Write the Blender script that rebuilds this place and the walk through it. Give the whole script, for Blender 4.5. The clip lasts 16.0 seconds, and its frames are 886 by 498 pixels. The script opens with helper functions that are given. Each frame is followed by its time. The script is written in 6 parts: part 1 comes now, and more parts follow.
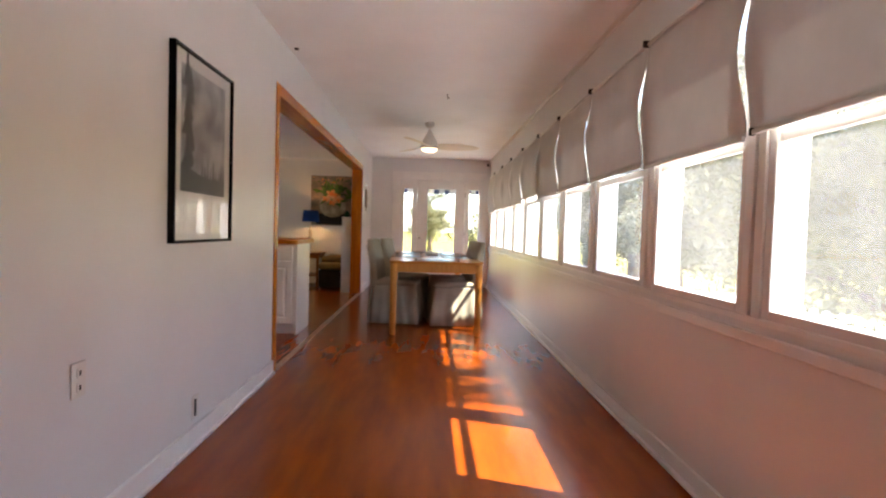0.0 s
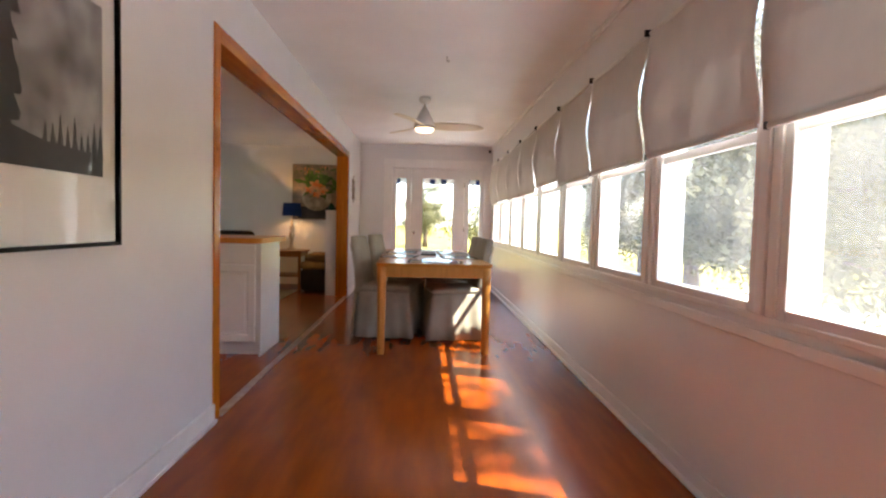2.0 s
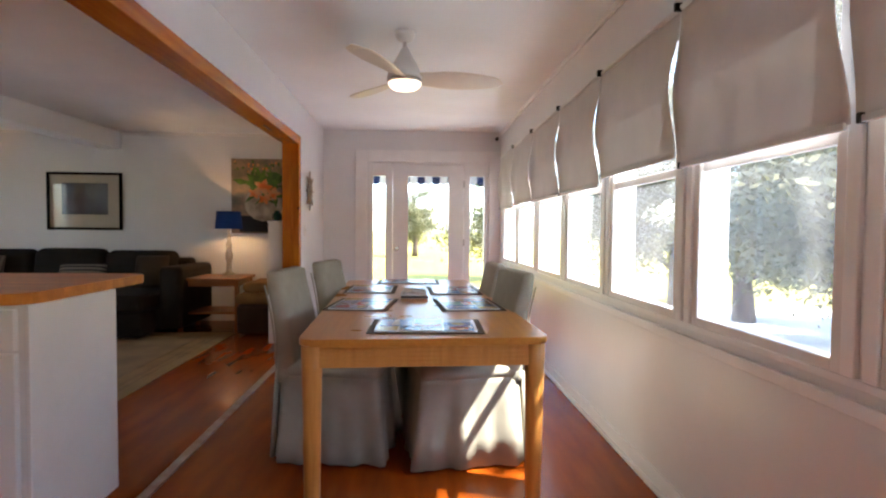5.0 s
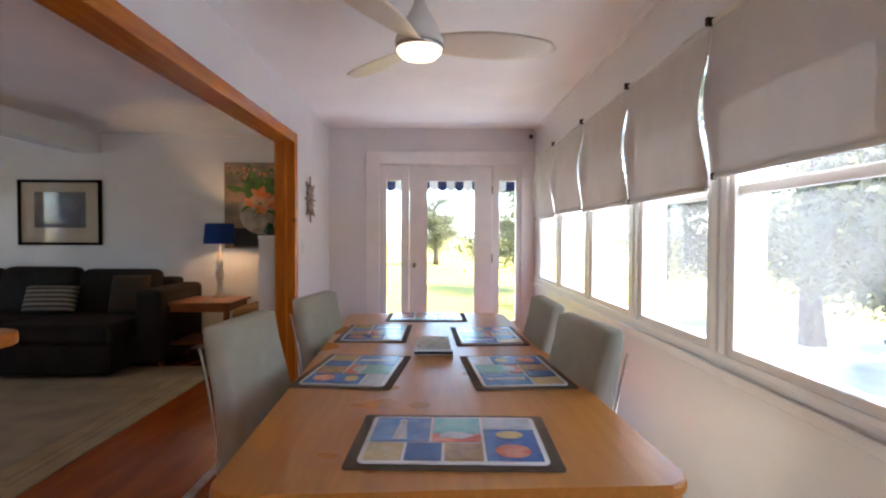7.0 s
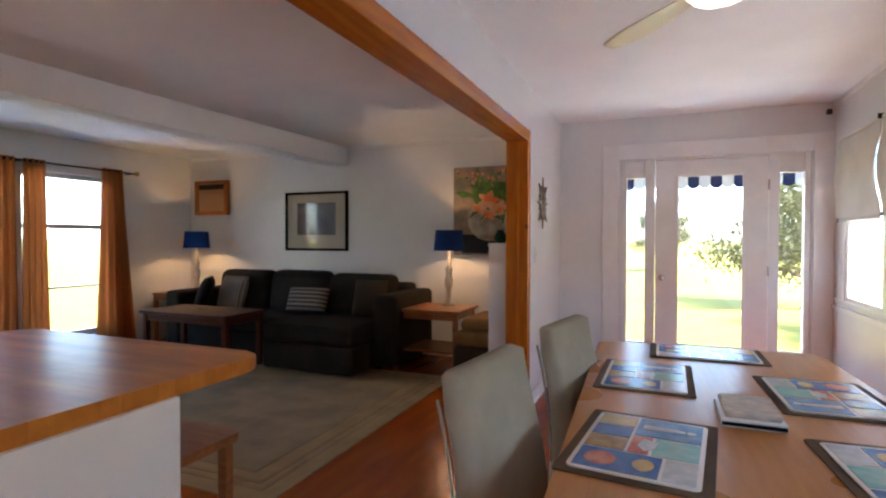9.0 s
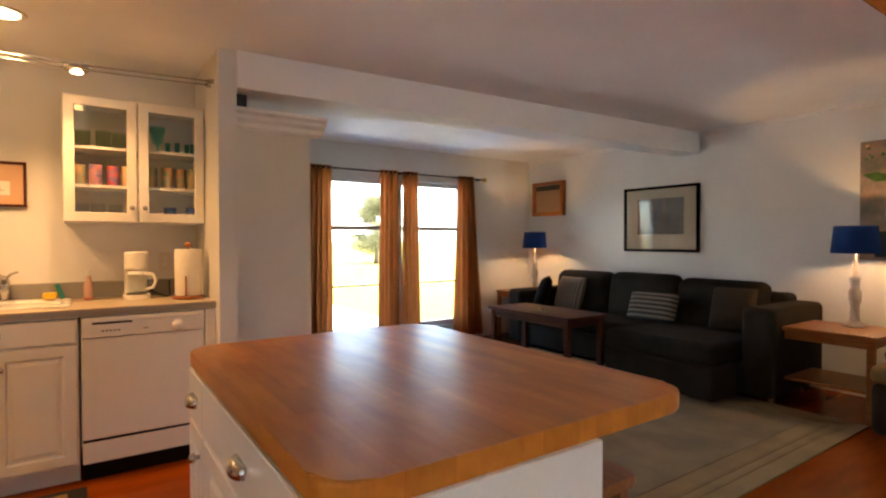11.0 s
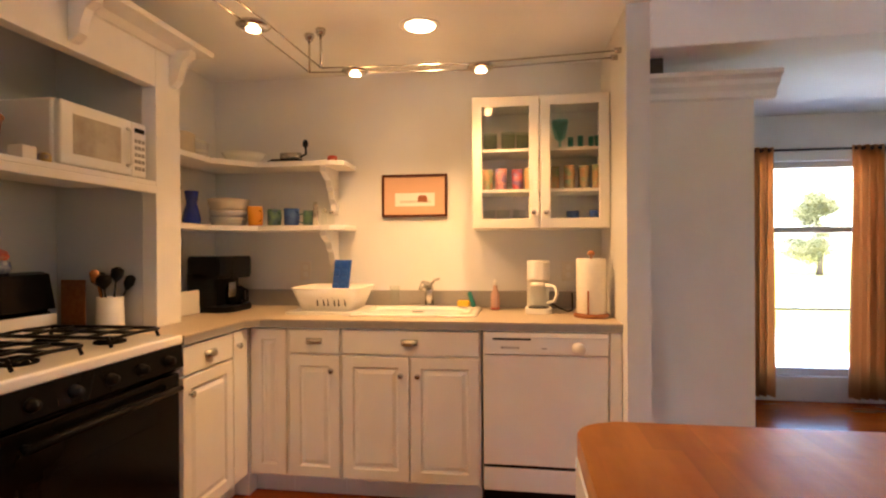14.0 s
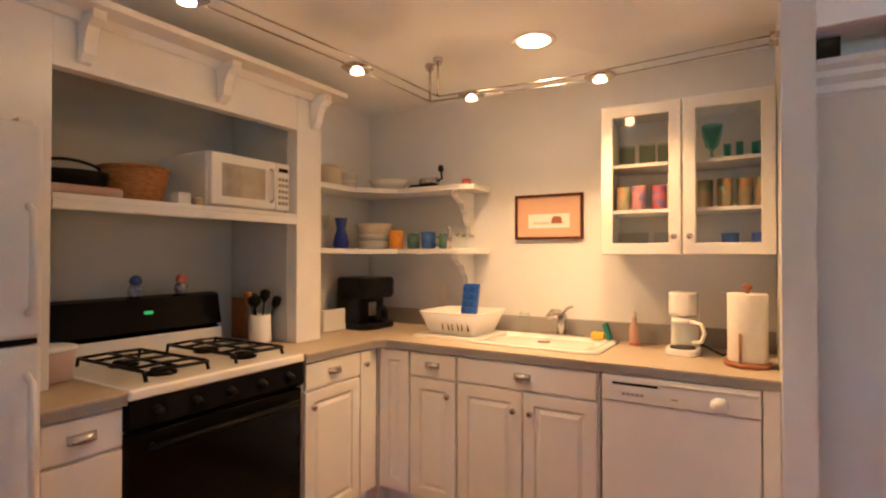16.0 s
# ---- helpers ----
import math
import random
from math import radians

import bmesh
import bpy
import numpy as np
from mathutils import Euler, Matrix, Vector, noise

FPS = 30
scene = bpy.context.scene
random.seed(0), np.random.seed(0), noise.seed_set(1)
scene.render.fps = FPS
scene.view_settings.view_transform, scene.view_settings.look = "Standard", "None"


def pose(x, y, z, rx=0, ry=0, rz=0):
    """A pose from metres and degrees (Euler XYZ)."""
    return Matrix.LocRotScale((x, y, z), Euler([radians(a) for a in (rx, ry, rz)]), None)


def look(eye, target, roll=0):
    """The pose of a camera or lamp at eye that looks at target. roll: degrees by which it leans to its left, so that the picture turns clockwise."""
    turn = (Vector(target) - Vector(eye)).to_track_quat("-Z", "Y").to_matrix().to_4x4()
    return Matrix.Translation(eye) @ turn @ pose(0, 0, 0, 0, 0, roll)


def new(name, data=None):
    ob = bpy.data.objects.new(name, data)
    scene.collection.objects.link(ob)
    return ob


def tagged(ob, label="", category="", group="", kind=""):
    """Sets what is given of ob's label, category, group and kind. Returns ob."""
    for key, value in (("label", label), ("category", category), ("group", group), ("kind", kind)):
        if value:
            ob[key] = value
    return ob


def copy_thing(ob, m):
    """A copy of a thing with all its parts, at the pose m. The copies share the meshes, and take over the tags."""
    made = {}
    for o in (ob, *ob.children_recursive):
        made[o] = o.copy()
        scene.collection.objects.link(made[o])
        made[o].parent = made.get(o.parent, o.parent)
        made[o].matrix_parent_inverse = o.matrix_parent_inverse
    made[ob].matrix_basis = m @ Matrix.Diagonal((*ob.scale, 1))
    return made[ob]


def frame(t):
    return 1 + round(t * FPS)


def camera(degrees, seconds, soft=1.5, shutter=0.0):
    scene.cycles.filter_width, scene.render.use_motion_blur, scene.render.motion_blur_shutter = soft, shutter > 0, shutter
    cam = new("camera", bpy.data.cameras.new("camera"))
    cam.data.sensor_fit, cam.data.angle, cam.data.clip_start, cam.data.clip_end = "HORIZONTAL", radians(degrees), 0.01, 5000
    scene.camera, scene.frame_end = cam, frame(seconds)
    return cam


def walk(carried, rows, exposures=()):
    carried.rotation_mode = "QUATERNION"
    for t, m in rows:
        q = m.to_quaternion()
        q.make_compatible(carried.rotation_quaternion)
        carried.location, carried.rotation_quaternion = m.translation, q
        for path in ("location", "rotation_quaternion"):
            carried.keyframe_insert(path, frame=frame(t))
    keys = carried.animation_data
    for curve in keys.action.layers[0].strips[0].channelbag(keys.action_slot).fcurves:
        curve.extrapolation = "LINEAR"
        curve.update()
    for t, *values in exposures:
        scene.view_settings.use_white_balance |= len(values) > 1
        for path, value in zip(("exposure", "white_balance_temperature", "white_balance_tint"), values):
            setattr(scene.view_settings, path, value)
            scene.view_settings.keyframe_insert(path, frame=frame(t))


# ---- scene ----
cam = camera(80.2, 16.0, 2.2)
EXPOSURES = [(0.0, 3.15, 6800, 10), (4.0, 3.33, 6350, 10), (7.0, 3.28, 5750, 10), (9.0, 3.32, 5800, 10), (10.2, 3.42, 6450, 10), (12.5, 3.95, 6500, 10), (16.0, 3.98, 5350, 10)]
PATH = [
    (0, (1.1, 0.533, 1.065), (1.157, 2.531, 0.995), 1.7),
    (0.5, (1.082, 0.699, 1.078), (1.154, 2.696, 0.998), 1.6),
    (1, (1.11, 0.929, 1.079), (1.178, 2.926, 0.994), 1.4),
    (1.5, (1.112, 1.21, 1.076), (1.181, 3.207, 0.987), 1.2),
    (2, (1.093, 1.533, 1.076), (1.169, 3.53, 0.982), 1.4),
    (2.5, (1.085, 1.878, 1.073), (1.155, 3.874, 0.975), 0.8),
    (3, (1.106, 2.289, 1.095), (1.164, 4.285, 0.989), -0.1),
    (3.5, (1.108, 2.676, 1.091), (1.171, 4.673, 1.002), 0.2),
    (4, (1.128, 3.076, 1.102), (1.203, 5.073, 1.023), 0.5),
    (4.2, (1.148, 3.233, 1.117), (1.228, 5.229, 1.035), 0.5),
    (6.3, (1.144, 4.534, 1.199), (1.288, 6.529, 1.151), 0.5),
    (6.5, (1.16, 4.608, 1.21), (1.277, 6.604, 1.16), 0.4),
    (7, (1.155, 4.785, 1.238), (1.185, 6.784, 1.19), 0.2),
    (7.5, (1.112, 4.91, 1.259), (1.019, 6.908, 1.214), 0.2),
    (8, (1.063, 5.04, 1.282), (0.787, 7.02, 1.236), 0.1),
    (8.5, (1.034, 5.18, 1.278), (0.517, 7.112, 1.239), 0.2),
    (9, (0.906, 5.28, 1.272), (0.146, 7.13, 1.234), 0.1),
    (9.5, (0.809, 5.353, 1.273), (-0.215, 7.071, 1.237), 0.2),
    (10, (0.689, 5.408, 1.266), (-0.588, 6.947, 1.239), 0.3),
    (10.2, (0.637, 5.434, 1.268), (-0.732, 6.891, 1.241), 0.3),
    (12.3, (0.195, 5.398, 1.241), (-1.739, 5.905, 1.2), -0.6),
    (12.5, (0.137, 5.421, 1.248), (-1.824, 5.814, 1.207), -0.5),
    (13, (-0.031, 5.424, 1.24), (-2.024, 5.593, 1.214), -0.6),
    (13.5, (-0.162, 5.49, 1.244), (-2.161, 5.426, 1.233), -0.5),
    (14, (-0.271, 5.578, 1.266), (-2.251, 5.291, 1.262), -0.3),
    (14.5, (-0.365, 5.67, 1.299), (-2.303, 5.175, 1.298), -0.1),
    (15, (-0.444, 5.769, 1.339), (-2.319, 5.075, 1.335), 0.0),
    (15.5, (-0.504, 5.879, 1.342), (-2.3, 5.0, 1.361), 0.1),
    (16, (-0.523, 5.984, 1.364), (-2.236, 4.953, 1.387), 0.1),
]
walk(cam, [(t, look(eye, target, roll)) for t, eye, target, roll in PATH], EXPOSURES)

# ---- light settings ----
SKY, SUN, SPOT_W, CAN_W, LAMP_W = 0.15, 3.2, 2.4, 2.9, 7.2

# ---- world and light ----
world = bpy.data.worlds.new("sky")
scene.world = world
world.use_nodes = True
_n = world.node_tree.nodes
sky = _n.new("ShaderNodeTexSky")
sky.sky_type = "NISHITA"
sky.sun_disc = False
sky.sun_elevation = radians(54.0)
sky.sun_rotation = radians(109.0)
_n["Background"].inputs["Strength"].default_value = SKY
world.node_tree.links.new(sky.outputs[0], _n["Background"].inputs[0])


def lamp(name, kind, m, energy, colour, size=0.1, angle=None, blend=0.3):
    data = bpy.data.lights.new(name, kind)
    data.energy, data.color = energy, colour
    if kind == "SUN":
        data.angle = radians(size)
    else:
        data.shadow_soft_size = size
    if kind == "SPOT":
        data.spot_size, data.spot_blend = radians(angle), blend
    ob = new(name, data)
    ob.matrix_world = m
    return ob


lamp("sun", "SUN", look((9.6, -3.3, 14.3), (0, 0, 0)), SUN, (1.0, 0.93, 0.82), 0.6)

# ---- helpers for building ----
WORLD = {}


def thing(name, x, y, z, label="", category="", group="", kind=""):
    ob = new(name)
    ob.empty_display_size = 0.1
    ob.location = (x, y, z)
    WORLD[ob] = Matrix.Translation((x, y, z))
    return tagged(ob, label, category, group, kind)


def part(name, bm, material, parent=None, label="", smooth=False, solid=0.0):
    me = bpy.data.meshes.new(name)
    bmesh.ops.recalc_face_normals(bm, faces=bm.faces[:])
    bm.to_mesh(me)
    bm.free()
    if smooth:
        for p in me.polygons:
            p.use_smooth = True
    me.materials.append(material)
    ob = new(name, me)
    WORLD[ob] = Matrix.Identity(4)
    if parent is not None:
        ob.parent = parent
        ob.matrix_parent_inverse = WORLD[parent].inverted()
    if label:
        ob["label"] = label
    if solid:
        mod = ob.modifiers.new("thickness", "SOLIDIFY")
        mod.thickness, mod.offset = solid, 0
    return ob


def single(name, bm, material, label, category, group="", kind="", smooth=False, solid=0.0):
    return tagged(part(name, bm, material, None, "", smooth, solid), label, category, group, kind)


def setting(name, bm, material, label="", smooth=False):
    return tagged(part(name, bm, material, None, "", smooth), label, "", "", "structure")


def box(bm, x0, x1, y0, y1, z0, z1, bevel=0.0, seg=2):
    vs = bmesh.ops.create_cube(bm, size=1)["verts"]
    for v in vs:
        v.co = ((x0 + x1) / 2 + v.co.x * (x1 - x0), (y0 + y1) / 2 + v.co.y * (y1 - y0), (z0 + z1) / 2 + v.co.z * (z1 - z0))
    if bevel:
        es = list({e for v in vs for e in v.link_edges})
        bmesh.ops.bevel(bm, geom=es, offset=bevel, segments=seg, profile=0.5, affect="EDGES")
    return bm


def B(x0, x1, y0, y1, z0, z1, bevel=0.0, seg=2):
    return box(bmesh.new(), min(x0, x1), max(x0, x1), min(y0, y1), max(y0, y1), min(z0, z1), max(z0, z1), bevel, seg)


def loft(bm, rings, caps=True):
    vr = [[bm.verts.new(p) for p in r] for r in rings]
    n = len(rings[0])
    for a, b in zip(vr, vr[1:]):
        for i in range(n):
            bm.faces.new((a[i], a[(i + 1) % n], b[(i + 1) % n], b[i]))
    if caps:
        bm.faces.new(vr[0][::-1])
        bm.faces.new(vr[-1])
    return bm


def lathe(bm, x, y, profile, seg=20, caps=True):
    rings = [[(x + r * math.cos(2 * math.pi * i / seg), y + r * math.sin(2 * math.pi * i / seg), z) for i in range(seg)] for r, z in profile]
    return loft(bm, rings, caps)


def L(x, y, profile, seg=20, caps=True):
    return lathe(bmesh.new(), x, y, profile, seg, caps)


def tube(bm, pts, r, seg=8):
    pts = [Vector(p) for p in pts]
    rings = []
    for i, p in enumerate(pts):
        d = (pts[min(i + 1, len(pts) - 1)] - pts[max(i - 1, 0)]).normalized()
        a = d.orthogonal().normalized() if not rings else (a - a.dot(d) * d).normalized()
        b = d.cross(a)
        rr = r[i] if isinstance(r, (list, tuple)) else r
        rings.append([p + rr * (math.cos(2 * math.pi * k / seg) * a + math.sin(2 * math.pi * k / seg) * b) for k in range(seg)])
    return loft(bm, rings)


def T(pts, r, seg=8):
    return tube(bmesh.new(), pts, r, seg)


def prism(bm, outline, axis, a, b, bevel=0.0):
    """Extrudes a closed outline of (u, v) along an axis: x takes (y, z), y takes (x, z), z takes (x, y)."""
    put = {"x": lambda u, v, w: (w, u, v), "y": lambda u, v, w: (u, w, v), "z": lambda u, v, w: (u, v, w)}[axis]
    lo = [bm.verts.new(put(u, v, a)) for u, v in outline]
    hi = [bm.verts.new(put(u, v, b)) for u, v in outline]
    n = len(outline)
    fs = [bm.faces.new(lo[::-1]), bm.faces.new(hi)]
    fs += [bm.faces.new((lo[i], lo[(i + 1) % n], hi[(i + 1) % n], hi[i])) for i in range(n)]
    if bevel:
        es = list({e for f in fs[:2] for e in f.edges})
        bmesh.ops.bevel(bm, geom=es, offset=bevel, segments=2, profile=0.5, affect="EDGES")
    return bm


def P(outline, axis, a, b, bevel=0.0):
    return prism(bmesh.new(), outline, axis, a, b, bevel)


def rounded(x0, x1, y0, y1, r, k=5):
    pts = []
    for cx, cy, a0 in ((x1 - r, y1 - r, 0), (x0 + r, y1 - r, 90), (x0 + r, y0 + r, 180), (x1 - r, y0 + r, 270)):
        for i in range(k + 1):
            a = radians(a0 + 90 * i / k)
            pts.append((cx + r * math.cos(a), cy + r * math.sin(a)))
    return pts


# ---- materials ----
def mat(name, colour, rough=0.5, metal=0.0, vary=0.12, scale=6.0, bump=0.0, bscale=60.0, second=None, coat=0.0, emit=0.0, stretch=(1, 1, 1), fine=0.0):
    m = bpy.data.materials.new(name)
    m.use_nodes = True
    nt = m.node_tree
    b = nt.nodes["Principled BSDF"]
    b.inputs["Roughness"].default_value = rough
    b.inputs["Metallic"].default_value = metal
    b.inputs["Coat Weight"].default_value = coat
    b.inputs["Coat Roughness"].default_value = 0.12
    tc = nt.nodes.new("ShaderNodeTexCoord")
    mp = nt.nodes.new("ShaderNodeMapping")
    mp.inputs["Scale"].default_value = stretch
    nt.links.new(tc.outputs["Object"], mp.inputs[0])
    no = nt.nodes.new("ShaderNodeTexNoise")
    no.inputs["Scale"].default_value, no.inputs["Detail"].default_value = scale, 6
    nt.links.new(mp.outputs[0], no.inputs[0])
    ramp = nt.nodes.new("ShaderNodeValToRGB")
    c2 = second or tuple(c * (1 - vary) for c in colour)
    ramp.color_ramp.elements[0].position, ramp.color_ramp.elements[1].position = 0.36, 0.64
    ramp.color_ramp.elements[0].color, ramp.color_ramp.elements[1].color = (*c2, 1), (*colour, 1)
    nt.links.new(no.outputs[0], ramp.inputs[0])
    nt.links.new(ramp.outputs[0], b.inputs["Base Color"])
    rr = nt.nodes.new("ShaderNodeMapRange")
    rr.inputs["To Min"].default_value, rr.inputs["To Max"].default_value = max(0.02, rough * 0.85), min(1, rough * 1.15)
    nt.links.new(no.outputs[0], rr.inputs[0])
    nt.links.new(rr.outputs[0], b.inputs["Roughness"])
    if bump:
        n2 = nt.nodes.new("ShaderNodeTexNoise")
        n2.inputs["Scale"].default_value, n2.inputs["Detail"].default_value = bscale, 3
        nt.links.new(mp.outputs[0], n2.inputs[0])
        bu = nt.nodes.new("ShaderNodeBump")
        bu.inputs["Strength"].default_value, bu.inputs["Distance"].default_value = bump, 0.004
        nt.links.new(n2.outputs[0], bu.inputs["Height"])
        nt.links.new(bu.outputs[0], b.inputs["Normal"])
    if emit:
        b.inputs["Emission Color"].default_value = (*colour, 1)
        b.inputs["Emission Strength"].default_value = emit
    return m


def wood(name, light, dark, rough=0.35, along=(1, 1, 1), scale=9.0, coat=0.0, knots=False, boards=0.0, turn=0.0, board_len=0.9, blend=0.75):
    """Wood with long grain. along: the squeeze of the pattern per axis (small along the grain). boards: the width of a board, 0 for none."""
    m = bpy.data.materials.new(name)
    m.use_nodes = True
    nt = m.node_tree
    b = nt.nodes["Principled BSDF"]
    b.inputs["Coat Weight"].default_value = coat
    b.inputs["Coat Roughness"].default_value = 0.1
    b.inputs["Specular IOR Level"].default_value = 0.22 if boards else 0.3
    tc = nt.nodes.new("ShaderNodeTexCoord")
    mp = nt.nodes.new("ShaderNodeMapping")
    mp.inputs["Scale"].default_value = along
    nt.links.new(tc.outputs["Object"], mp.inputs[0])
    no = nt.nodes.new("ShaderNodeTexNoise")
    no.inputs["Scale"].default_value, no.inputs["Detail"].default_value, no.inputs["Distortion"].default_value = scale, 3, 0.0
    nt.links.new(mp.outputs[0], no.inputs[0])
    ramp = nt.nodes.new("ShaderNodeValToRGB")
    ramp.color_ramp.elements[0].position, ramp.color_ramp.elements[1].position = 0.3, 0.7
    ramp.color_ramp.elements[0].color, ramp.color_ramp.elements[1].color = (*dark, 1), (*light, 1)
    nt.links.new(no.outputs[0], ramp.inputs[0])
    out = ramp.outputs[0]
    height = no.outputs[0]
    if boards:
        m2 = nt.nodes.new("ShaderNodeMapping")
        m2.inputs["Rotation"].default_value = (0, 0, radians(turn))
        nt.links.new(tc.outputs["Object"], m2.inputs[0])
        br = nt.nodes.new("ShaderNodeTexBrick")
        br.offset = 0.37
        br.inputs["Color1"].default_value = (0.8, 0.78, 0.76, 1)
        br.inputs["Color2"].default_value = (1.08, 1.08, 1.08, 1)
        br.inputs["Mortar"].default_value = (0.45, 0.4, 0.38, 1)
        br.inputs["Scale"].default_value = 1.0
        br.inputs["Brick Width"].default_value, br.inputs["Row Height"].default_value = board_len, boards
        br.inputs["Mortar Size"].default_value = 0.0
        nt.links.new(m2.outputs[0], br.inputs[0])
        mx = nt.nodes.new("ShaderNodeMix")
        mx.data_type, mx.blend_type = "RGBA", "MULTIPLY"
        mx.inputs[0].default_value = blend
        nt.links.new(out, mx.inputs[6])
        nt.links.new(br.outputs[0], mx.inputs[7])
        out = mx.outputs[2]
    if knots:
        vo, kr, km = nt.nodes.new("ShaderNodeTexVoronoi"), nt.nodes.new("ShaderNodeValToRGB"), nt.nodes.new("ShaderNodeMix")
        vo.inputs["Scale"].default_value = 3.2
        nt.links.new(tc.outputs["Object"], vo.inputs[0])
        kr.color_ramp.elements[0].position, kr.color_ramp.elements[1].position = 0.03, 0.07
        kr.color_ramp.elements[0].color, kr.color_ramp.elements[1].color = (0.3, 0.2, 0.12, 1), (1, 1, 1, 1)
        nt.links.new(vo.outputs["Distance"], kr.inputs[0])
        km.data_type, km.blend_type = "RGBA", "MULTIPLY"
        km.inputs[0].default_value = 1.0
        nt.links.new(out, km.inputs[6])
        nt.links.new(kr.outputs[0], km.inputs[7])
        out = km.outputs[2]
    nt.links.new(out, b.inputs["Base Color"])
    wear = nt.nodes.new("ShaderNodeTexNoise")
    wear.inputs["Scale"].default_value, wear.inputs["Detail"].default_value = 2.5, 2
    nt.links.new(tc.outputs["Object"], wear.inputs[0])
    rr = nt.nodes.new("ShaderNodeMapRange")
    rr.inputs["To Min"].default_value, rr.inputs["To Max"].default_value = rough * 0.9, rough * 1.12
    nt.links.new(wear.outputs[0], rr.inputs[0])
    nt.links.new(rr.outputs[0], b.inputs["Roughness"])
    bu = nt.nodes.new("ShaderNodeBump")
    bu.inputs["Strength"].default_value, bu.inputs["Distance"].default_value = 0.02 if boards else 0.06, 0.001
    nt.links.new(height, bu.inputs["Height"])
    nt.links.new(bu.outputs[0], b.inputs["Normal"])
    return m


def glass(name, tint=(1, 1, 1), rough=0.0, veil=0.0):
    """Thin glass: mostly clear, with a glossy reflection that grows at a slant."""
    m = bpy.data.materials.new(name)
    m.use_nodes = True
    nt = m.node_tree
    nt.nodes.remove(nt.nodes["Principled BSDF"])
    tr, gl, mx, lw = (nt.nodes.new(k) for k in ("ShaderNodeBsdfTransparent", "ShaderNodeBsdfGlossy", "ShaderNodeMixShader", "ShaderNodeLayerWeight"))
    pw, ad = nt.nodes.new("ShaderNodeMath"), nt.nodes.new("ShaderNodeMath")
    tr.inputs[0].default_value = (*tint, 1)
    gl.inputs["Roughness"].default_value = rough
    lw.inputs[0].default_value = 0.5
    pw.operation, ad.operation = "POWER", "MULTIPLY_ADD"
    pw.inputs[1].default_value = 5.0
    ad.inputs[1].default_value, ad.inputs[2].default_value = 0.5, 0.03
    nt.links.new(lw.outputs["Facing"], pw.inputs[0])
    nt.links.new(pw.outputs[0], ad.inputs[0])
    nt.links.new(ad.outputs[0], mx.inputs[0])
    nt.links.new(tr.outputs[0], mx.inputs[1])
    nt.links.new(gl.outputs[0], mx.inputs[2])
    out = mx.outputs[0]
    # uneven milky film that whitens the view through the pane
    if veil:
        tl, dm, dn, dr = (nt.nodes.new(k) for k in ("ShaderNodeBsdfTranslucent", "ShaderNodeMixShader", "ShaderNodeTexNoise", "ShaderNodeMapRange"))
        tl.inputs[0].default_value = (0.9, 0.92, 0.95, 1)
        dn.inputs["Scale"].default_value, dn.inputs["Detail"].default_value = 3.0, 4
        dr.inputs["From Min"].default_value, dr.inputs["From Max"].default_value = 0.3, 0.7
        dr.inputs["To Min"].default_value, dr.inputs["To Max"].default_value = veil * 0.6, veil * 1.5
        nt.links.new(dn.outputs[0], dr.inputs[0])
        nt.links.new(dr.outputs[0], dm.inputs[0])
        nt.links.new(out, dm.inputs[1])
        nt.links.new(tl.outputs[0], dm.inputs[2])
        out = dm.outputs[0]
    nt.links.new(out, nt.nodes["Material Output"].inputs[0])
    return m


def cloth(name, colour, second=None, weave=500.0, rough=0.9, sheer=0.0):
    m = mat(name, colour, rough, vary=0.18, scale=5, bump=0.25, bscale=weave, second=second)
    m.node_tree.nodes["Principled BSDF"].inputs["Specular IOR Level"].default_value = 0.2
    if sheer:
        nt = m.node_tree
        tl, mx = nt.nodes.new("ShaderNodeBsdfTranslucent"), nt.nodes.new("ShaderNodeMixShader")
        tl.inputs[0].default_value = (*(min(0.9, 2.4 * k) for k in colour), 1)
        mx.inputs[0].default_value = sheer
        nt.links.new(nt.nodes["Principled BSDF"].outputs[0], mx.inputs[1])
        nt.links.new(tl.outputs[0], mx.inputs[2])
        nt.links.new(mx.outputs[0], nt.nodes["Material Output"].inputs[0])
    return m


M_WALL = mat("wall_paint", (0.73, 0.73, 0.725), 0.3, vary=0.04, scale=3, bump=0.12, bscale=140)
M_CEIL = mat("ceiling_paint", (0.9, 0.925, 0.945), 0.7, vary=0.05, scale=2, bump=0.1, bscale=90)
M_TRIM = mat("trim_paint", (0.8, 0.79, 0.77), 0.32, vary=0.05, scale=7, bump=0.06, bscale=60)
M_FLOOR = wood("stained_floor", (0.3, 0.06, 0.0035), (0.205, 0.037, 0.0025), 0.21, (3.5, 0.6, 1), 3, 0.0, boards=0.11, turn=90, board_len=2.6, blend=0.22)
M_PINE = wood("varnished_pine", (0.56, 0.18, 0.01), (0.42, 0.115, 0.006), 0.25, (8, 8, 0.8), 4, 0.3, True)
M_PINEY = wood("varnished_pine_rail", (0.56, 0.18, 0.01), (0.42, 0.115, 0.006), 0.25, (8, 0.8, 8), 4, 0.3, True)
M_BEECH = wood("beech", (0.52, 0.215, 0.034), (0.43, 0.165, 0.024), 0.28, (10, 0.8, 10), 5, 0.08)
M_LEG = wood("beech_leg", (0.6, 0.27, 0.06), (0.48, 0.2, 0.04), 0.35, (10, 10, 0.8), 5, 0.2)
M_BLOCK = wood("butcher_block", (0.6, 0.225, 0.034), (0.43, 0.14, 0.02), 0.3, (0.9, 5, 4), 4, 0.05, boards=0.046, turn=0, board_len=0.5, blend=0.85)
_nt = M_BLOCK.node_tree
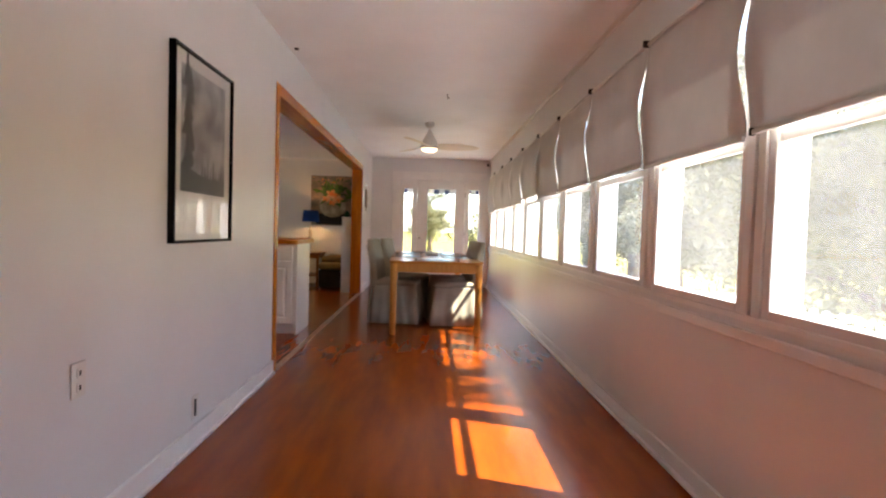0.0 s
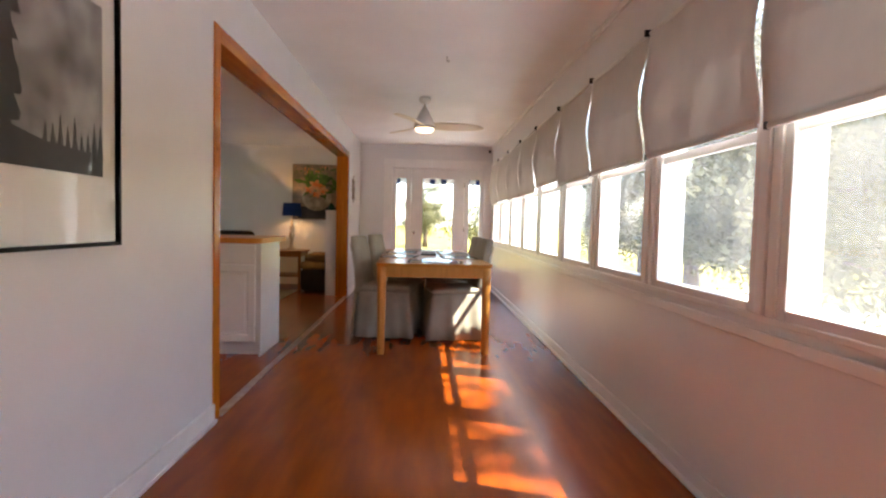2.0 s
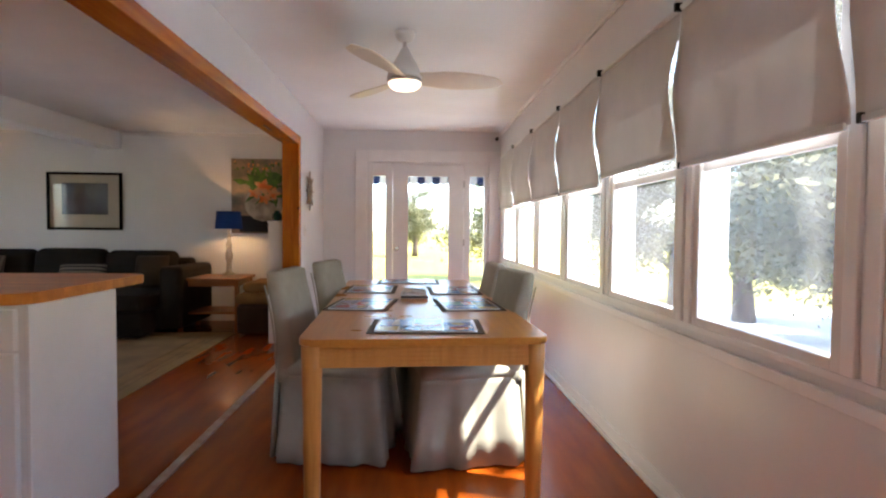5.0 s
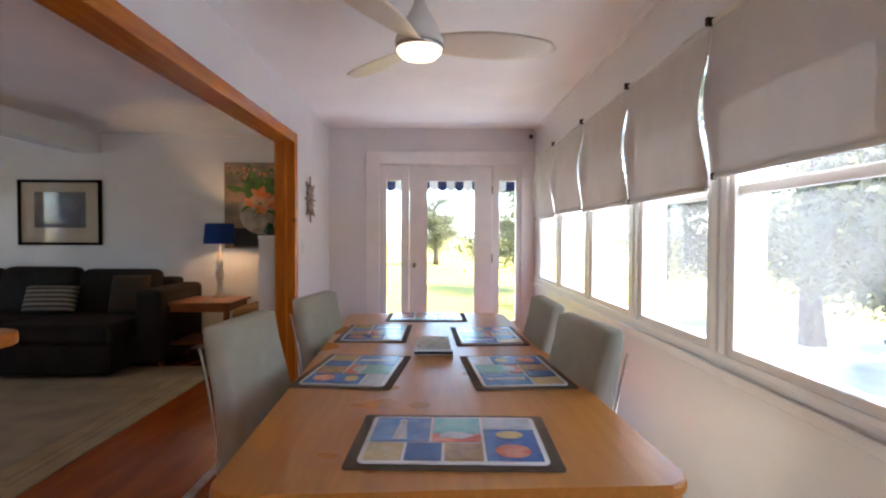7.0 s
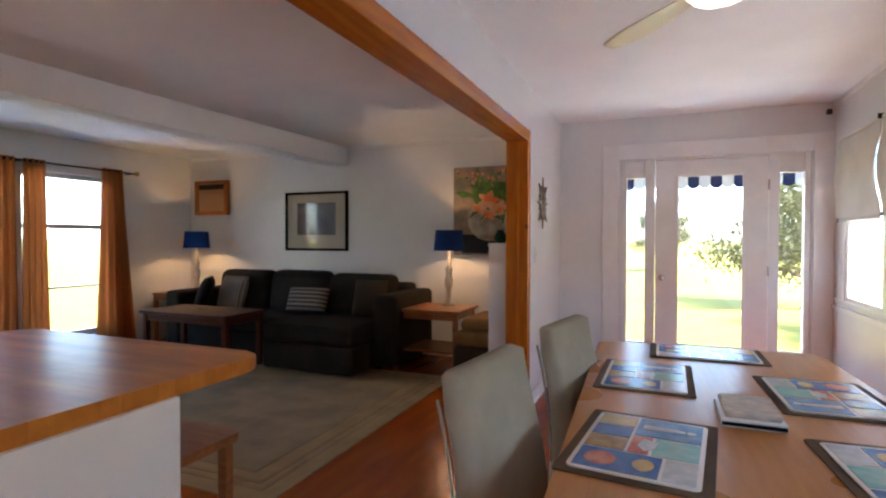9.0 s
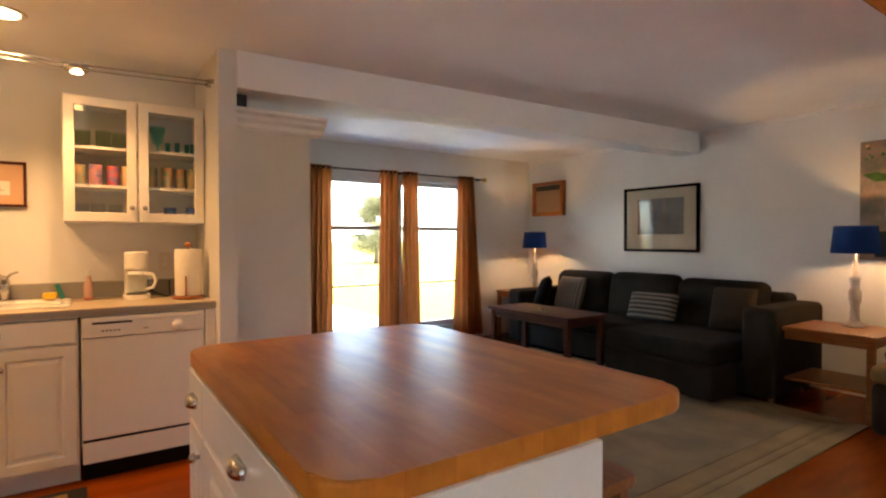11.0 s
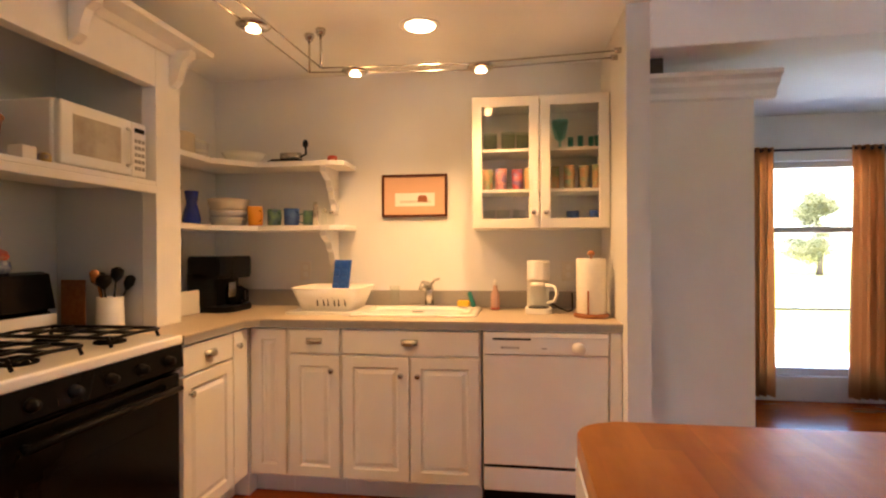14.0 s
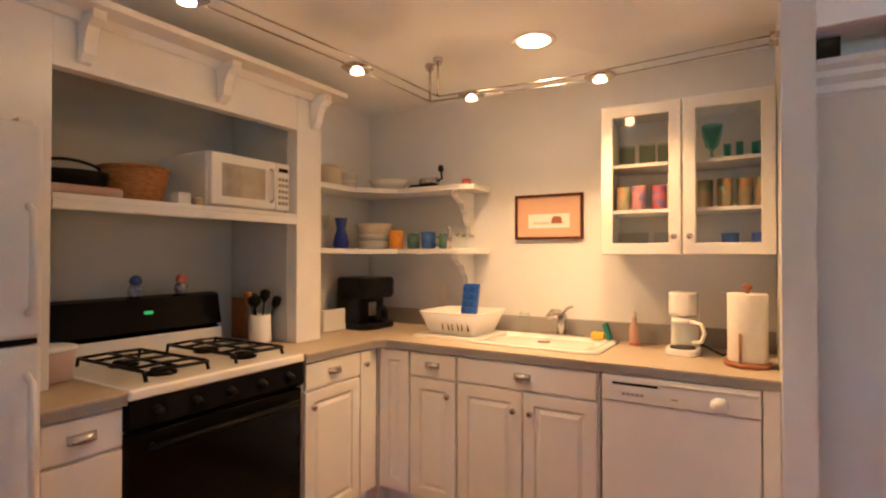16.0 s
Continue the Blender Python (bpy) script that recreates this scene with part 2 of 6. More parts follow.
_dent, _db = _nt.nodes.new("ShaderNodeTexNoise"), _nt.nodes.new("ShaderNodeBump")
_dent.inputs["Scale"].default_value, _dent.inputs["Detail"].default_value = 13.0, 2
_db.inputs["Strength"].default_value, _db.inputs["Distance"].default_value = 0.35, 0.004
_nt.links.new([n for n in _nt.nodes if n.type == "TEX_COORD"][0].outputs["Object"], _dent.inputs[0])
_nt.links.new(_dent.outputs[0], _db.inputs["Height"])
_nt.links.new(_db.outputs[0], _nt.nodes["Principled BSDF"].inputs["Normal"])
M_DARKW = wood("dark_wood", (0.1, 0.03, 0.014), (0.05, 0.015, 0.008), 0.42, (1, 9, 9), 5, 0.0)
M_DARKW.node_tree.nodes["Principled BSDF"].inputs["Specular IOR Level"].default_value = 0.12
M_TABW = wood("honey_wood", (0.33, 0.125, 0.036), (0.23, 0.075, 0.018), 0.35, (1, 9, 9), 5, 0.2)
M_CAB = mat("cabinet_lacquer", (0.78, 0.76, 0.71), 0.3, vary=0.04, scale=5, bump=0.04, bscale=50)
M_COUNTER = mat("laminate_counter", (0.54, 0.45, 0.33), 0.35, second=(0.43, 0.36, 0.27), scale=180, bump=0.03, bscale=200)
M_CEDGE = mat("laminate_edge", (0.33, 0.31, 0.29), 0.4, second=(0.26, 0.25, 0.24), scale=180)
M_SLIP = cloth("slipcover_canvas", (0.42, 0.395, 0.315), (0.34, 0.32, 0.25))
M_SHADE = cloth("roller_shade", (0.66, 0.63, 0.6), (0.6, 0.57, 0.54), 700, 0.85, sheer=0.1)
M_SOFA = cloth("charcoal_upholstery", (0.024, 0.019, 0.014), (0.014, 0.011, 0.008), 300)
M_CHROME = mat("brushed_nickel", (0.55, 0.53, 0.5), 0.25, 1.0, vary=0.1, scale=30)
M_DARKM = mat("dark_metal", (0.05, 0.045, 0.04), 0.4, 0.8, vary=0.2, scale=30)
M_BLACK = mat("black_enamel", (0.005, 0.005, 0.006), 0.14, vary=0.2, scale=12)
M_BLACKP = mat("black_plastic", (0.007, 0.007, 0.008), 0.35, vary=0.2, scale=30, bump=0.05)
for m in (M_BLACK, M_BLACKP):
    m.node_tree.nodes["Principled BSDF"].inputs["Specular IOR Level"].default_value = 0.1
M_WHITEP = mat("white_plastic", (0.78, 0.77, 0.74), 0.35, vary=0.04, scale=10)
M_ENAMEL = mat("white_enamel", (0.8, 0.79, 0.76), 0.16, vary=0.03, scale=6)
M_GLASS = glass("window_glass")
M_VEILED = glass("veiled_window_glass", veil=0.04)
M_FRAME = mat("window_frame_paint", (0.74, 0.71, 0.68), 0.4, vary=0.08, scale=9, bump=0.06)
M_BLUE = cloth("blue_lampshade", (0.014, 0.05, 0.19), (0.01, 0.038, 0.15), 600, 0.8, sheer=0.1)
M_BULB = mat("warm_bulb", (1.0, 0.62, 0.28), 0.5, vary=0.0, emit=1.6)
M_FANLT = mat("fan_light_glass", (1.0, 0.72, 0.42), 0.4, vary=0.0, emit=0.4)

# ---- large structure ----
X_R, Y_END, Y_BACK, X_W, Z_P, Z_K = 2.25, 10.56, -1.2, -4.94, 2.415, 2.34
OP0, OP1, OPZ = 4.31, 9.2, 2.085
setting("floor", B(X_W - 0.2, X_R + 0.2, Y_BACK - 0.2, Y_END + 0.2, -0.12, 0), M_FLOOR, "glossy orange-brown stained wooden board floor")
setting("ceiling_porch", B(-0.07, X_R + 0.2, Y_BACK - 0.2, Y_END + 0.2, Z_P, Z_P + 0.1), M_CEIL, "smooth white painted ceiling")
setting("ceiling_rooms", B(X_W - 0.2, -0.075, 3.3, Y_END + 0.2, Z_K, Z_K + 0.1), M_CEIL, "white painted ceiling")

bm = bmesh.new()
box(bm, -0.14, 0, Y_BACK - 0.2, OP0 + 0.07, 0, Z_P)
box(bm, -0.14, 0, OP1 - 0.07, Y_END, 0, Z_P)
box(bm, -0.14, 0, OP0 + 0.07, OP1 - 0.07, OPZ - 0.07, Z_P)
setting("wall_west", bm, M_WALL, "white painted wall with a wide cased opening")

# window wall of the porch
BOUNDS = (0.56, 1.455, 2.35, 3.245, 4.17, 5.045, 5.895, 6.78, 7.635, 8.515, 9.405, 10.29)
WINDOWS = [(p + 0.085, q - 0.085) for p, q in zip(BOUNDS, BOUNDS[1:])]
WB, WT = 0.818, 1.97
bm = bmesh.new()
box(bm, X_R, X_R + 0.14, Y_BACK - 0.2, Y_END + 0.2, 0, WB - 0.03)
box(bm, X_R, X_R + 0.14, Y_BACK - 0.2, Y_END + 0.2, WT + 0.03, Z_P)
edges = [(p - 0.03, q + 0.03) for p, q in WINDOWS]
last = Y_BACK - 0.2
for a, b in edges:
    box(bm, X_R, X_R + 0.14, last, a, WB - 0.03, WT + 0.03)
    last = b
box(bm, X_R, X_R + 0.14, last, Y_END + 0.2, WB - 0.03, WT + 0.03)
setting("wall_east", bm, M_WALL, "white painted wall below and above a row of windows")

bm = bmesh.new()
box(bm, X_W, 0.58, Y_END, Y_END + 0.16, 0, Z_P)
box(bm, 2.09, X_R + 0.2, Y_END, Y_END + 0.16, 0, Z_P)
box(bm, 0.58, 2.09, Y_END, Y_END + 0.16, 2.03, Z_P)
setting("wall_north", bm, M_WALL, "white painted end wall around a glazed door")
setting("wall_south", B(-0.14, X_R, Y_BACK - 0.15, Y_BACK, 0, Z_P), M_WALL, "plain white painted wall")

LW0, LW1, LWB, LWT = 7.5, 9.42, 0.2, 1.96
bm = bmesh.new()
box(bm, X_W - 0.16, X_W, 6.15, LW0, 0, Z_K)
box(bm, X_W - 0.16, X_W, LW1, Y_END, 0, Z_K)
box(bm, X_W - 0.16, X_W, LW0, LW1, 0, LWB)
box(bm, X_W - 0.16, X_W, LW0, LW1, LWT, Z_K)
setting("wall_living", bm, M_WALL, "white painted wall around a pair of tall windows")
bm = bmesh.new()
box(bm, -3.56, -3.42, 3.3, 6.05, 0, Z_K)
setting("wall_sink", bm, M_WALL, "cream lit painted wall behind the sink counter")
setting("wall_kitchen", B(X_W, -2.69, 6.05, 6.15, 0, Z_K), M_WALL, "white painted partition end beside the counter")
setting("wall_stove", B(-3.42, -0.14, 3.3, 3.42, 0, Z_K), M_WALL, "white painted wall behind the cooker")
setting("wall_stove_corner", B(-3.42, -2.6, 3.42, 3.64, 0, Z_K), M_WALL, "painted wall behind the corner shelves")
setting("beam", P([(-2.9, 6.15), (-2.66, 6.15), (-2.47, Y_END), (-2.71, Y_END)], "z", 2.125, Z_K, 0.006), M_CEIL, "boxed white ceiling beam")

# cased opening
casing = thing("opening_casing", 0, (OP0 + OP1) / 2, 0, "varnished orange pine casing around the wide opening", "", "", "structure")
part("jamb", B(-0.16, 0.008, OP0, OP0 + 0.085, 0, OPZ, 0.006), M_PINE, casing)
part("jamb", B(-0.16, 0.008, OP1 - 0.085, OP1, 0, OPZ, 0.006), M_PINE, casing)
part("head", B(-0.16, 0.007, OP0 + 0.085, OP1 - 0.085, OPZ - 0.085, OPZ, 0.006), M_PINEY, casing)
part("stop", B(-0.09, -0.06, OP0 + 0.085, OP0 + 0.1, 0, OPZ - 0.085, 0.003), M_PINE, casing)
part("stop", B(-0.09, -0.06, OP1 - 0.1, OP1 - 0.085, 0, OPZ - 0.085, 0.003), M_PINE, casing)
setting("threshold", B(-0.03, 0.02, OP0 + 0.085, OP1 - 0.085, 0.0, 0.009, 0.003), mat("worn_threshold", (0.4, 0.3, 0.22), 0.4, second=(0.3, 0.16, 0.08), scale=14), "worn pale threshold strip in the floor")
for k, (a, b) in enumerate(((Y_BACK, OP0), (OP1, Y_END))):
    bm = B(0, 0.016, a, b, 0, 0.1, 0.004)
    box(bm, 0.016, 0.03, a, b, 0, 0.022, 0.005)
    setting("baseboard", bm, M_TRIM, "white painted baseboard with a shoe moulding")
bm = B(X_R - 0.016, X_R, Y_BACK, Y_END - 0.03, 0, 0.085, 0.004)
box(bm, X_R - 0.036, X_R - 0.016, Y_BACK, Y_END - 0.03, 0, 0.024, 0.006)
setting("baseboard", bm, M_TRIM, "white painted baseboard with a shoe moulding")
setting("baseboard", B(0.03, 0.4, Y_END - 0.016, Y_END, 0, 0.1, 0.004), M_TRIM, "white painted baseboard")
bm = B(X_W, -0.2, Y_END - 0.016, Y_END, 0, 0.1, 0.004)
setting("baseboard", bm, M_TRIM, "white painted baseboard")
for x0, x1 in ((X_R - 0.02, X_R),):
    setting("trim", B(x0, x1, Y_BACK, Y_END, Z_P - 0.045, Z_P - 0.002, 0.006), M_TRIM, "thin white ceiling moulding")
setting("trim", B(X_W, -0.145, Y_END - 0.018, Y_END, Z_K - 0.035, Z_K - 0.002, 0.005), M_TRIM, "thin white ceiling moulding")
setting("trim", B(X_R - 0.018, X_R, Y_BACK, Y_END, 0.7, 0.742, 0.005), M_TRIM, "white apron moulding under the window stool")
setting("window_stool", B(X_R - 0.013, X_R + 0.02, Y_BACK, Y_END, 0.772, 0.796, 0.004), M_TRIM, "long white painted window stool")

# porch windows
n_win = 0
for a, b in WINDOWS:
    n_win += 1
    w = thing("window_%d" % n_win, X_R + 0.06, (a + b) / 2, WB, "white wooden window with one clear pane", "", "porch windows", "structure")
    fx0, fx1 = X_R - 0.006, X_R + 0.045
    part("frame", B(fx0, fx1, a - 0.03, a + 0.012, WB - 0.03, WT + 0.03, 0.005), M_FRAME, w)
    part("frame", B(fx0, fx1, b - 0.012, b + 0.03, WB - 0.03, WT + 0.03, 0.005), M_FRAME, w)
    part("frame", B(fx0, fx1, a + 0.012, b - 0.012, WB - 0.03, WB + 0.012, 0.005), M_FRAME, w)
    part("frame", B(fx0, fx1, a + 0.012, b - 0.012, WT - 0.012, WT + 0.03, 0.005), M_FRAME, w)
    part("sash_rail", B(fx0 + 0.01, fx1 - 0.012, a + 0.012, b - 0.012, 1.392, 1.428, 0.004), M_FRAME, w)
    pane = part("pane", B(X_R + 0.018, X_R + 0.022, a + 0.01, b - 0.01, WB + 0.01, WT - 0.01), M_VEILED, w)
    pane.visible_shadow = False
    bm = B(X_R - 0.014, X_R + 0.002, a - 0.075, a - 0.03, 0.796, WT + 0.06, 0.004)
    part("casing", bm, M_TRIM, w)
    part("casing", B(X_R - 0.014, X_R + 0.002, b + 0.03, b + 0.075, 0.796, WT + 0.06, 0.004), M_TRIM, w)
    
# roller shades between brackets
for n, (a, b) in enumerate(zip(BOUNDS, BOUNDS[1:])):
    s = thing("roller_shade", X_R - 0.05, (a + b) / 2, 1.43, "pale grey cloth roller shade hanging half way down with curled edges", "shade", "roller shades on the window wall")
    bm = bmesh.new()
    ny, nz, phase = 28, 22, (n * 37 % 11) / 11
    bot = 1.468 if n == 6 else 1.43 + 0.008 * math.sin(n * 2.3)
    grid = []
    for i in range(nz + 1):
        v = i / nz
        row = []
        curl = math.sin(math.pi * min(1, (1 - v) * 1.05)) ** 2
        for j in range(ny + 1):
            u = j / ny
            inset = 0.008 + 0.011 * curl * (0.6 + 0.8 * phase)
            y = a + inset + (b - a - 2 * inset) * u
            e = max(0, 1 - min(u, 1 - u) * 7)
            x = X_R - 0.05 - 0.035 * e * e * curl + 0.004 * math.sin(9 * u + phase * 6 + 3 * v)
            row.append(bm.verts.new((x, y, bot + (2.045 - bot) * (1 - v))))
        grid.append(row)
    for r0, r1 in zip(grid, grid[1:]):
        for j in range(ny):
            bm.faces.new((r0[j], r0[j + 1], r1[j + 1], r1[j]))
    part("cloth", bm, M_SHADE, s, "", True, 0.0015)
    part("roller", T([(X_R - 0.045, a + 0.012, 2.05), (X_R - 0.045, b - 0.012, 2.05)], 0.013, 10), M_WHITEP, s, "", True)
    part("hem_bar", B(X_R - 0.056, X_R - 0.044, a + 0.02, b - 0.02, bot - 0.012, bot + 0.006, 0.003), M_SHADE, s)
    part("bracket", B(X_R - 0.075, X_R - 0.016, a - 0.008, a + 0.008, 2.036, 2.07, 0.004), M_DARKM, s, "dark metal bracket")
    part("clip", B(X_R - 0.06, X_R - 0.042, b - 0.034, b - 0.022, bot - 0.014, bot + 0.012, 0.002), M_DARKM, s)

# end door with sidelights
d = thing("door_1", 1.325, Y_END, 0, "white glazed door with narrow sidelights, closed", "", "", "structure")
YF = Y_END - 0.022
part("casing", B(0.40, 0.55, YF, Y_END, 0, 2.165, 0.005), M_TRIM, d)
part("casing", B(2.1, X_R - 0.002, YF, Y_END, 0, 2.165, 0.005), M_TRIM, d)
part("casing", B(0.55, 2.1, YF, Y_END, 2.02, 2.165, 0.005), M_TRIM, d)
for x0, x1 in ((0.58, 0.62), (0.78, 0.868), (1.785, 1.862), (2.045, 2.09)):
    part("mullion", B(x0, x1, Y_END + 0.02, Y_END + 0.1, 0, 2.03, 0.004), M_TRIM, d)
part("head", B(0.62, 2.045, Y_END + 0.025, Y_END + 0.1, 2.008, 2.03, 0.004), M_TRIM, d)
for x0, x1 in ((0.62, 0.78), (1.862, 2.045)):
    part("sidelight_panel", B(x0, x1, Y_END + 0.035, Y_END + 0.08, 0, 0.3, 0.004), M_TRIM, d)
    part("sidelight_panel", B(x0, x1, Y_END + 0.035, Y_END + 0.08, 1.85, 2.008, 0.004), M_TRIM, d)
    pane = part("sidelight_pane", B(x0, x1, Y_END + 0.055, Y_END + 0.06, 0.3, 1.85), M_GLASS, d)
    pane.visible_shadow = False
bm = bmesh.new()
for q in ((0.872, 1.055, 0.01, 2.004), (1.597, 1.78, 0.01, 2.004), (1.055, 1.597, 0.01, 0.3), (1.055, 1.597, 1.855, 2.004)):
    box(bm, q[0], q[1], Y_END + 0.03, Y_END + 0.075, q[2], q[3])
leaf = part("door_leaf", bm, M_TRIM, d)
for q in ((1.045, 1.068, 0.29, 1.865), (1.584, 1.607, 0.29, 1.865)):
    part("glazing_bead", B(q[0], q[1], Y_END + 0.02, Y_END + 0.03, q[2], q[3], 0.003), M_TRIM, leaf)
part("glazing_bead", B(1.068, 1.584, Y_END + 0.02, Y_END + 0.03, 0.29, 0.313, 0.003), M_TRIM, leaf)
part("glazing_bead", B(1.068, 1.584, Y_END + 0.02, Y_END + 0.03, 1.842, 1.865, 0.003), M_TRIM, leaf)
pane = part("pane", B(1.055, 1.597, Y_END + 0.05, Y_END + 0.055, 0.3, 1.855), M_GLASS, d)
pane.visible_shadow = False
bm = T([(0.925, Y_END + 0.03, 0.92), (0.925, Y_END + 0.01, 0.92)], 0.026, 14)
tube(bm, [(0.925, Y_END + 0.01, 0.92), (0.925, Y_END - 0.03, 0.92)], [0.012, 0.012], 10)
tube(bm, [(0.925, Y_END - 0.02, 0.92), (0.925, Y_END - 0.03, 0.92), (0.925, Y_END - 0.05, 0.92), (0.925, Y_END - 0.06, 0.92)], [0.012, 0.026, 0.027, 0.015], 14)
part("door_knob", bm, M_CHROME, d, "brushed nickel knob", True)
for z in (0.25, 1.0, 1.75):
    part("hinge", B(1.776, 1.79, Y_END + 0.012, Y_END + 0.03, z - 0.045, z + 0.045, 0.003), M_CHROME, d)

# ---- porch things ----
def fan():
    x, y = 1.08, 7.22
    f = thing("ceiling_fan", x, y, Z_P, "white three-bladed ceiling fan with a lit glass bowl", "ceiling fan")
    white = M_WHITEP
    part("canopy", L(x, y, [(0.06, Z_P), (0.062, Z_P - 0.025), (0.045, Z_P - 0.055), (0.018, Z_P - 0.065)], 24), white, f, "", True)
    part("downrod", L(x, y, [(0.013, Z_P - 0.06), (0.013, Z_P - 0.12)], 12), white, f, "", True)
    part("housing", L(x, y, [(0.022, Z_P - 0.1), (0.035, Z_P - 0.13), (0.07, Z_P - 0.19), (0.1, Z_P - 0.25), (0.112, Z_P - 0.285), (0.108, Z_P - 0.3)], 28), white, f, "", True)
    part("trim_ring", L(x, y, [(0.106, Z_P - 0.299), (0.112, Z_P - 0.306), (0.108, Z_P - 0.322)], 28), M_CHROME, f, "", True)
    part("light_bowl", L(x, y, [(0.104, Z_P - 0.32), (0.1, Z_P - 0.338), (0.08, Z_P - 0.357), (0.04, Z_P - 0.368), (0.005, Z_P - 0.371)], 28), M_FANLT, f, "frosted glass bowl, lit", True)
    blade_m = mat("fan_blade", (0.72, 0.66, 0.55), 0.3, vary=0.05, scale=6)
    for k in range(3):
        a = radians(3 + 120 * k)
        bm = bmesh.new()
        rings = []
        for i in range(15):
            s = i / 14
            r = 0.085 + 0.56 * s
            w = 0.045 + 0.065 * math.sin(math.pi * min(1, 0.12 + s * 0.75)) ** 1.2
            if s > 0.85:
                w *= math.sqrt(max(0.02, 1 - ((s - 0.85) / 0.152) ** 2))
            tilt = -radians(20 - 12 * s)
            bend = 0.03 * s
            ring = []
            for q in range(10):
                th = 2 * math.pi * q / 10
                u, v = w * math.cos(th), 0.005 * math.sin(th)
                px, py = r, u * math.cos(tilt) - v * math.sin(tilt) + bend
                pz = Z_P - 0.292 + u * math.sin(tilt) + v * math.cos(tilt)
                ring.append((x + px * math.cos(a) - py * math.sin(a), y + px * math.sin(a) + py * math.cos(a), pz))
            rings.append(ring)
        part("blade", loft(bm, rings), blade_m, f, "", True)


fan()


def dining_table():
    x0, x1, y0, y1, z = 0.672, 1.626, 5.78, 8.1, 0.752
    t = thing("dining_table", (x0 + x1) / 2, (y0 + y1) / 2, 0, "pale beech dining table set with six placemats", "table")
    part("tabletop", P(rounded(x0, x1, y0, y1, 0.05), "z", z - 0.028, z, 0.008), M_BEECH, t)
    for yy in (y0 + 0.03, y1 - 0.052):
        bm = B(x0 + 0.075, x1 - 0.075, yy, yy + 0.022, z - 0.115, z - 0.028, 0.003)
        ap = part("apron", bm, M_LEG, t)
        for k in range(4):
            part("reed", B(x0 + 0.075, x1 - 0.075, yy - 0.003, yy, z - 0.1 + 0.017 * k, z - 0.09 + 0.017 * k, 0.001), M_LEG, ap)
    for xx in (x0 + 0.05, x1 - 0.07):
        part("apron", B(xx, xx + 0.02, y0 + 0.1, y1 - 0.1, z - 0.115, z - 0.028, 0.003), M_LEG, t)
    for xx in (x0 + 0.047, x1 - 0.047):
        for yy in (y0 + 0.055, y1 - 0.055):
            part("leg", L(xx, yy, [(0.026, 0), (0.03, 0.02), (0.036, 0.5), (0.039, z - 0.13), (0.042, z - 0.028)], 16), M_LEG, t, "", True)
    t.matrix_basis = pose((x0 + x1) / 2, (y0 + y1) / 2, 0, 0, 0, 2.3)


dining_table()


def chair():
    c = thing("dining_chair", 0, 0, 0, "parsons dining chair in a loose grey-beige canvas slipcover", "chair", "chairs round the dining table")
    n = 96

    def ring(z, hx, hy, cy, r, wave=0.0, ph=0.0):
        raw = rounded(-hx, hx, cy - hy, cy + hy, r, 6)
        lens = [math.dist(raw[i], raw[(i + 1) % len(raw)]) for i in range(len(raw))]
        total, out, i, run = sum(lens), [], 0, 0.0
        for k in range(n):
            want = total * k / n
            while run + lens[i] < want:
                run += lens[i]
                i += 1
            s = (want - run) / lens[i]
            px = raw[i][0] + (raw[(i + 1) % len(raw)][0] - raw[i][0]) * s
            py = raw[i][1] + (raw[(i + 1) % len(raw)][1] - raw[i][1]) * s
            a = 2 * math.pi * k / n
            f = 1 + wave * (math.sin(9 * a + ph) * 0.55 + 0.45 * math.sin(17 * a + 1.3 + ph))
            out.append((px * f, cy + (py - cy) * f, z))
        return out

    part("skirt", loft(bmesh.new(), [ring(0.015, 0.262, 0.282, 0.02, 0.03, 0.085), ring(0.15, 0.25, 0.27, 0.02, 0.03, 0.065, 0.15), ring(0.3, 0.238, 0.258, 0.02, 0.03, 0.038, 0.3),
                                     ring(0.41, 0.228, 0.248, 0.02, 0.03, 0.006), ring(0.44, 0.226, 0.246, 0.02, 0.03)]), M_SLIP, c, "", True)
    part("seat", loft(bmesh.new(), [ring(0.436, 0.226, 0.246, 0.02, 0.03), ring(0.465, 0.234, 0.252, 0.02, 0.035), ring(0.488, 0.22, 0.238, 0.02, 0.05), ring(0.497, 0.15, 0.17, 0.02, 0.06)]), M_SLIP, c, "", True)
    rings = []
    for i in range(13):
        s = i / 12
        z = 0.40 + 0.535 * s
        half = 0.225 + 0.006 * math.sin(6 * s)
        th = 0.045 - 0.01 * s
        cy = -0.2 - 0.085 * s * s
        if i == 12:
            half, th, z = 0.2, 0.012, 0.947
        elif i == 11:
            half, th, z = 0.222, 0.03, 0.937
        rings.append(ring(z, half, th, cy, min(0.03, th * 0.8), 0.004, i * 0.4))
    part("backrest", loft(bmesh.new(), rings), M_SLIP, c, "", True)
    for sx in (-1, 1):
        pts = []
        for k in range(9):
            s = 0.12 + 0.78 * k / 8
            pts.append((sx * 0.221, -0.2 - 0.085 * s * s - 0.045 + 0.012 * s, 0.40 + 0.535 * s))
        part("seam", T(pts, 0.004, 6), M_SLIP, c, "", True)
    part("back_flap", loft(bmesh.new(), [ring(0.02, 0.215, 0.012, -0.275, 0.01, 0.02), ring(0.25, 0.205, 0.012, -0.262, 0.01, 0.012), ring(0.45, 0.195, 0.012, -0.252, 0.01)]), M_SLIP, c, "", True)
    return c


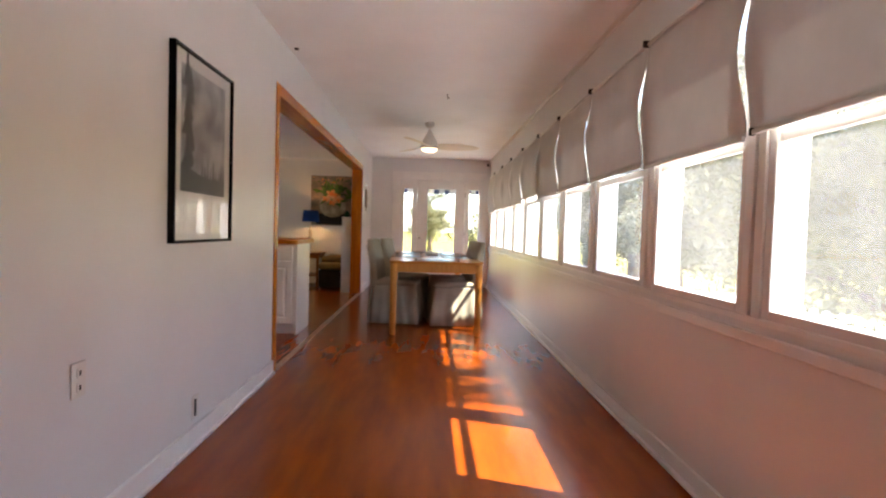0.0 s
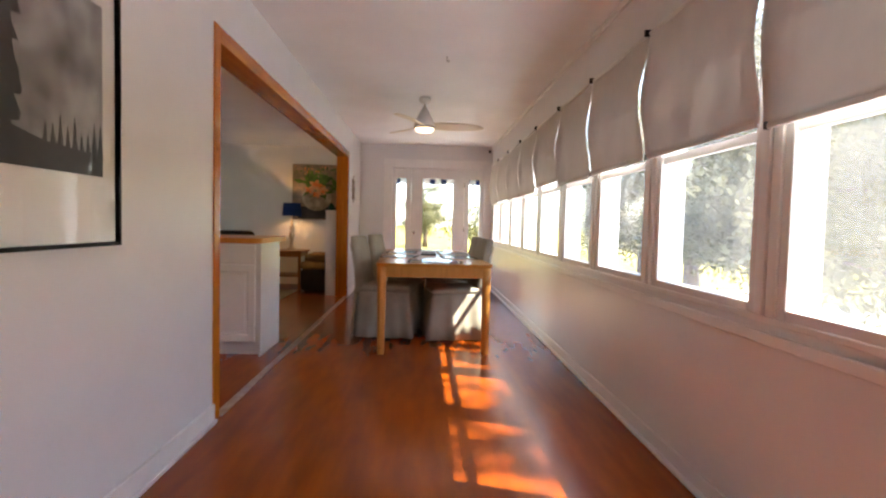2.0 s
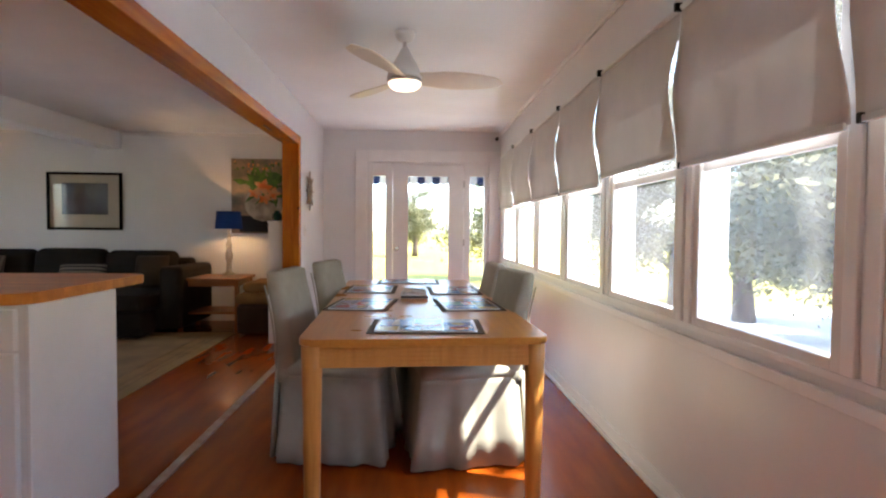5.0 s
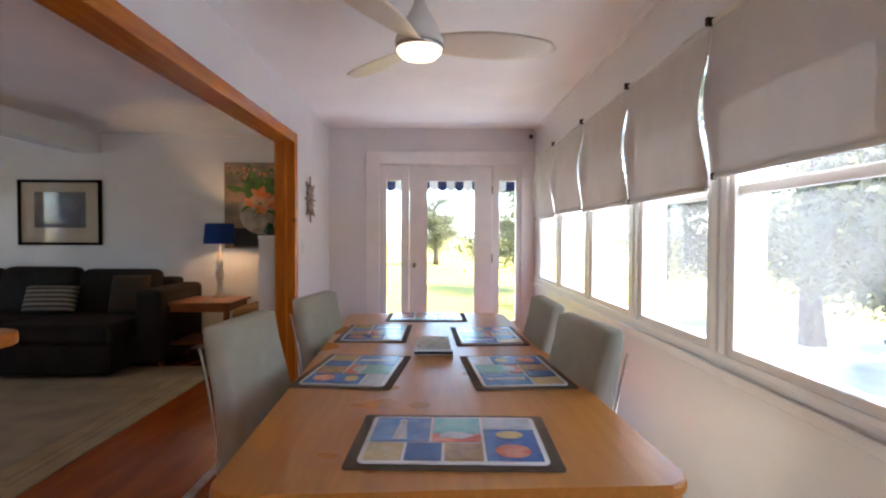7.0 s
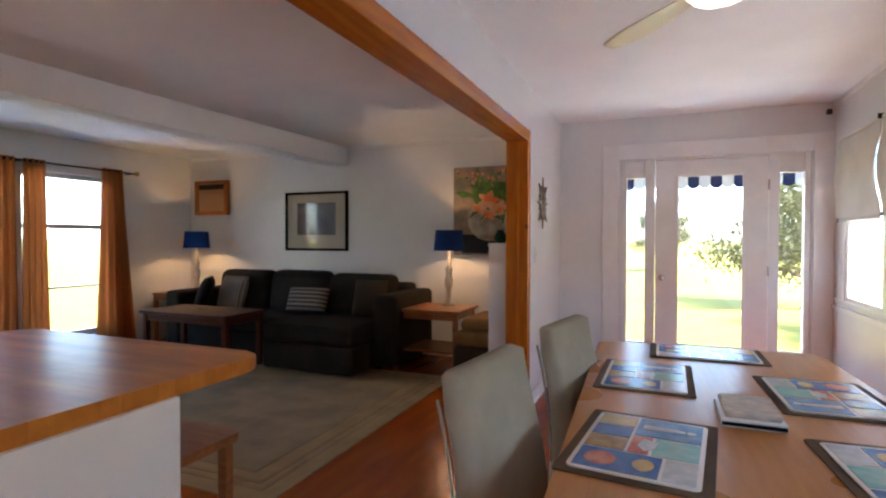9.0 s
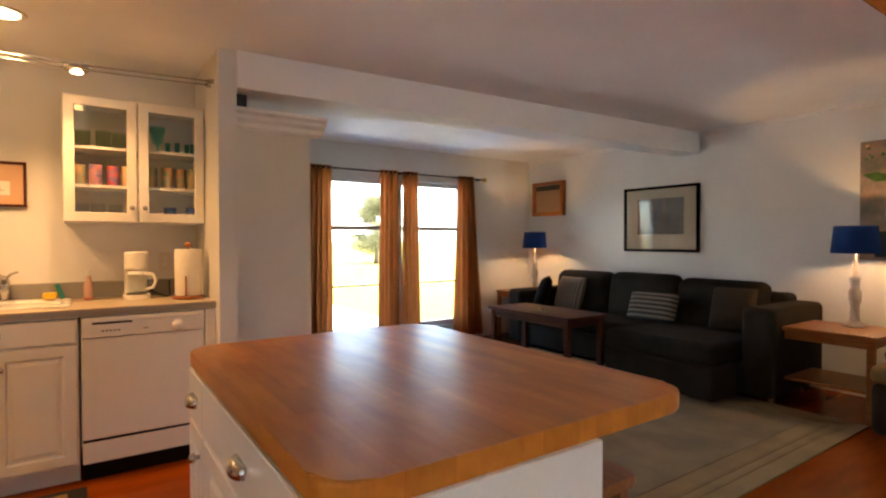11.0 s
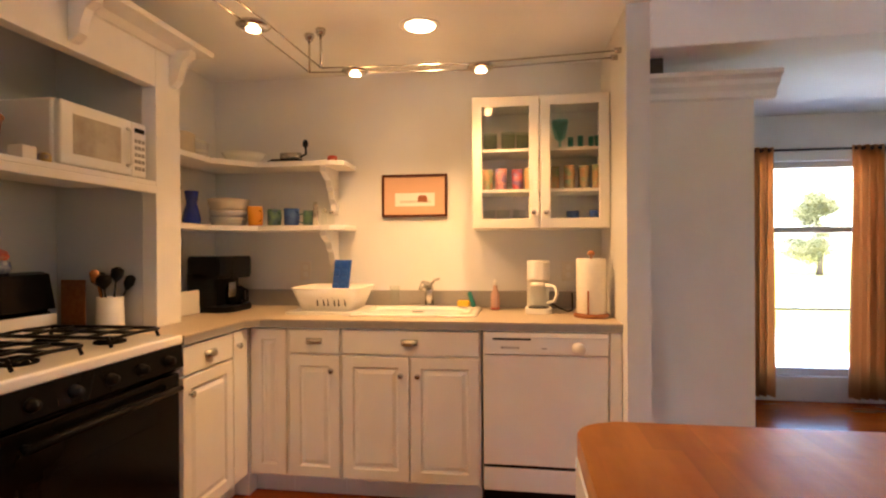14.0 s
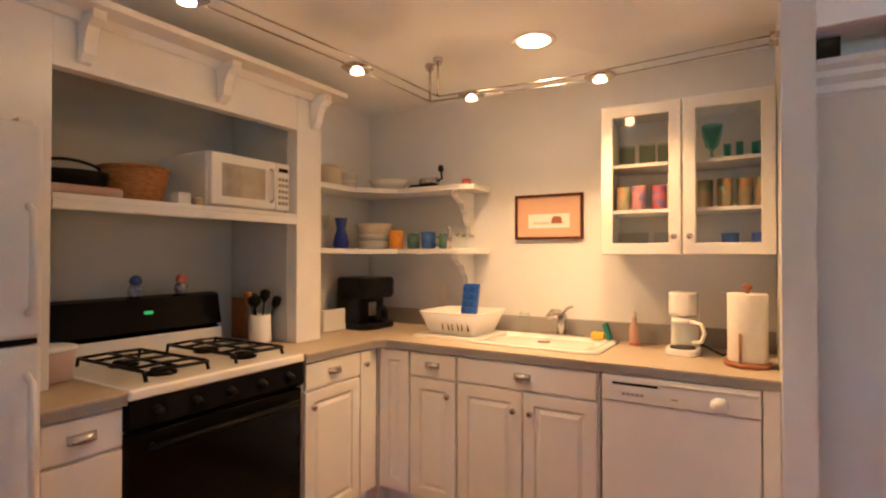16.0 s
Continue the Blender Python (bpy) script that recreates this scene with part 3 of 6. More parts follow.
c0 = chair()
c0.matrix_basis = pose(0.74, 6.63, 0, 0, 0, -97)
WORLD[c0] = pose(0.74, 6.63, 0, 0, 0, -97)
copy_thing(c0, pose(0.83, 7.36, 0, 0, 0, -100))
copy_thing(c0, pose(1.42, 6.57, 0, 0, 0, 98))
copy_thing(c0, pose(1.40, 7.2, 0, 0, 0, 91))

M_MAT = cloth("brown_woven_mat", (0.13, 0.09, 0.055), (0.075, 0.05, 0.03), 200)
M_CARD = mat("white_card", (0.75, 0.74, 0.7), 0.25, vary=0.03)
ART = {
    "sea": mat("print_blue", (0.05, 0.16, 0.38), 0.22, second=(0.16, 0.3, 0.5), scale=18),
    "deep": mat("print_deep_blue", (0.03, 0.09, 0.27), 0.22, second=(0.05, 0.14, 0.36), scale=25),
    "sand": mat("print_sand", (0.6, 0.48, 0.25), 0.22, second=(0.5, 0.38, 0.16), scale=40),
    "teal": mat("print_teal", (0.15, 0.42, 0.42), 0.22, second=(0.3, 0.5, 0.45), scale=25),
    "red": mat("print_red", (0.5, 0.1, 0.06), 0.22, second=(0.62, 0.3, 0.2), scale=30),
    "pale": mat("print_pale", (0.62, 0.66, 0.68), 0.22, second=(0.45, 0.5, 0.52), scale=30),
    "brown": mat("print_brown", (0.24, 0.14, 0.07), 0.22, second=(0.42, 0.28, 0.12), scale=40),
}


def placemat():
    """Local: centre at the origin, wide along x, its foot towards -y."""
    p = thing("placemat", 0, 0, 0, "laminated seaside print placemat on a dark woven mat", "placemat", "placemats on the dining table")
    part("woven_mat", P(rounded(-0.266, 0.266, -0.182, 0.182, 0.012), "z", 0.0005, 0.004), M_MAT, p, "dark brown woven mat")
    part("board", P(rounded(-0.235, 0.235, -0.155, 0.155, 0.018), "z", 0.004, 0.0075), M_CARD, p)
    tiles = [("sea", -0.222, -0.065, -0.03, 0.143), ("sand", -0.222, -0.13, -0.143, -0.038), ("deep", -0.122, -0.03, -0.143, -0.038), ("teal", -0.057, 0.075, 0.03, 0.143),
             ("red", -0.057, 0.075, -0.03, 0.022), ("brown", -0.022, 0.075, -0.143, -0.038), ("deep", 0.083, 0.222, -0.143, 0.06), ("pale", 0.083, 0.222, 0.068, 0.143)]
    for k, x0, x1, y0, y1 in tiles:
        part("picture", B(x0, x1, y0, y1, 0.0075, 0.0085), ART[k], p)
    bm = P([(-0.165, -0.015), (-0.125, -0.015), (-0.135, 0.1), (-0.155, 0.1)], "z", 0.0085, 0.0092)
    prism(bm, [(-0.157, 0.104), (-0.133, 0.104), (-0.133, 0.12), (-0.145, 0.13), (-0.157, 0.12)], "z", 0.0085, 0.0092)
    part("lighthouse_print", bm, ART["pale"], p)
    shell = [(0.152 + 0.045 * math.cos(radians(a)), -0.085 + 0.04 * math.sin(radians(a))) for a in range(0, 360, 24)]
    part("shell_print", P(shell, "z", 0.0085, 0.0092), ART["red"], p)
    shell = [(0.152 + 0.038 * math.cos(radians(a)), 0.02 + 0.026 * math.sin(radians(a))) for a in range(0, 360, 24)]
    part("shell_print", P(shell, "z", 0.0085, 0.0092), ART["sand"], p)
    part("bird_print", P([(-0.04, 0.0), (0.02, -0.012), (0.055, 0.01), (0.03, 0.035), (-0.02, 0.04)], "z", 0.0085, 0.0092), ART["pale"], p)
    for o in p.children:
        o.data.transform(Matrix.Diagonal((0.88, 0.91, 1, 1)))
    return p


pm = placemat()
pm.matrix_basis = pose(1.2, 6.025, 0.752, 0, 0, -2)
copy_thing(pm, pose(0.872, 6.68, 0.752, 0, 0, -96))
copy_thing(pm, pose(0.862, 7.41, 0.752, 0, 0, -91))
copy_thing(pm, pose(1.437, 6.67, 0.752, 0, 0, 94))
copy_thing(pm, pose(1.41, 7.34, 0.752, 0, 0, 92))
copy_thing(pm, pose(1.105, 7.93, 0.752, 0, 0, 180))
nh = thing("napkin_holder", 1.15, 7.02, 0.752, "small white tray with a stack of folded paper napkins", "napkin holder")
part("tray", B(1.07, 1.23, 6.92, 7.13, 0.7525, 0.775, 0.004), M_CARD, nh)
part("napkin", B(1.08, 1.22, 6.93, 7.12, 0.775, 0.795, 0.006), mat("napkin_paper", (0.6, 0.55, 0.45), 0.9, second=(0.45, 0.42, 0.36), scale=35), nh, "printed beige napkins")
part("edge_band", B(1.072, 1.228, 6.916, 6.92, 0.758, 0.768), M_BLACKP, nh)

# photograph on the porch wall
fr = thing("framed_photograph", 0.01, 3.1, 0.975, "black and white pine photograph in a thin black frame", "picture")
y0, y1, z0, z1 = 2.777, 3.432, 0.975, 1.832
for q in ((y0, y0 + 0.014, z0, z1), (y1 - 0.014, y1, z0, z1), (y0 + 0.014, y1 - 0.014, z0, z0 + 0.014), (y0 + 0.014, y1 - 0.014, z1 - 0.014, z1)):
    part("frame", B(0, 0.03, q[0], q[1], q[2], q[3], 0.002), M_BLACK, fr)
part("mount", B(0.002, 0.014, y0 + 0.014, y1 - 0.014, z0 + 0.014, z1 - 0.014), M_CARD, fr, "wide white mount")
M_PH = mat("photo_clouds", (0.42, 0.42, 0.42), 0.4, second=(0.05, 0.05, 0.05), scale=4)
part("print", B(0.014, 0.0155, y0 + 0.085, y1 - 0.085, 1.205, 1.762), M_PH, fr, "cloudy grey sky")
M_PHD = mat("photo_black", (0.012, 0.012, 0.012), 0.4, vary=0.4, scale=20)
rng = random.Random(4)


def pine(yc, zb, h, w):
    pts = []
    for side in (1, -1):
        lv = range(9) if side == 1 else range(8, -1, -1)
        for k in lv:
            s = k / 8
            pts.append((yc + side * w * (1 - s) * (0.65 + 0.5 * rng.random()) + 0.001 * side, zb + h * s + 0.002 * side))
    return pts


bm = bmesh.new()
prism(bm, [(y0 + 0.086, 1.206), (y1 - 0.086, 1.206), (y1 - 0.086, 1.27), (y0 + 0.3, 1.285), (y0 + 0.086, 1.33)], "x", 0.0156, 0.0162)
for k in range(9):
    prism(bm, pine(y0 + 0.3 + 0.032 * k, 1.26, 0.07 + 0.05 * rng.random(), 0.016), "x", 0.0156, 0.0163)
for k in range(7):
    prism(bm, pine(y0 + 0.14 + 0.016 * (k % 3), 1.25 + 0.07 * k, 0.17, 0.06 - 0.003 * k), "x", 0.0156, 0.0164 + 0.0001 * k)
part("tree_silhouettes", bm, M_PHD, fr)
pg = part("picture_glass", B(0.02, 0.022, y0 + 0.014, y1 - 0.014, z0 + 0.014, z1 - 0.014), M_GLASS, fr)

# small porch fittings
M_PLATE = mat("plate_plastic", (0.72, 0.69, 0.64), 0.35, vary=0.04)
o = thing("wall_outlet", 0, 2.218, 0.556, "white double power outlet on the wall", "outlet")
part("plate", B(0, 0.006, 2.183, 2.253, 0.5, 0.615, 0.003), M_PLATE, o)
for z in (0.533, 0.58):
    part("socket", P(rounded(2.204, 2.232, z - 0.017, z + 0.017, 0.01, 3), "x", 0.006, 0.009), M_PLATE, o)
    part("slots", B(0.009, 0.0095, 2.213, 2.223, z - 0.008, z + 0.008), M_DARKM, o)
o = thing("cable_plate", 0, 3.064, 0.18, "white wall plate with a dark slot", "wall plate")
part("plate", B(0, 0.005, 3.03, 3.1, 0.13, 0.24, 0.002), M_PLATE, o)
part("slot", B(0.005, 0.012, 3.05, 3.06, 0.145, 0.225), M_DARKM, o)
o = thing("light_switch", 0, 9.4, 1.15, "white light switch beside the opening", "switch")
part("plate", B(0, 0.006, 9.365, 9.435, 1.09, 1.205, 0.003), M_PLATE, o)
part("toggle", B(0.006, 0.016, 9.394, 9.406, 1.135, 1.16, 0.002), M_PLATE, o)
st = thing("sunburst_ornament", 0.01, 9.62, 1.57, "weathered metal sunburst wall ornament", "ornament")
M_RUST = mat("weathered_metal", (0.32, 0.25, 0.17), 0.5, 0.5, second=(0.16, 0.12, 0.09), scale=40)
bm = bmesh.new()
tube(bm, [(0.0, 9.62, 1.57), (0.02, 9.62, 1.57), (0.035, 9.62, 1.57)], [0.07, 0.065, 0.03], 20)
part("disc", bm, M_RUST, st, "", True)
for k in range(16):
    a = 2 * math.pi * k / 16
    r = 0.21 if k % 2 == 0 else 0.15
    w = 0.022
    c, s = math.cos(a), math.sin(a)
    part("ray", P([(9.62 + 0.055 * c - w * s, 1.57 + 0.055 * s + w * c), (9.62 + r * c, 1.57 + r * s), (9.62 + 0.055 * c + w * s, 1.57 + 0.055 * s - w * c)], "x", 0.008, 0.02), M_RUST, st)
o = single("ceiling_hook", T([(1.25, 5.79, Z_P), (1.25, 5.79, Z_P - 0.03), (1.255, 5.79, Z_P - 0.045), (1.265, 5.79, Z_P - 0.04), (1.267, 5.79, Z_P - 0.03)], 0.003, 8), M_DARKM, "small metal hook in the ceiling", "hook")
single("ceiling_stud", L(0.06, 4.61, [(0.004, Z_P - 0.012), (0.016, Z_P - 0.01), (0.018, Z_P)], 14), M_DARKM, "small round metal stud in the ceiling", "stud", smooth=True)
single("corner_sensor", B(2.17, 2.21, 10.48, 10.52, 2.3, 2.345, 0.008), M_DARKM, "small dark sensor in the ceiling corner", "sensor")

# ---- kitchen ----
M_KNOB = M_CHROME


def place(face, w):
    """Maps (u, out, z) to the world for a front in the plane w: u runs along the front, out is the way it faces."""
    return {"x": lambda u, o, z: (w + o, u, z), "y": lambda u, o, z: (u, w + o, z), "-y": lambda u, o, z: (u, w - o, z)}[face]


def panel_bm(face, w, u0, u1, z0, z1, rail=0.055, raised=True):
    f = place(face, w)
    b = 0.003
    steps = [(0, 0.0), (0, 0.02 - b), (b, 0.02)]
    if raised and u1 - u0 > 2 * rail + 0.06 and z1 - z0 > 2 * rail + 0.06:
        steps += [(rail - 0.004, 0.02), (rail, 0.0165), (rail + 0.004, 0.009), (rail + 0.012, 0.009), (rail + 0.03, 0.0185)]
    rings = [[f(u0 + d, o, z0 + d), f(u1 - d, o, z0 + d), f(u1 - d, o, z1 - d), f(u0 + d, o, z1 - d)] for d, o in steps]
    return loft(bmesh.new(), rings)


def knob(face, w, u, z, parent):
    f = place(face, w)
    part("knob", T([f(u, 0.018, z), f(u, 0.03, z), f(u, 0.034, z), f(u, 0.044, z), f(u, 0.048, z)], [0.006, 0.006, 0.014, 0.014, 0.007], 12), M_KNOB, parent, "nickel knob", True)


def cup_pull(face, w, u, z, parent, half=0.042):
    f = place(face, w)
    bm = bmesh.new()
    rings = []
    for k in range(9):
        a = math.pi * k / 8
        uu = u + half * math.cos(a) * -1
        d = 0.004 + 0.024 * math.sin(a)
        rings.append([f(uu, 0.02, z + 0.016), f(uu, 0.02 + d * 0.8, z + 0.012), f(uu, 0.02 + d, z - 0.002), f(uu, 0.02 + d * 0.92, z - 0.012), f(uu, 0.02 + d * 0.7, z - 0.004), f(uu, 0.02, z + 0.01)])
    part("cup_pull", loft(bm, rings), M_KNOB, parent, "nickel cup pull", True)


def cabinet(name, face, w, depth, u0, u1, fronts, label, z0=0.1, z1=0.868, toe=True):
    """fronts: (kind, u0, u1, z0, z1, handle u, handle z); kinds: door, drawer, flat."""
    f = place(face, w)
    p, q = f(u0, -depth, 0), f(u1, 0, 0)
    bx = (min(p[0], q[0]), max(p[0], q[0]), min(p[1], q[1]), max(p[1], q[1]))
    c = thing(name, (bx[0] + bx[1]) / 2, (bx[2] + bx[3]) / 2, 0, label, "cabinet", "white kitchen base cabinets")
    part("body", B(*bx, z0, z1, 0.002), M_CAB, c)
    if toe:
        p, q = f(u0, -depth, 0), f(u1, -0.06, 0)
        part("toe_kick", B(p[0], q[0], p[1], q[1], 0, z0), M_CAB, c)
    for kind, a0, a1, c0, c1, hu, hz in fronts:
        d = part("door" if kind == "door" else "drawer_front", panel_bm(face, w, a0, a1, c0, c1, 0.055 if kind == "door" else 0.03, kind != "flat"), M_CAB, c)
        if hu is not None:
            (knob if kind == "door" else cup_pull)(face, w, hu, hz, d)
    return c


XF, YS = -2.82, 4.18
# sink run, facing the porch
corner = cabinet("base_cabinet", "x", XF, 0.58, 4.2, 4.41, [("door", 4.215, 4.402, 0.115, 0.86, None, 0)], "narrow white corner filler cabinet with a raised panel")
part("corner_filler", B(XF - 0.5, -2.802, 3.68, 4.199, 0.0, 0.868), M_CAB, corner)
cabinet("base_cabinet", "x", XF, 0.58, 4.412, 4.69, [("flat", 4.42, 4.684, 0.74, 0.86, 4.552, 0.8), ("door", 4.42, 4.684, 0.115, 0.728, 4.645, 0.655)], "white base cabinet with one drawer and one raised-panel door")
cabinet("base_cabinet", "x", XF, 0.58, 4.692, 5.392, [("flat", 4.7, 5.384, 0.74, 0.86, 5.042, 0.8), ("door", 4.7, 5.038, 0.115, 0.728, 5.0, 0.64), ("door", 5.046, 5.384, 0.115, 0.728, 5.084, 0.64)], "white sink cabinet with a false drawer and two doors")
# stove run, facing the island
cabinet("base_cabinet", "y", YS, 0.54, -2.8, -2.262, [("door", -2.79, -2.66, 0.115, 0.86, -2.69, 0.79), ("flat", -2.652, -2.27, 0.74, 0.86, -2.46, 0.8), ("door", -2.652, -2.27, 0.115, 0.728, -2.31, 0.655)], "white base cabinet beside the cooker with a drawer and two doors")
cabinet("base_cabinet", "y", YS, 0.54, -1.47, -1.225, [("flat", -1.462, -1.232, 0.74, 0.86, -1.34, 0.8), ("flat", -1.462, -1.232, 0.115, 0.728, None, 0)], "white base cabinet between cooker and refrigerator")

wt = thing("worktop", -3.1, 4.7, 0.87, "speckled beige laminate worktop with a grey edge", "worktop")
for nm, m, z0, z1, e in (("edge", M_CEDGE, 0.87, 0.902, 0.0), ("surface", M_COUNTER, 0.902, 0.91, 0.003)):
    part(nm, P([(-3.42, 3.64), (-2.262, 3.64), (-2.262, YS + 0.03 + e), (XF + 0.09, YS + 0.03 + e), (XF + 0.03 + e, YS + 0.09), (XF + 0.03 + e, 6.05), (-3.42, 6.05)], "z", z0, z1), m, wt)
part("splashback", B(-3.42, -3.4, 3.66, 6.05, 0.91, 1.01, 0.003), M_CEDGE, wt)
part("splashback", B(-3.4, -2.62, 3.64, 3.66, 0.91, 1.01, 0.003), M_CEDGE, wt)
part("side_strip", B(XF - 0.03, XF + 0.018, 5.992, 6.048, 0.0, 0.868, 0.002), M_CAB, wt)
wt2 = thing("worktop", -1.3, 3.9, 0.87, "short beige laminate worktop between cooker and refrigerator", "worktop")
part("edge", B(-1.472, -1.225, 3.44, YS + 0.03, 0.87, 0.902), M_CEDGE, wt2)
part("surface", B(-1.472, -1.225, 3.44, YS + 0.033, 0.902, 0.91), M_COUNTER, wt2)

dw = thing("dishwasher", -3.1, 5.695, 0, "white built-in dishwasher with a control strip", "dishwasher")
part("body", B(-3.38, XF, 5.402, 5.99, 0.1, 0.866), M_WHITEP, dw)
part("door", B(XF, XF + 0.02, 5.405, 5.987, 0.225, 0.755, 0.006), M_ENAMEL, dw)
cp = part("control_panel", B(XF, XF + 0.03, 5.405, 5.987, 0.757, 0.863, 0.006), M_ENAMEL, dw)
part("vent_slot", B(XF + 0.03, XF + 0.0315, 5.45, 5.63, 0.826, 0.836), M_BLACKP, cp)
part("handle_lip", B(XF + 0.024, XF + 0.036, 5.64, 5.98, 0.838, 0.85, 0.003), M_ENAMEL, cp)
for k in range(5):
    part("button", B(XF + 0.03, XF + 0.033, 5.49 + 0.018 * k, 5.503 + 0.018 * k, 0.785, 0.795), M_CEDGE, cp)
part("label_bar", B(XF + 0.03, XF + 0.0315, 5.68, 5.705, 0.786, 0.792), M_CEDGE, cp)
part("dial", T([(XF + 0.03, 5.85, 0.79), (XF + 0.036, 5.85, 0.79), (XF + 0.05, 5.85, 0.79)], [0.032, 0.03, 0.016], 20), M_WHITEP, cp, "", True)
part("kick_plate", B(XF, XF + 0.015, 5.405, 5.987, 0.1, 0.21, 0.004), M_ENAMEL, dw)
part("gap_strip", B(XF, XF + 0.006, 5.405, 5.987, 0.21, 0.225), M_BLACKP, dw)
part("toe_plate", B(XF - 0.05, XF - 0.04, 5.405, 5.987, 0, 0.1), M_BLACKP, dw)

# sink
sk = thing("kitchen_sink", -3.17, 5.02, 0.91, "white enamelled drop-in sink", "sink")
bm = bmesh.new()
o1, o2 = rounded(-3.36, -2.92, 4.68, 5.36, 0.05, 6), rounded(-3.31, -2.96, 4.73, 5.31, 0.05, 6)
o3 = rounded(-3.28, -3.0, 4.78, 5.26, 0.06, 6)
loft(bm, [[(x, y, 0.911) for x, y in o1], [(x, y, 0.922) for x, y in o1], [(x, y, 0.924) for x, y in o2], [(x, y, 0.905) for x, y in o2], [(x, y, 0.9115) for x, y in o3]])
part("basin", bm, M_ENAMEL, sk, "", True)
part("drain", L(-3.14, 5.02, [(0.035, 0.912), (0.035, 0.915), (0.02, 0.913)], 18), M_CHROME, sk, "", True)
fc = thing("faucet", -3.345, 5.05, 0.924, "chrome kitchen faucet with a pull-out head", "faucet")
part("base_plate", P(rounded(-3.365, -3.32, 4.93, 5.17, 0.02), "z", 0.923, 0.932), M_CHROME, fc)
part("body", L(-3.343, 5.05, [(0.026, 0.932), (0.024, 0.99), (0.026, 1.03), (0.02, 1.045)], 16), M_CHROME, fc, "", True)
part("spout", T([(-3.343, 5.05, 1.02), (-3.3, 5.045, 1.055), (-3.24, 5.035, 1.06), (-3.19, 5.03, 1.035)], [0.018, 0.018, 0.02, 0.016], 12), M_CHROME, fc, "", True)
part("lever", T([(-3.343, 5.05, 1.04), (-3.35, 5.08, 1.075), (-3.35, 5.11, 1.085)], [0.008, 0.007, 0.006], 8), M_CHROME, fc, "", True)

# alcove surround round the cooker
YA = 3.95
sr = thing("cooker_surround", -1.95, YA, 0.9, "white painted mantel surround over the cooker with a shelf and corbels", "mantel")
part("post", B(-2.622, -2.448, 3.44, YA, 0.91, 2.2, 0.004), M_TRIM, sr)
part("post", B(-1.355, -1.2, 3.44, YA, 0.91, 2.2, 0.004), M_TRIM, sr)
part("fascia", B(-2.448, -1.355, YA - 0.06, YA - 0.002, 2.005, 2.2, 0.003), M_TRIM, sr)
part("cornice", P([(YA, 2.175), (YA + 0.02, 2.175), (YA + 0.045, 2.2), (YA + 0.15, 2.2), (YA + 0.155, 2.222), (YA - 0.06, 2.222), (YA - 0.06, 2.2)], "x", -2.66, -1.1), M_TRIM, sr)
for xc in (-2.56, -2.0, -1.45):
    pr = [(YA, 2.2), (YA + 0.11, 2.2), (YA + 0.108, 2.17), (YA + 0.07, 2.15), (YA + 0.05, 2.1), (YA + 0.045, 2.06), (YA + 0.02, 2.035), (YA, 2.03)]
    part("corbel", P(pr, "x", xc - 0.022, xc + 0.022, 0.003), M_TRIM, sr)
bm = B(-2.446, -1.357, 3.5, YA, 1.553, 1.575, 0.003)
box(bm, -2.446, -1.357, YA - 0.03, YA + 0.004, 1.52, 1.553, 0.004)
part("shelf", bm, M_TRIM, sr)
# alcove lining in an even grey, darker than the white surround
M_ALC = mat("alcove_grey", (0.52, 0.52, 0.52), 0.45, vary=0.06, scale=3, bump=0.1, bscale=120)
setting("alcove_lining", B(-2.6, -1.14, 3.42, 3.44, 0.5, 2.2), M_ALC, "grey lining behind the cooker")
# thin sheets added so that the posts' inner faces are grey too
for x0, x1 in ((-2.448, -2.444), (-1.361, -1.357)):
    setting("alcove_lining", B(x0, x1, 3.442, YA - 0.07, 0.915, 2.2), M_ALC, "thin grey sheet added on the alcove side")

# cooker
cx0, cx1 = -2.24, -1.474
ck = thing("gas_cooker", (cx0 + cx1) / 2, 3.88, 0, "freestanding gas cooker with a white hob and black door", "cooker")
part("body", B(cx0, cx1, 3.5, 4.15, 0.02, 0.88, 0.004), M_ENAMEL, ck)
part("hob", B(cx0 - 0.004, cx1 + 0.004, 3.5, 4.22, 0.88, 0.918, 0.01, 3), M_ENAMEL, ck)
part("control_front", P([(4.15, 0.775), (4.205, 0.775), (4.222, 0.79), (4.215, 0.879), (4.15, 0.879)], "x", cx0, cx1), M_BLACK, ck, "black control panel")
od = part("oven_door", B(cx0, cx1, 4.15, 4.205, 0.2, 0.765, 0.008), M_BLACK, ck)
part("door_window", B(cx0 + 0.13, cx1 - 0.13, 4.205, 4.207, 0.35, 0.6), M_BLACK, od)
bm = T([(cx0 + 0.05, 4.245, 0.715), (cx1 - 0.05, 4.245, 0.715)], 0.012, 12)
for xx in (cx0 + 0.08, cx1 - 0.08):
    tube(bm, [(xx, 4.2, 0.715), (xx, 4.245, 0.715)], 0.009, 8)
part("handle", bm, M_BLACKP, od, "", True)
part("drawer", B(cx0, cx1, 4.15, 4.2, 0.03, 0.19, 0.008), M_BLACK, ck)
for k in range(5):
    xx = cx0 + 0.09 + (cx1 - cx0 - 0.18) * (k / 4 if k != 2 else 0.5)
    part("knob", T([(xx, 4.215, 0.83), (xx, 4.225, 0.83), (xx, 4.245, 0.832)], [0.022, 0.021, 0.014], 14), M_BLACKP, ck, "", True)
bg = part("backguard", P([(3.48, 0.915), (3.62, 0.915), (3.61, 1.0), (3.59, 1.01), (3.63, 1.02), (3.6, 1.165), (3.56, 1.175), (3.48, 1.165)], "x", cx0 - 0.004, cx1 + 0.004), M_BLACK, ck, "black backguard")
part("backguard_foot", B(cx0, cx1, 3.621, 3.64, 0.918, 1.0, 0.003), M_ENAMEL, ck)
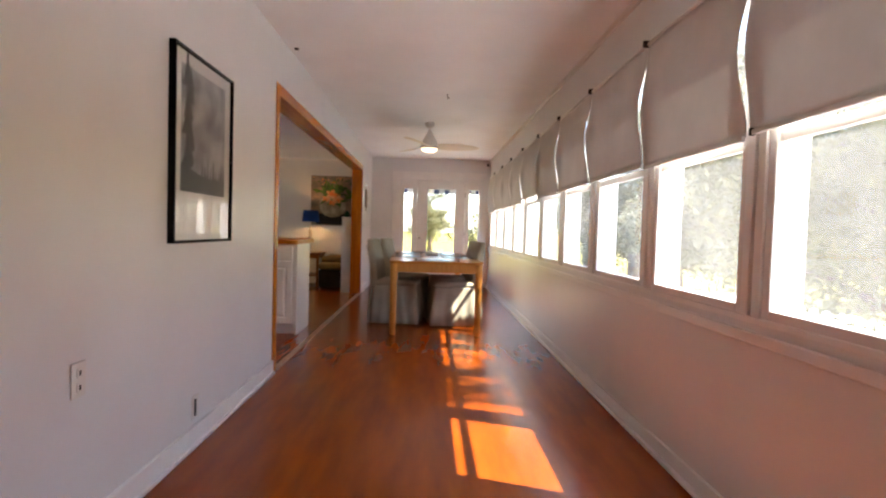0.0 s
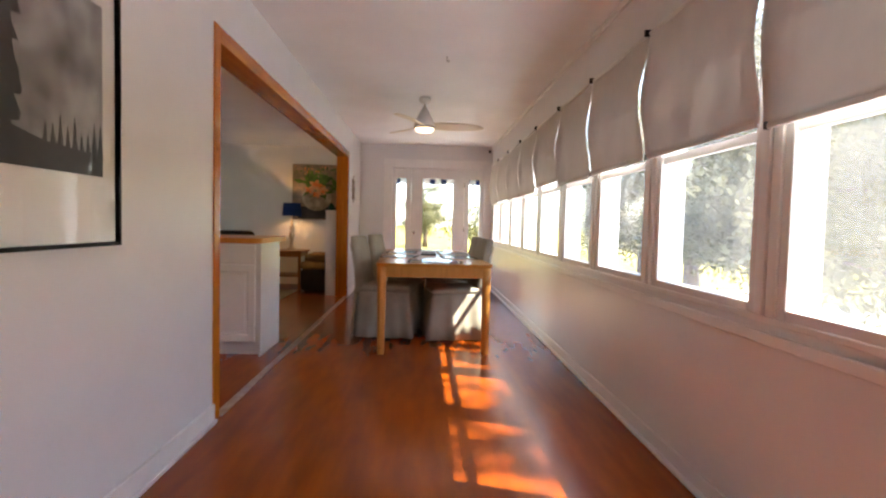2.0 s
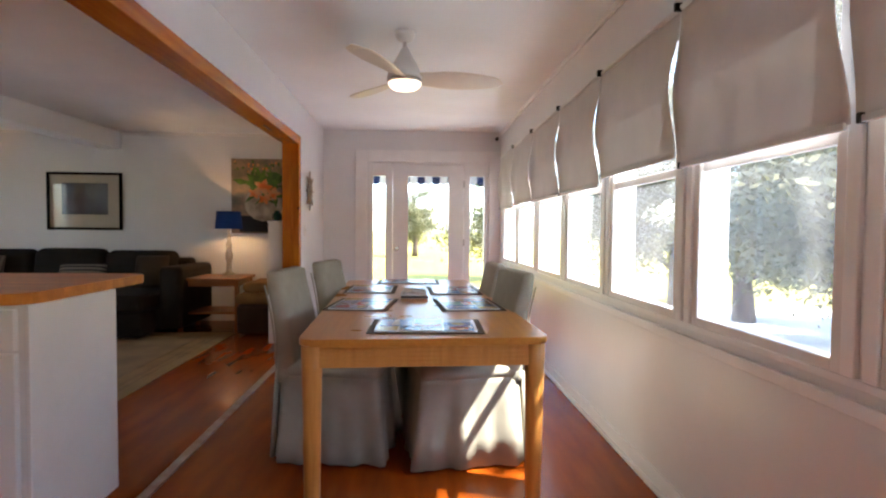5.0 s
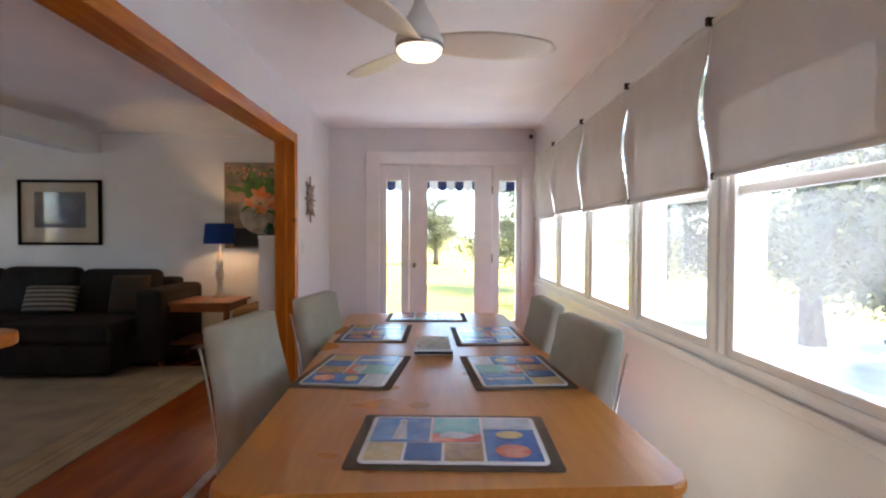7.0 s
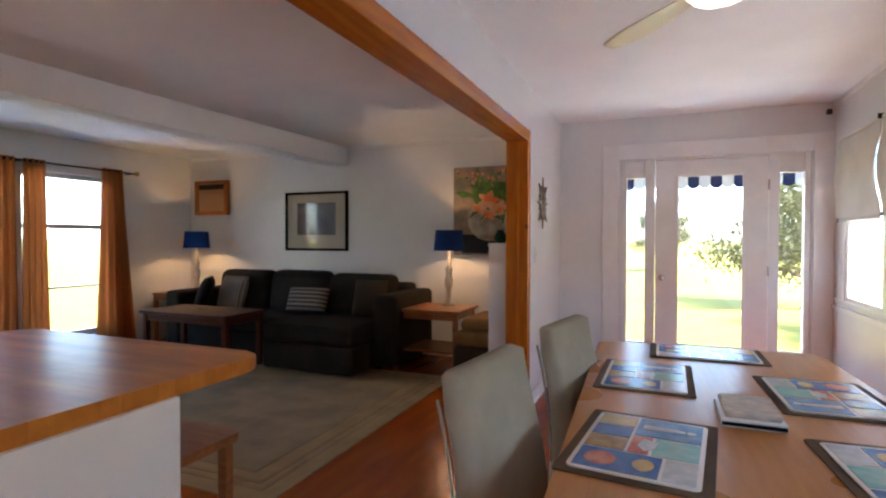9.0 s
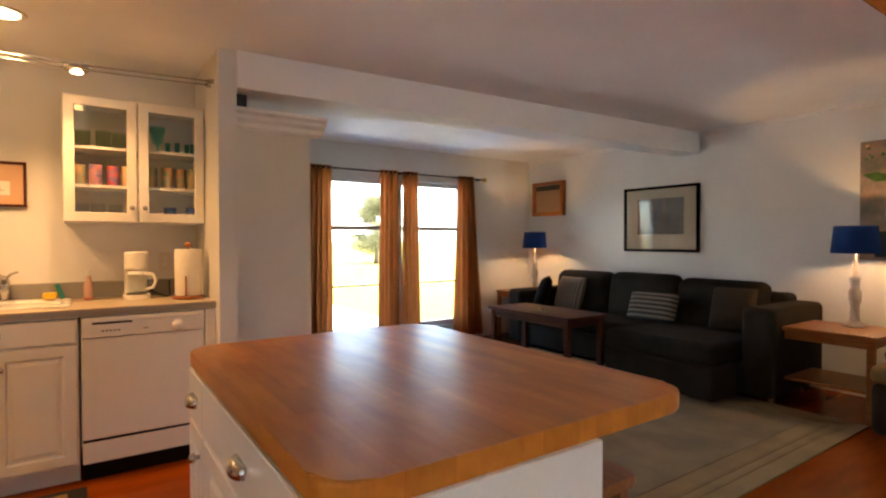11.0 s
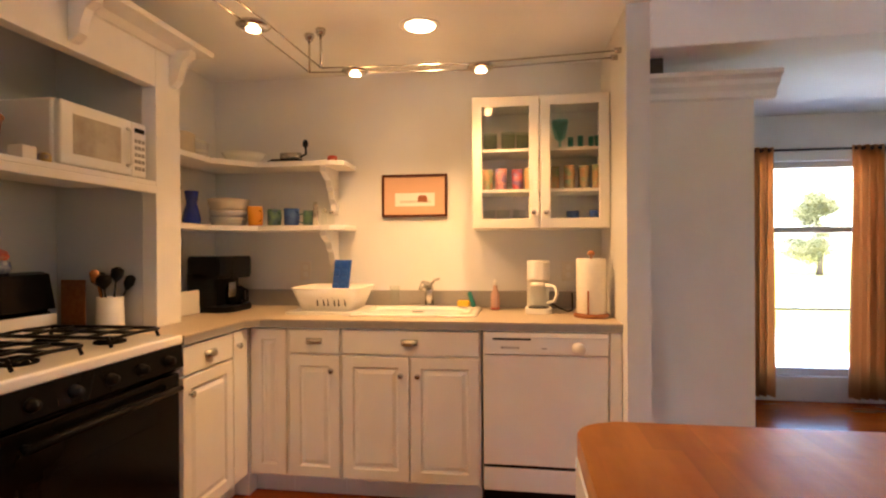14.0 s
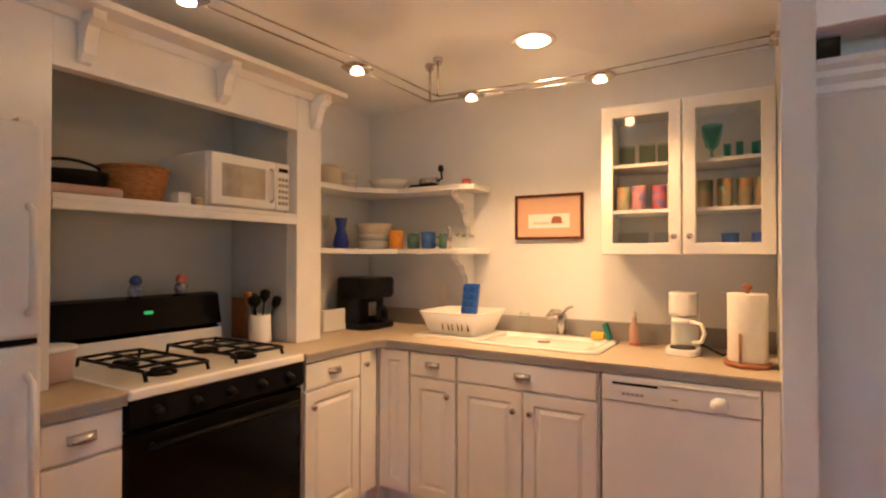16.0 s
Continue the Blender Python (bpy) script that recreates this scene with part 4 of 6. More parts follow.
part("clock", P([(3.6135, 1.094), (3.6155, 1.094), (3.612, 1.108), (3.61, 1.108)], "x", -1.9, -1.86), mat("clock_glow", (0.05, 0.6, 0.15), 0.4, vary=0, emit=0.035), bg, "small green clock display")
for gx in (cx0 + 0.2, cx1 - 0.2):
    for gy in (3.8, 4.06):
        part("burner", L(gx, gy, [(0.055, 0.918), (0.055, 0.926), (0.04, 0.932), (0.038, 0.94), (0.02, 0.942)], 18), M_BLACK, ck, "", True)
    bm = bmesh.new()
    for xx in (gx - 0.12, gx + 0.12):
        tube(bm, [(xx, 3.69, 0.925), (xx, 3.7, 0.957), (xx, 3.8, 0.957), (xx, 4.04, 0.957), (xx, 4.155, 0.957), (xx, 4.17, 0.925)], 0.007, 6)
    for yy in (3.69, 3.8, 3.93, 4.06, 4.17):
        tube(bm, [(gx - 0.12, yy, 0.955), (gx, yy, 0.958), (gx + 0.12, yy, 0.955)], 0.006, 6)
    tube(bm, [(gx, 3.69, 0.957), (gx, 4.17, 0.957)], 0.006, 6)
    part("grate", bm, M_BLACKP, ck, "cast iron pan grate", True)

# refrigerator
rf = thing("refrigerator", -0.75, 3.95, 0, "white top-freezer refrigerator beside the worktop", "refrigerator")
part("body", B(-1.215, -0.4, 3.5, 4.18, 0.03, 1.73, 0.008), M_WHITEP, rf)
part("freezer_door", B(-1.215, -0.4, 4.185, 4.25, 1.13, 1.73, 0.015, 3), M_WHITEP, rf)
fd = part("fridge_door", B(-1.215, -0.4, 4.185, 4.25, 0.08, 1.11, 0.015, 3), M_WHITEP, rf)
part("gap", B(-1.21, -0.405, 4.18, 4.23, 1.112, 1.128), M_BLACKP, rf)
for z0, z1 in ((1.2, 1.5), (0.6, 1.03)):
    part("handle", T([(-1.18, 4.245, z1), (-1.18, 4.28, z1 - 0.02), (-1.18, 4.28, z0 + 0.02), (-1.18, 4.245, z0)], 0.011, 8), M_WHITEP, rf, "", True)
part("hinge_cap", B(-1.2, -1.16, 4.18, 4.23, 1.73, 1.745, 0.004), M_WHITEP, rf)

# glazed wall cabinet
gc = thing("glazed_wall_cabinet", -3.25, 5.69, 1.368, "white wall cabinet with two glazed doors and glassware inside", "cabinet")
gx0, gx1, gy0, gy1, gz0, gz1 = -3.418, -3.11, 5.328, 6.046, 1.368, 2.07
part("back", B(gx0, gx0 + 0.008, gy0, gy1, gz0, gz1), M_CAB, gc)
part("side", B(gx0 + 0.008, gx1, gy0, gy0 + 0.018, gz0, gz1), M_CAB, gc)
part("side", B(gx0 + 0.008, gx1, gy1 - 0.018, gy1, gz0, gz1), M_CAB, gc)
for z in (gz0, gz1 - 0.018):
    part("board", B(gx0 + 0.008, gx1, gy0 + 0.018, gy1 - 0.018, z, z + 0.018), M_CAB, gc)
for z in (1.565, 1.785):
    part("shelf", B(gx0 + 0.008, gx1 - 0.03, gy0 + 0.018, gy1 - 0.018, z, z + 0.016), M_CAB, gc)
for a, b, ku in ((gy0 + 0.002, 5.684, 5.655), (5.69, gy1 - 0.002, 5.72)):
    rings = []
    for e, o in ((0, 0.0), (0, 0.017), (0.003, 0.02), (0.05, 0.02), (0.053, 0.017), (0.053, 0.0)):
        rings.append([(gx1 + o, a + e, gz0 + e), (gx1 + o, b - e, gz0 + e), (gx1 + o, b - e, gz1 - e), (gx1 + o, a + e, gz1 - e)])
    rings.append(rings[0])
    bm = loft(bmesh.new(), rings, False)
    bmesh.ops.remove_doubles(bm, verts=bm.verts[:], dist=0.0001)
    d = part("door", bm, M_CAB, gc)
    part("pane", B(gx1 + 0.008, gx1 + 0.011, a + 0.05, b - 0.05, gz0 + 0.053, gz1 - 0.053), M_GLASS, d).visible_shadow = False
    knob("x", gx1, ku, 1.45, d)

# tall cupboard past the partition
tc = thing("tall_cupboard", -3.1, 6.39, 0, "tall white cupboard with a stepped crown moulding", "cupboard")
part("body", B(-3.42, -2.82, 6.155, 6.63, 0, 1.98, 0.003), M_CAB, tc)
part("crown", P([(6.63, 1.93), (6.645, 1.94), (6.65, 1.965), (6.68, 1.985), (6.685, 2.005), (6.715, 2.02), (6.715, 2.04), (6.6, 2.04), (6.6, 1.93)], "x", -3.42, -2.82), M_TRIM, tc)
part("crown", P([(-2.82, 1.93), (-2.805, 1.94), (-2.8, 1.965), (-2.77, 1.985), (-2.765, 2.005), (-2.735, 2.02), (-2.735, 2.04), (-2.85, 2.04), (-2.85, 1.93)], "y", 6.155, 6.715), M_TRIM, tc)
sp = thing("loudspeaker", -2.8, 6.19, 2.04, "small black loudspeaker on top of the cupboard", "loudspeaker")
part("case", B(-2.86, -2.76, 6.158, 6.225, 2.0405, 2.118, 0.004), M_BLACKP, sp)
part("grille", B(-2.76, -2.756, 6.163, 6.22, 2.045, 2.113), M_DARKM, sp)

# island
isl = thing("kitchen_island", -0.74, 5.95, 0, "white island cabinet with a butcher block top", "island")
part("body", B(-1.285, -0.185, 5.7, 6.21, 0.1, 0.888, 0.002), M_CAB, isl)
part("toe_kick", B(-1.285, -0.2, 5.76, 6.2, 0, 0.1), M_CAB, isl)
part("end_panel", B(-0.185, -0.168, 5.685, 6.215, 0.0, 0.888, 0.003), M_CAB, isl)
for kind, a0, a1, c0, c1, hu, hz in (("flat", -1.065, -0.215, 0.735, 0.875, -0.64, 0.8), ("door", -1.065, -0.645, 0.115, 0.722, -0.69, 0.66), ("door", -0.637, -0.215, 0.115, 0.722, -0.592, 0.66),
                                     ("flat", -1.28, -1.073, 0.735, 0.875, -1.176, 0.8), ("door", -1.28, -1.073, 0.115, 0.722, -1.11, 0.66)):
    dd = part("door" if kind == "door" else "drawer_front", panel_bm("-y", 5.7, a0, a1, c0, c1, 0.055 if kind == "door" else 0.03, kind != "flat"), M_CAB, isl)
    (knob if kind == "door" else cup_pull)("-y", 5.7, hu, hz, dd)
single("butcher_block_top", P(rounded(-1.32, -0.18, 5.68, 6.535, 0.075, 8), "z", 0.888, 0.93, 0.007), M_BLOCK, "oiled butcher block worktop with rounded corners on the island", "worktop")
# stool under the overhang
stl = thing("wooden_stool", -0.6, 6.52, 0, "honey-coloured wooden stool tucked by the island", "stool")
part("seat", P(rounded(-0.82, -0.43, 6.33, 6.7, 0.03), "z", 0.575, 0.605, 0.006), M_TABW, stl)
for xx in (-0.78, -0.47):
    for yy in (6.37, 6.66):
        part("leg", B(xx - 0.018, xx + 0.018, yy - 0.018, yy + 0.018, 0, 0.575, 0.003), M_TABW, stl)
for yy in (6.37, 6.66):
    part("stretcher", B(-0.762, -0.488, yy - 0.01, yy + 0.01, 0.2, 0.235, 0.003), M_TABW, stl)

# corner shelves
M_SHELF = M_TRIM
for z in (1.402, 1.776):
    cs = thing("corner_shelf", -3.2, 3.9, z, "white painted corner shelf on scrolled brackets", "shelf", "open kitchen shelves")
    part("board", P([(-3.42, 3.64), (-2.6, 3.64), (-2.6, 3.88), (-2.98, 3.88), (-3.17, 4.06), (-3.17, 4.5), (-3.2, 4.58), (-3.42, 4.58)], "z", z - 0.03, z, 0.004), M_SHELF, cs)
    pr = [(-3.42, z - 0.03), (-3.2, z - 0.03), (-3.2, z - 0.06), (-3.24, z - 0.085), (-3.29, z - 0.1), (-3.3, z - 0.14), (-3.335, z - 0.16), (-3.345, z - 0.21), (-3.38, z - 0.235), (-3.385, z - 0.28), (-3.42, z - 0.3)]
    part("bracket", P(pr, "y", 4.43, 4.468, 0.004), M_SHELF, cs)


def vessel(name, x, y, profile, m, label, category, handle=None, seg=22, group=""):
    t = thing(name, x, y, profile[0][1], label, category, group)
    part("body", L(x, y, profile, seg), m, t, "", True)
    if handle:
        a, r, z0, z1 = handle
        c, s = math.cos(radians(a)), math.sin(radians(a))
        part("handle", T([(x + c * r, y + s * r, z1), (x + c * (r + 0.022), y + s * (r + 0.022), z1 - 0.006), (x + c * (r + 0.028), y + s * (r + 0.028), (z0 + z1) / 2), (x + c * (r + 0.02), y + s * (r + 0.02), z0 + 0.006), (x + c * r, y + s * r, z0)], 0.005, 8), m, t, "", True)
    return t


def cup_profile(z, r, h, t=0.004):
    return [(r * 0.8, z + 0.0005), (r * 0.95, z + 0.01), (r, z + h), (r - t, z + h), (r - t - 0.003, z + 0.012), (0.004, z + 0.01)]


M_CREAM = mat("cream_glaze", (0.62, 0.55, 0.42), 0.25, vary=0.08)
M_STRIPE = mat("striped_glaze", (0.42, 0.42, 0.45), 0.25, second=(0.6, 0.57, 0.5), scale=12, stretch=(0.1, 0.1, 12))
M_YEL = mat("yellow_glaze", (0.72, 0.3, 0.02), 0.2, vary=0.1)
M_GRN = mat("green_glaze", (0.1, 0.2, 0.12), 0.2, second=(0.04, 0.1, 0.16), scale=20)
M_NAVY = mat("blue_glaze", (0.02, 0.045, 0.22), 0.15, second=(0.04, 0.1, 0.3), scale=18)
M_COBALT = mat("cobalt_glass", (0.01, 0.03, 0.3), 0.05, vary=0.1)
M_RED = mat("red_glaze", (0.55, 0.06, 0.03), 0.3, second=(0.5, 0.25, 0.2), scale=30)
M_CLEAR = glass("clear_glass", (0.96, 0.98, 0.97))
M_TURQ = glass("turquoise_glass", (0.5, 0.86, 0.84))
M_GREENG = glass("green_glass", (0.84, 0.91, 0.84))

# upper corner shelf
z = 1.776
vessel("canister", -2.87, 3.77, [(0.075, z), (0.08, z + 0.01), (0.08, z + 0.11), (0.06, z + 0.12)], M_CREAM, "cream pottery canister on the corner shelf", "canister")
vessel("canister", -3.06, 3.75, [(0.058, z), (0.06, z + 0.01), (0.06, z + 0.1), (0.05, z + 0.108)], M_STRIPE, "grey striped pottery canister", "canister")
vessel("serving_bowl", -3.24, 3.94, [(0.06, z), (0.1, z + 0.02), (0.13, z + 0.06), (0.125, z + 0.06), (0.09, z + 0.022), (0.005, z + 0.015)], M_ENAMEL, "wide white ceramic serving bowl", "bowl")
g = thing("kitchen_gadget", -3.3, 4.22, z, "chrome and black hand-cranked food grinder", "grinder")
part("base", B(-3.38, -3.2, 4.13, 4.3, z, z + 0.02, 0.005), M_BLACKP, g)
part("drum", T([(-3.3, 4.15, z + 0.045), (-3.3, 4.27, z + 0.045)], 0.028, 14), M_CHROME, g, "", True)
part("crank", T([(-3.3, 4.27, z + 0.045), (-3.29, 4.31, z + 0.06), (-3.27, 4.315, z + 0.11)], 0.007, 8), M_BLACKP, g, "", True)
part("handle", L(-3.27, 4.315, [(0.016, z + 0.1), (0.018, z + 0.125), (0.01, z + 0.14)], 12), M_BLACKP, g, "", True)
vessel("trivet", -3.3, 4.09, [(0.05, z), (0.05, z + 0.012), (0.03, z + 0.022), (0.01, z + 0.035)], M_BLACKP, "small round black iron trivet", "trivet")
vessel("spice_tin", -3.33, 4.46, [(0.03, z), (0.03, z + 0.045), (0.026, z + 0.05)], M_RED, "small red and white spice tin", "tin")
# lower corner shelf
z = 1.402
vessel("blue_vase", -2.99, 3.76, [(0.045, z), (0.05, z + 0.03), (0.04, z + 0.08), (0.028, z + 0.12), (0.04, z + 0.19), (0.037, z + 0.19), (0.024, z + 0.12)], M_COBALT, "flared cobalt blue glass vase", "vase")
vessel("stemmed_glass", -2.83, 3.77, [(0.03, z), (0.03, z + 0.004), (0.005, z + 0.012), (0.005, z + 0.1), (0.032, z + 0.14), (0.036, z + 0.2), (0.034, z + 0.2), (0.004, z + 0.115)], M_CLEAR, "clear stemmed wine glass", "glass")
for k, (r, h, m, lab) in enumerate(((0.105, 0.05, M_STRIPE, "grey striped stoneware bowl in a stack"), (0.108, 0.05, M_STRIPE, "grey striped stoneware bowl in a stack"), (0.115, 0.075, M_CREAM, "large cream stoneware bowl on a stack"))):
    zb = z + 0.042 * k
    vessel("bowl", -3.2, 3.86, [(r * 0.72, zb), (r * 0.9, zb + 0.008), (r, zb + h * 0.7), (r * 1.03, zb + h), (r * 0.98, zb + h), (r * 0.9, zb + h * 0.6), (r * 0.6, zb + 0.044 if k < 2 else zb + 0.02)], m, lab, "bowl", group="stack of bowls on the shelf")
vessel("mug", -3.2, 4.03, cup_profile(z, 0.045, 0.115), M_YEL, "bright yellow glazed ceramic mug", "mug", (60, 0.045, z + 0.025, z + 0.09), group="mugs on the shelf")
vessel("mug", -3.26, 4.12, cup_profile(z, 0.042, 0.1), M_GRN, "dark green glazed ceramic mug", "mug", (60, 0.042, z + 0.02, z + 0.08), group="mugs on the shelf")
vessel("mug", -3.27, 4.225, cup_profile(z, 0.047, 0.105), M_NAVY, "deep blue glazed ceramic mug", "mug", (60, 0.047, z + 0.02, z + 0.085), group="mugs on the shelf")
vessel("mug", -3.32, 4.315, cup_profile(z, 0.038, 0.095), M_GRN, "dark green glazed ceramic mug", "mug", (-60, 0.038, z + 0.02, z + 0.075), group="mugs on the shelf")
for k, (y, h, m, lab) in enumerate(((4.375, 0.14, M_CHROME, "brushed steel pepper grinder"), (4.43, 0.1, M_CLEAR, "small clear glass salt shaker"), (4.475, 0.09, M_CLEAR, "small clear glass spice jar"))):
    t = vessel("shaker", -3.27, y, [(0.017, z), (0.018, z + h * 0.6), (0.012, z + h * 0.75), (0.014, z + h * 0.78)], m, lab, "shaker")
    part("cap", L(-3.27, y, [(0.014, z + h * 0.78), (0.015, z + h * 0.9), (0.008, z + h)], 14), M_CHROME, t, "", True)

# alcove shelf
z = 1.575
mw = thing("microwave_oven", -2.220, 3.72, z, "white countertop microwave oven on the alcove shelf", "microwave")
part("case", B(-2.435, -1.975, 3.52, 3.885, z + 0.008, z + 0.255, 0.01), M_WHITEP, mw)
md = part("door", B(-2.340, -1.980, 3.885, 3.915, z + 0.012, z + 0.25, 0.008), M_WHITEP, mw)
part("window", B(-2.275, -2.035, 3.915, 3.917, z + 0.055, z + 0.205, 0.0005), mat("microwave_mesh", (0.32, 0.28, 0.23), 0.25, second=(0.5, 0.46, 0.38), scale=9), md, "beige mesh window")
part("handle", T([(-2.312, 3.915, z + 0.05), (-2.312, 3.937, z + 0.06), (-2.312, 3.937, z + 0.2), (-2.312, 3.915, z + 0.21)], 0.008, 8), M_WHITEP, md, "", True)
cpn = part("control_panel", B(-2.433, -2.343, 3.885, 3.912, z + 0.012, z + 0.25, 0.006), M_WHITEP, mw)
part("display", B(-2.420, -2.360, 3.912, 3.9135, z + 0.205, z + 0.225), M_BLACKP, cpn)
for r in range(5):
    for c in range(3):
        part("button", B(-2.420 + 0.022 * c, -2.404 + 0.022 * c, 3.912, 3.9145, z + 0.04 + 0.03 * r, z + 0.056 + 0.03 * r, 0.002), M_CEDGE, cpn)
for xx in (-2.400, -2.010):
    for yy in (3.56, 3.85):
        part("foot", L(xx, yy, [(0.012, z), (0.012, z + 0.009)], 10), M_BLACKP, mw)
M_WICK = mat("woven_basket", (0.42, 0.19, 0.05), 0.6, second=(0.25, 0.1, 0.025), scale=40, bump=0.6, bscale=70, stretch=(1, 1, 4))
bk = thing("wicker_basket", -1.735, 3.75, z, "tan wicker basket on the alcove shelf", "basket")
bm = bmesh.new()
rings = []
for r, zz in ((0.098, 0), (0.108, 0.03), (0.12, 0.08), (0.13, 0.14), (0.125, 0.142), (0.115, 0.08), (0.095, 0.015)):
    rings.append([(-1.735 + r * math.cos(2 * math.pi * k / 40) * (1 + 0.012 * (k % 2)), 3.75 + r * math.sin(2 * math.pi * k / 40) * (1 + 0.012 * (k % 2)), z + zz) for k in range(40)])
part("bowl", loft(bm, rings), M_WICK, bk, "", True)
part("rim", T([(-1.735 + 0.13 * math.cos(2 * math.pi * k / 24), 3.75 + 0.13 * math.sin(2 * math.pi * k / 24), z + 0.142) for k in range(25)], 0.007, 8), M_WICK, bk, "", True)
dk = thing("dark_basket", -1.5, 3.74, z, "low dark woven basket with a folded cloth under it", "basket")
part("bowl", L(-1.5, 3.74, [(0.1, z + 0.04), (0.12, z + 0.055), (0.13, z + 0.1), (0.12, z + 0.1), (0.1, z + 0.06)], 26), M_BLACKP, dk, "", True)
part("handle", T([(-1.5 + 0.125 * math.cos(radians(a)), 3.74, z + 0.1 + 0.05 * math.sin(radians(a))) for a in range(0, 181, 15)], 0.006, 8), M_BLACKP, dk, "", True)
single("folded_cloth", B(-1.62, -1.362, 3.62, 3.9, z, z + 0.04, 0.015, 3), cloth("striped_cloth", (0.4, 0.26, 0.22), (0.55, 0.45, 0.38)), "folded pinkish striped cloth", "cloth")
single("small_box", B(-1.88, -1.825, 3.86, 3.92, z, z + 0.05, 0.003), M_CARD, "small white carton with a printed label", "box")
single("snack_packet", B(-1.925, -1.893, 3.9, 3.94, z, z + 0.035, 0.01, 3), mat("packet_print", (0.6, 0.4, 0.03), 0.3, second=(0.04, 0.08, 0.3), scale=25), "small yellow and blue packet", "packet")
vessel("dark_bottle", -1.89, 3.64, [(0.03, z), (0.03, z + 0.1), (0.012, z + 0.14), (0.012, z + 0.17)], M_BLACKP, "dark glass bottle behind the carton", "bottle")
# cooker alcove
for xx, m in ((-1.85, M_NAVY), (-2.07, M_RED)):
    t = thing("salt_figurine", xx, 3.56, 1.175, "small round blue and white ceramic figurine on the cooker", "figurine")
    part("body", L(xx, 3.56, [(0.025, 1.174), (0.035, 1.195), (0.028, 1.22), (0.018, 1.227)], 16), mat("figurine_glaze", (0.5, 0.52, 0.56), 0.2, second=(0.08, 0.12, 0.3), scale=35), t, "", True)
    part("cap", L(xx, 3.56, [(0.018, 1.225), (0.028, 1.24), (0.02, 1.262), (0.006, 1.27)], 16), m, t, "", True)
ut = thing("utensil_crock", -2.345, 3.8, 0.91, "white ceramic crock full of cooking utensils", "crock")
part("crock", L(-2.345, 3.8, [(0.05, 0.911), (0.056, 0.93), (0.052, 1.06), (0.048, 1.06), (0.046, 0.95)], 22), M_ENAMEL, ut, "", True)
for k, (dx, dy, h, m, r) in enumerate(((0.03, 0.0, 1.13, M_BLACKP, 0.032), (0.0, 0.03, 1.16, M_BLACKP, 0.026), (-0.06, 0.03, 1.12, M_BLACKP, 0.022), (0.045, -0.02, 1.15, M_TABW, 0.02), (0.02, -0.03, 1.14, M_BLACKP, 0.03))):
    bm = T([(-2.345 + dx * 0.3, 3.8 + dy * 0.3, 0.96), (-2.345 + dx, 3.8 + dy, h - 0.03)], 0.005, 6)
    tube(bm, [(-2.345 + dx, 3.8 + dy, h - 0.035), (-2.345 + dx * 1.15, 3.8 + dy * 1.15, h - 0.01), (-2.345 + dx * 1.3, 3.8 + dy * 1.3, h + 0.02), (-2.345 + dx * 1.35, 3.8 + dy * 1.35, h + 0.03)], [0.007, r, r, 0.008], 10)
    part("utensil", bm, m, ut, "", True)
single("cutting_board", B(-2.415, -2.4, 3.5, 3.62, 0.911, 1.13, 0.004), M_TABW, "wooden cutting board leaning in the alcove", "board")
t = thing("plastic_tub", -1.4, 3.8, 0.91, "translucent pinkish plastic tub on the short worktop", "tub")
part("tub", L(-1.4, 3.8, [(0.075, 0.911), (0.085, 0.92), (0.095, 1.02), (0.092, 1.02), (0.08, 0.925)], 26), mat("tub_plastic", (0.5, 0.36, 0.3), 0.3, vary=0.08), t, "", True)
part("lid", L(-1.4, 3.8, [(0.098, 1.02), (0.1, 1.026), (0.096, 1.034), (0.02, 1.036)], 26), M_WHITEP, t, "", True)

# worktop things
cm = thing("black_coffee_maker", -3.12, 3.84, 0.91, "large black coffee maker in the worktop corner", "coffee maker")
part("base", P(rounded(-3.27, -2.97, 3.72, 3.99, 0.06), "z", 0.911, 0.945, 0.008), M_BLACKP, cm)
part("tower", P(rounded(-3.275, -2.965, 3.72, 3.9, 0.05), "z", 0.945, 1.13, 0.006), M_BLACKP, cm)
part("head", P(rounded(-3.275, -2.965, 3.72, 3.985, 0.06), "z", 1.1, 1.225, 0.02), M_BLACKP, cm)
part("carafe", L(-3.15, 3.92, [(0.05, 0.942), (0.062, 0.97), (0.058, 1.03), (0.045, 1.05)], 20), M_BLACK, cm, "dark glass carafe", True)
part("carafe_handle", T([(-3.13, 3.975, 1.04), (-3.12, 4.02, 1.03), (-3.12, 4.02, 0.97), (-3.13, 3.98, 0.96)], 0.008, 8), M_BLACKP, cm, "", True)
part("steel_plate", B(-3.06, -2.99, 3.98, 3.985, 1.0, 1.08, 0.002), M_CHROME, cm)
single("paper_bag", B(-2.98, -2.78, 3.79, 3.82, 0.911, 1.04, 0.008), M_CARD, "white folded paper leaning on the worktop", "paper")
dr = thing("dish_rack", -3.16, 4.53, 0.91, "white plastic dish rack on a drip tray", "dish rack")
part("drip_tray", P(rounded(-3.33, -2.95, 4.32, 4.74, 0.03), "z", 0.911, 0.925, 0.004), M_WHITEP, dr)
bm = bmesh.new()
ra, rb = rounded(-3.29, -3.02, 4.385, 4.675, 0.03, 4), rounded(-3.34, -2.97, 4.345, 4.72, 0.04, 4)
rc, rd = rounded(-3.325, -2.985, 4.36, 4.705, 0.035, 4), rounded(-3.275, -3.035, 4.4, 4.66, 0.03, 4)
loft(bm, [[(x, y, 0.926) for x, y in ra], [(x, y, 1.045) for x, y in rb], [(x, y, 1.05) for x, y in rc], [(x, y, 0.934) for x, y in rd]])
part("basket", bm, M_WHITEP, dr, "", True)
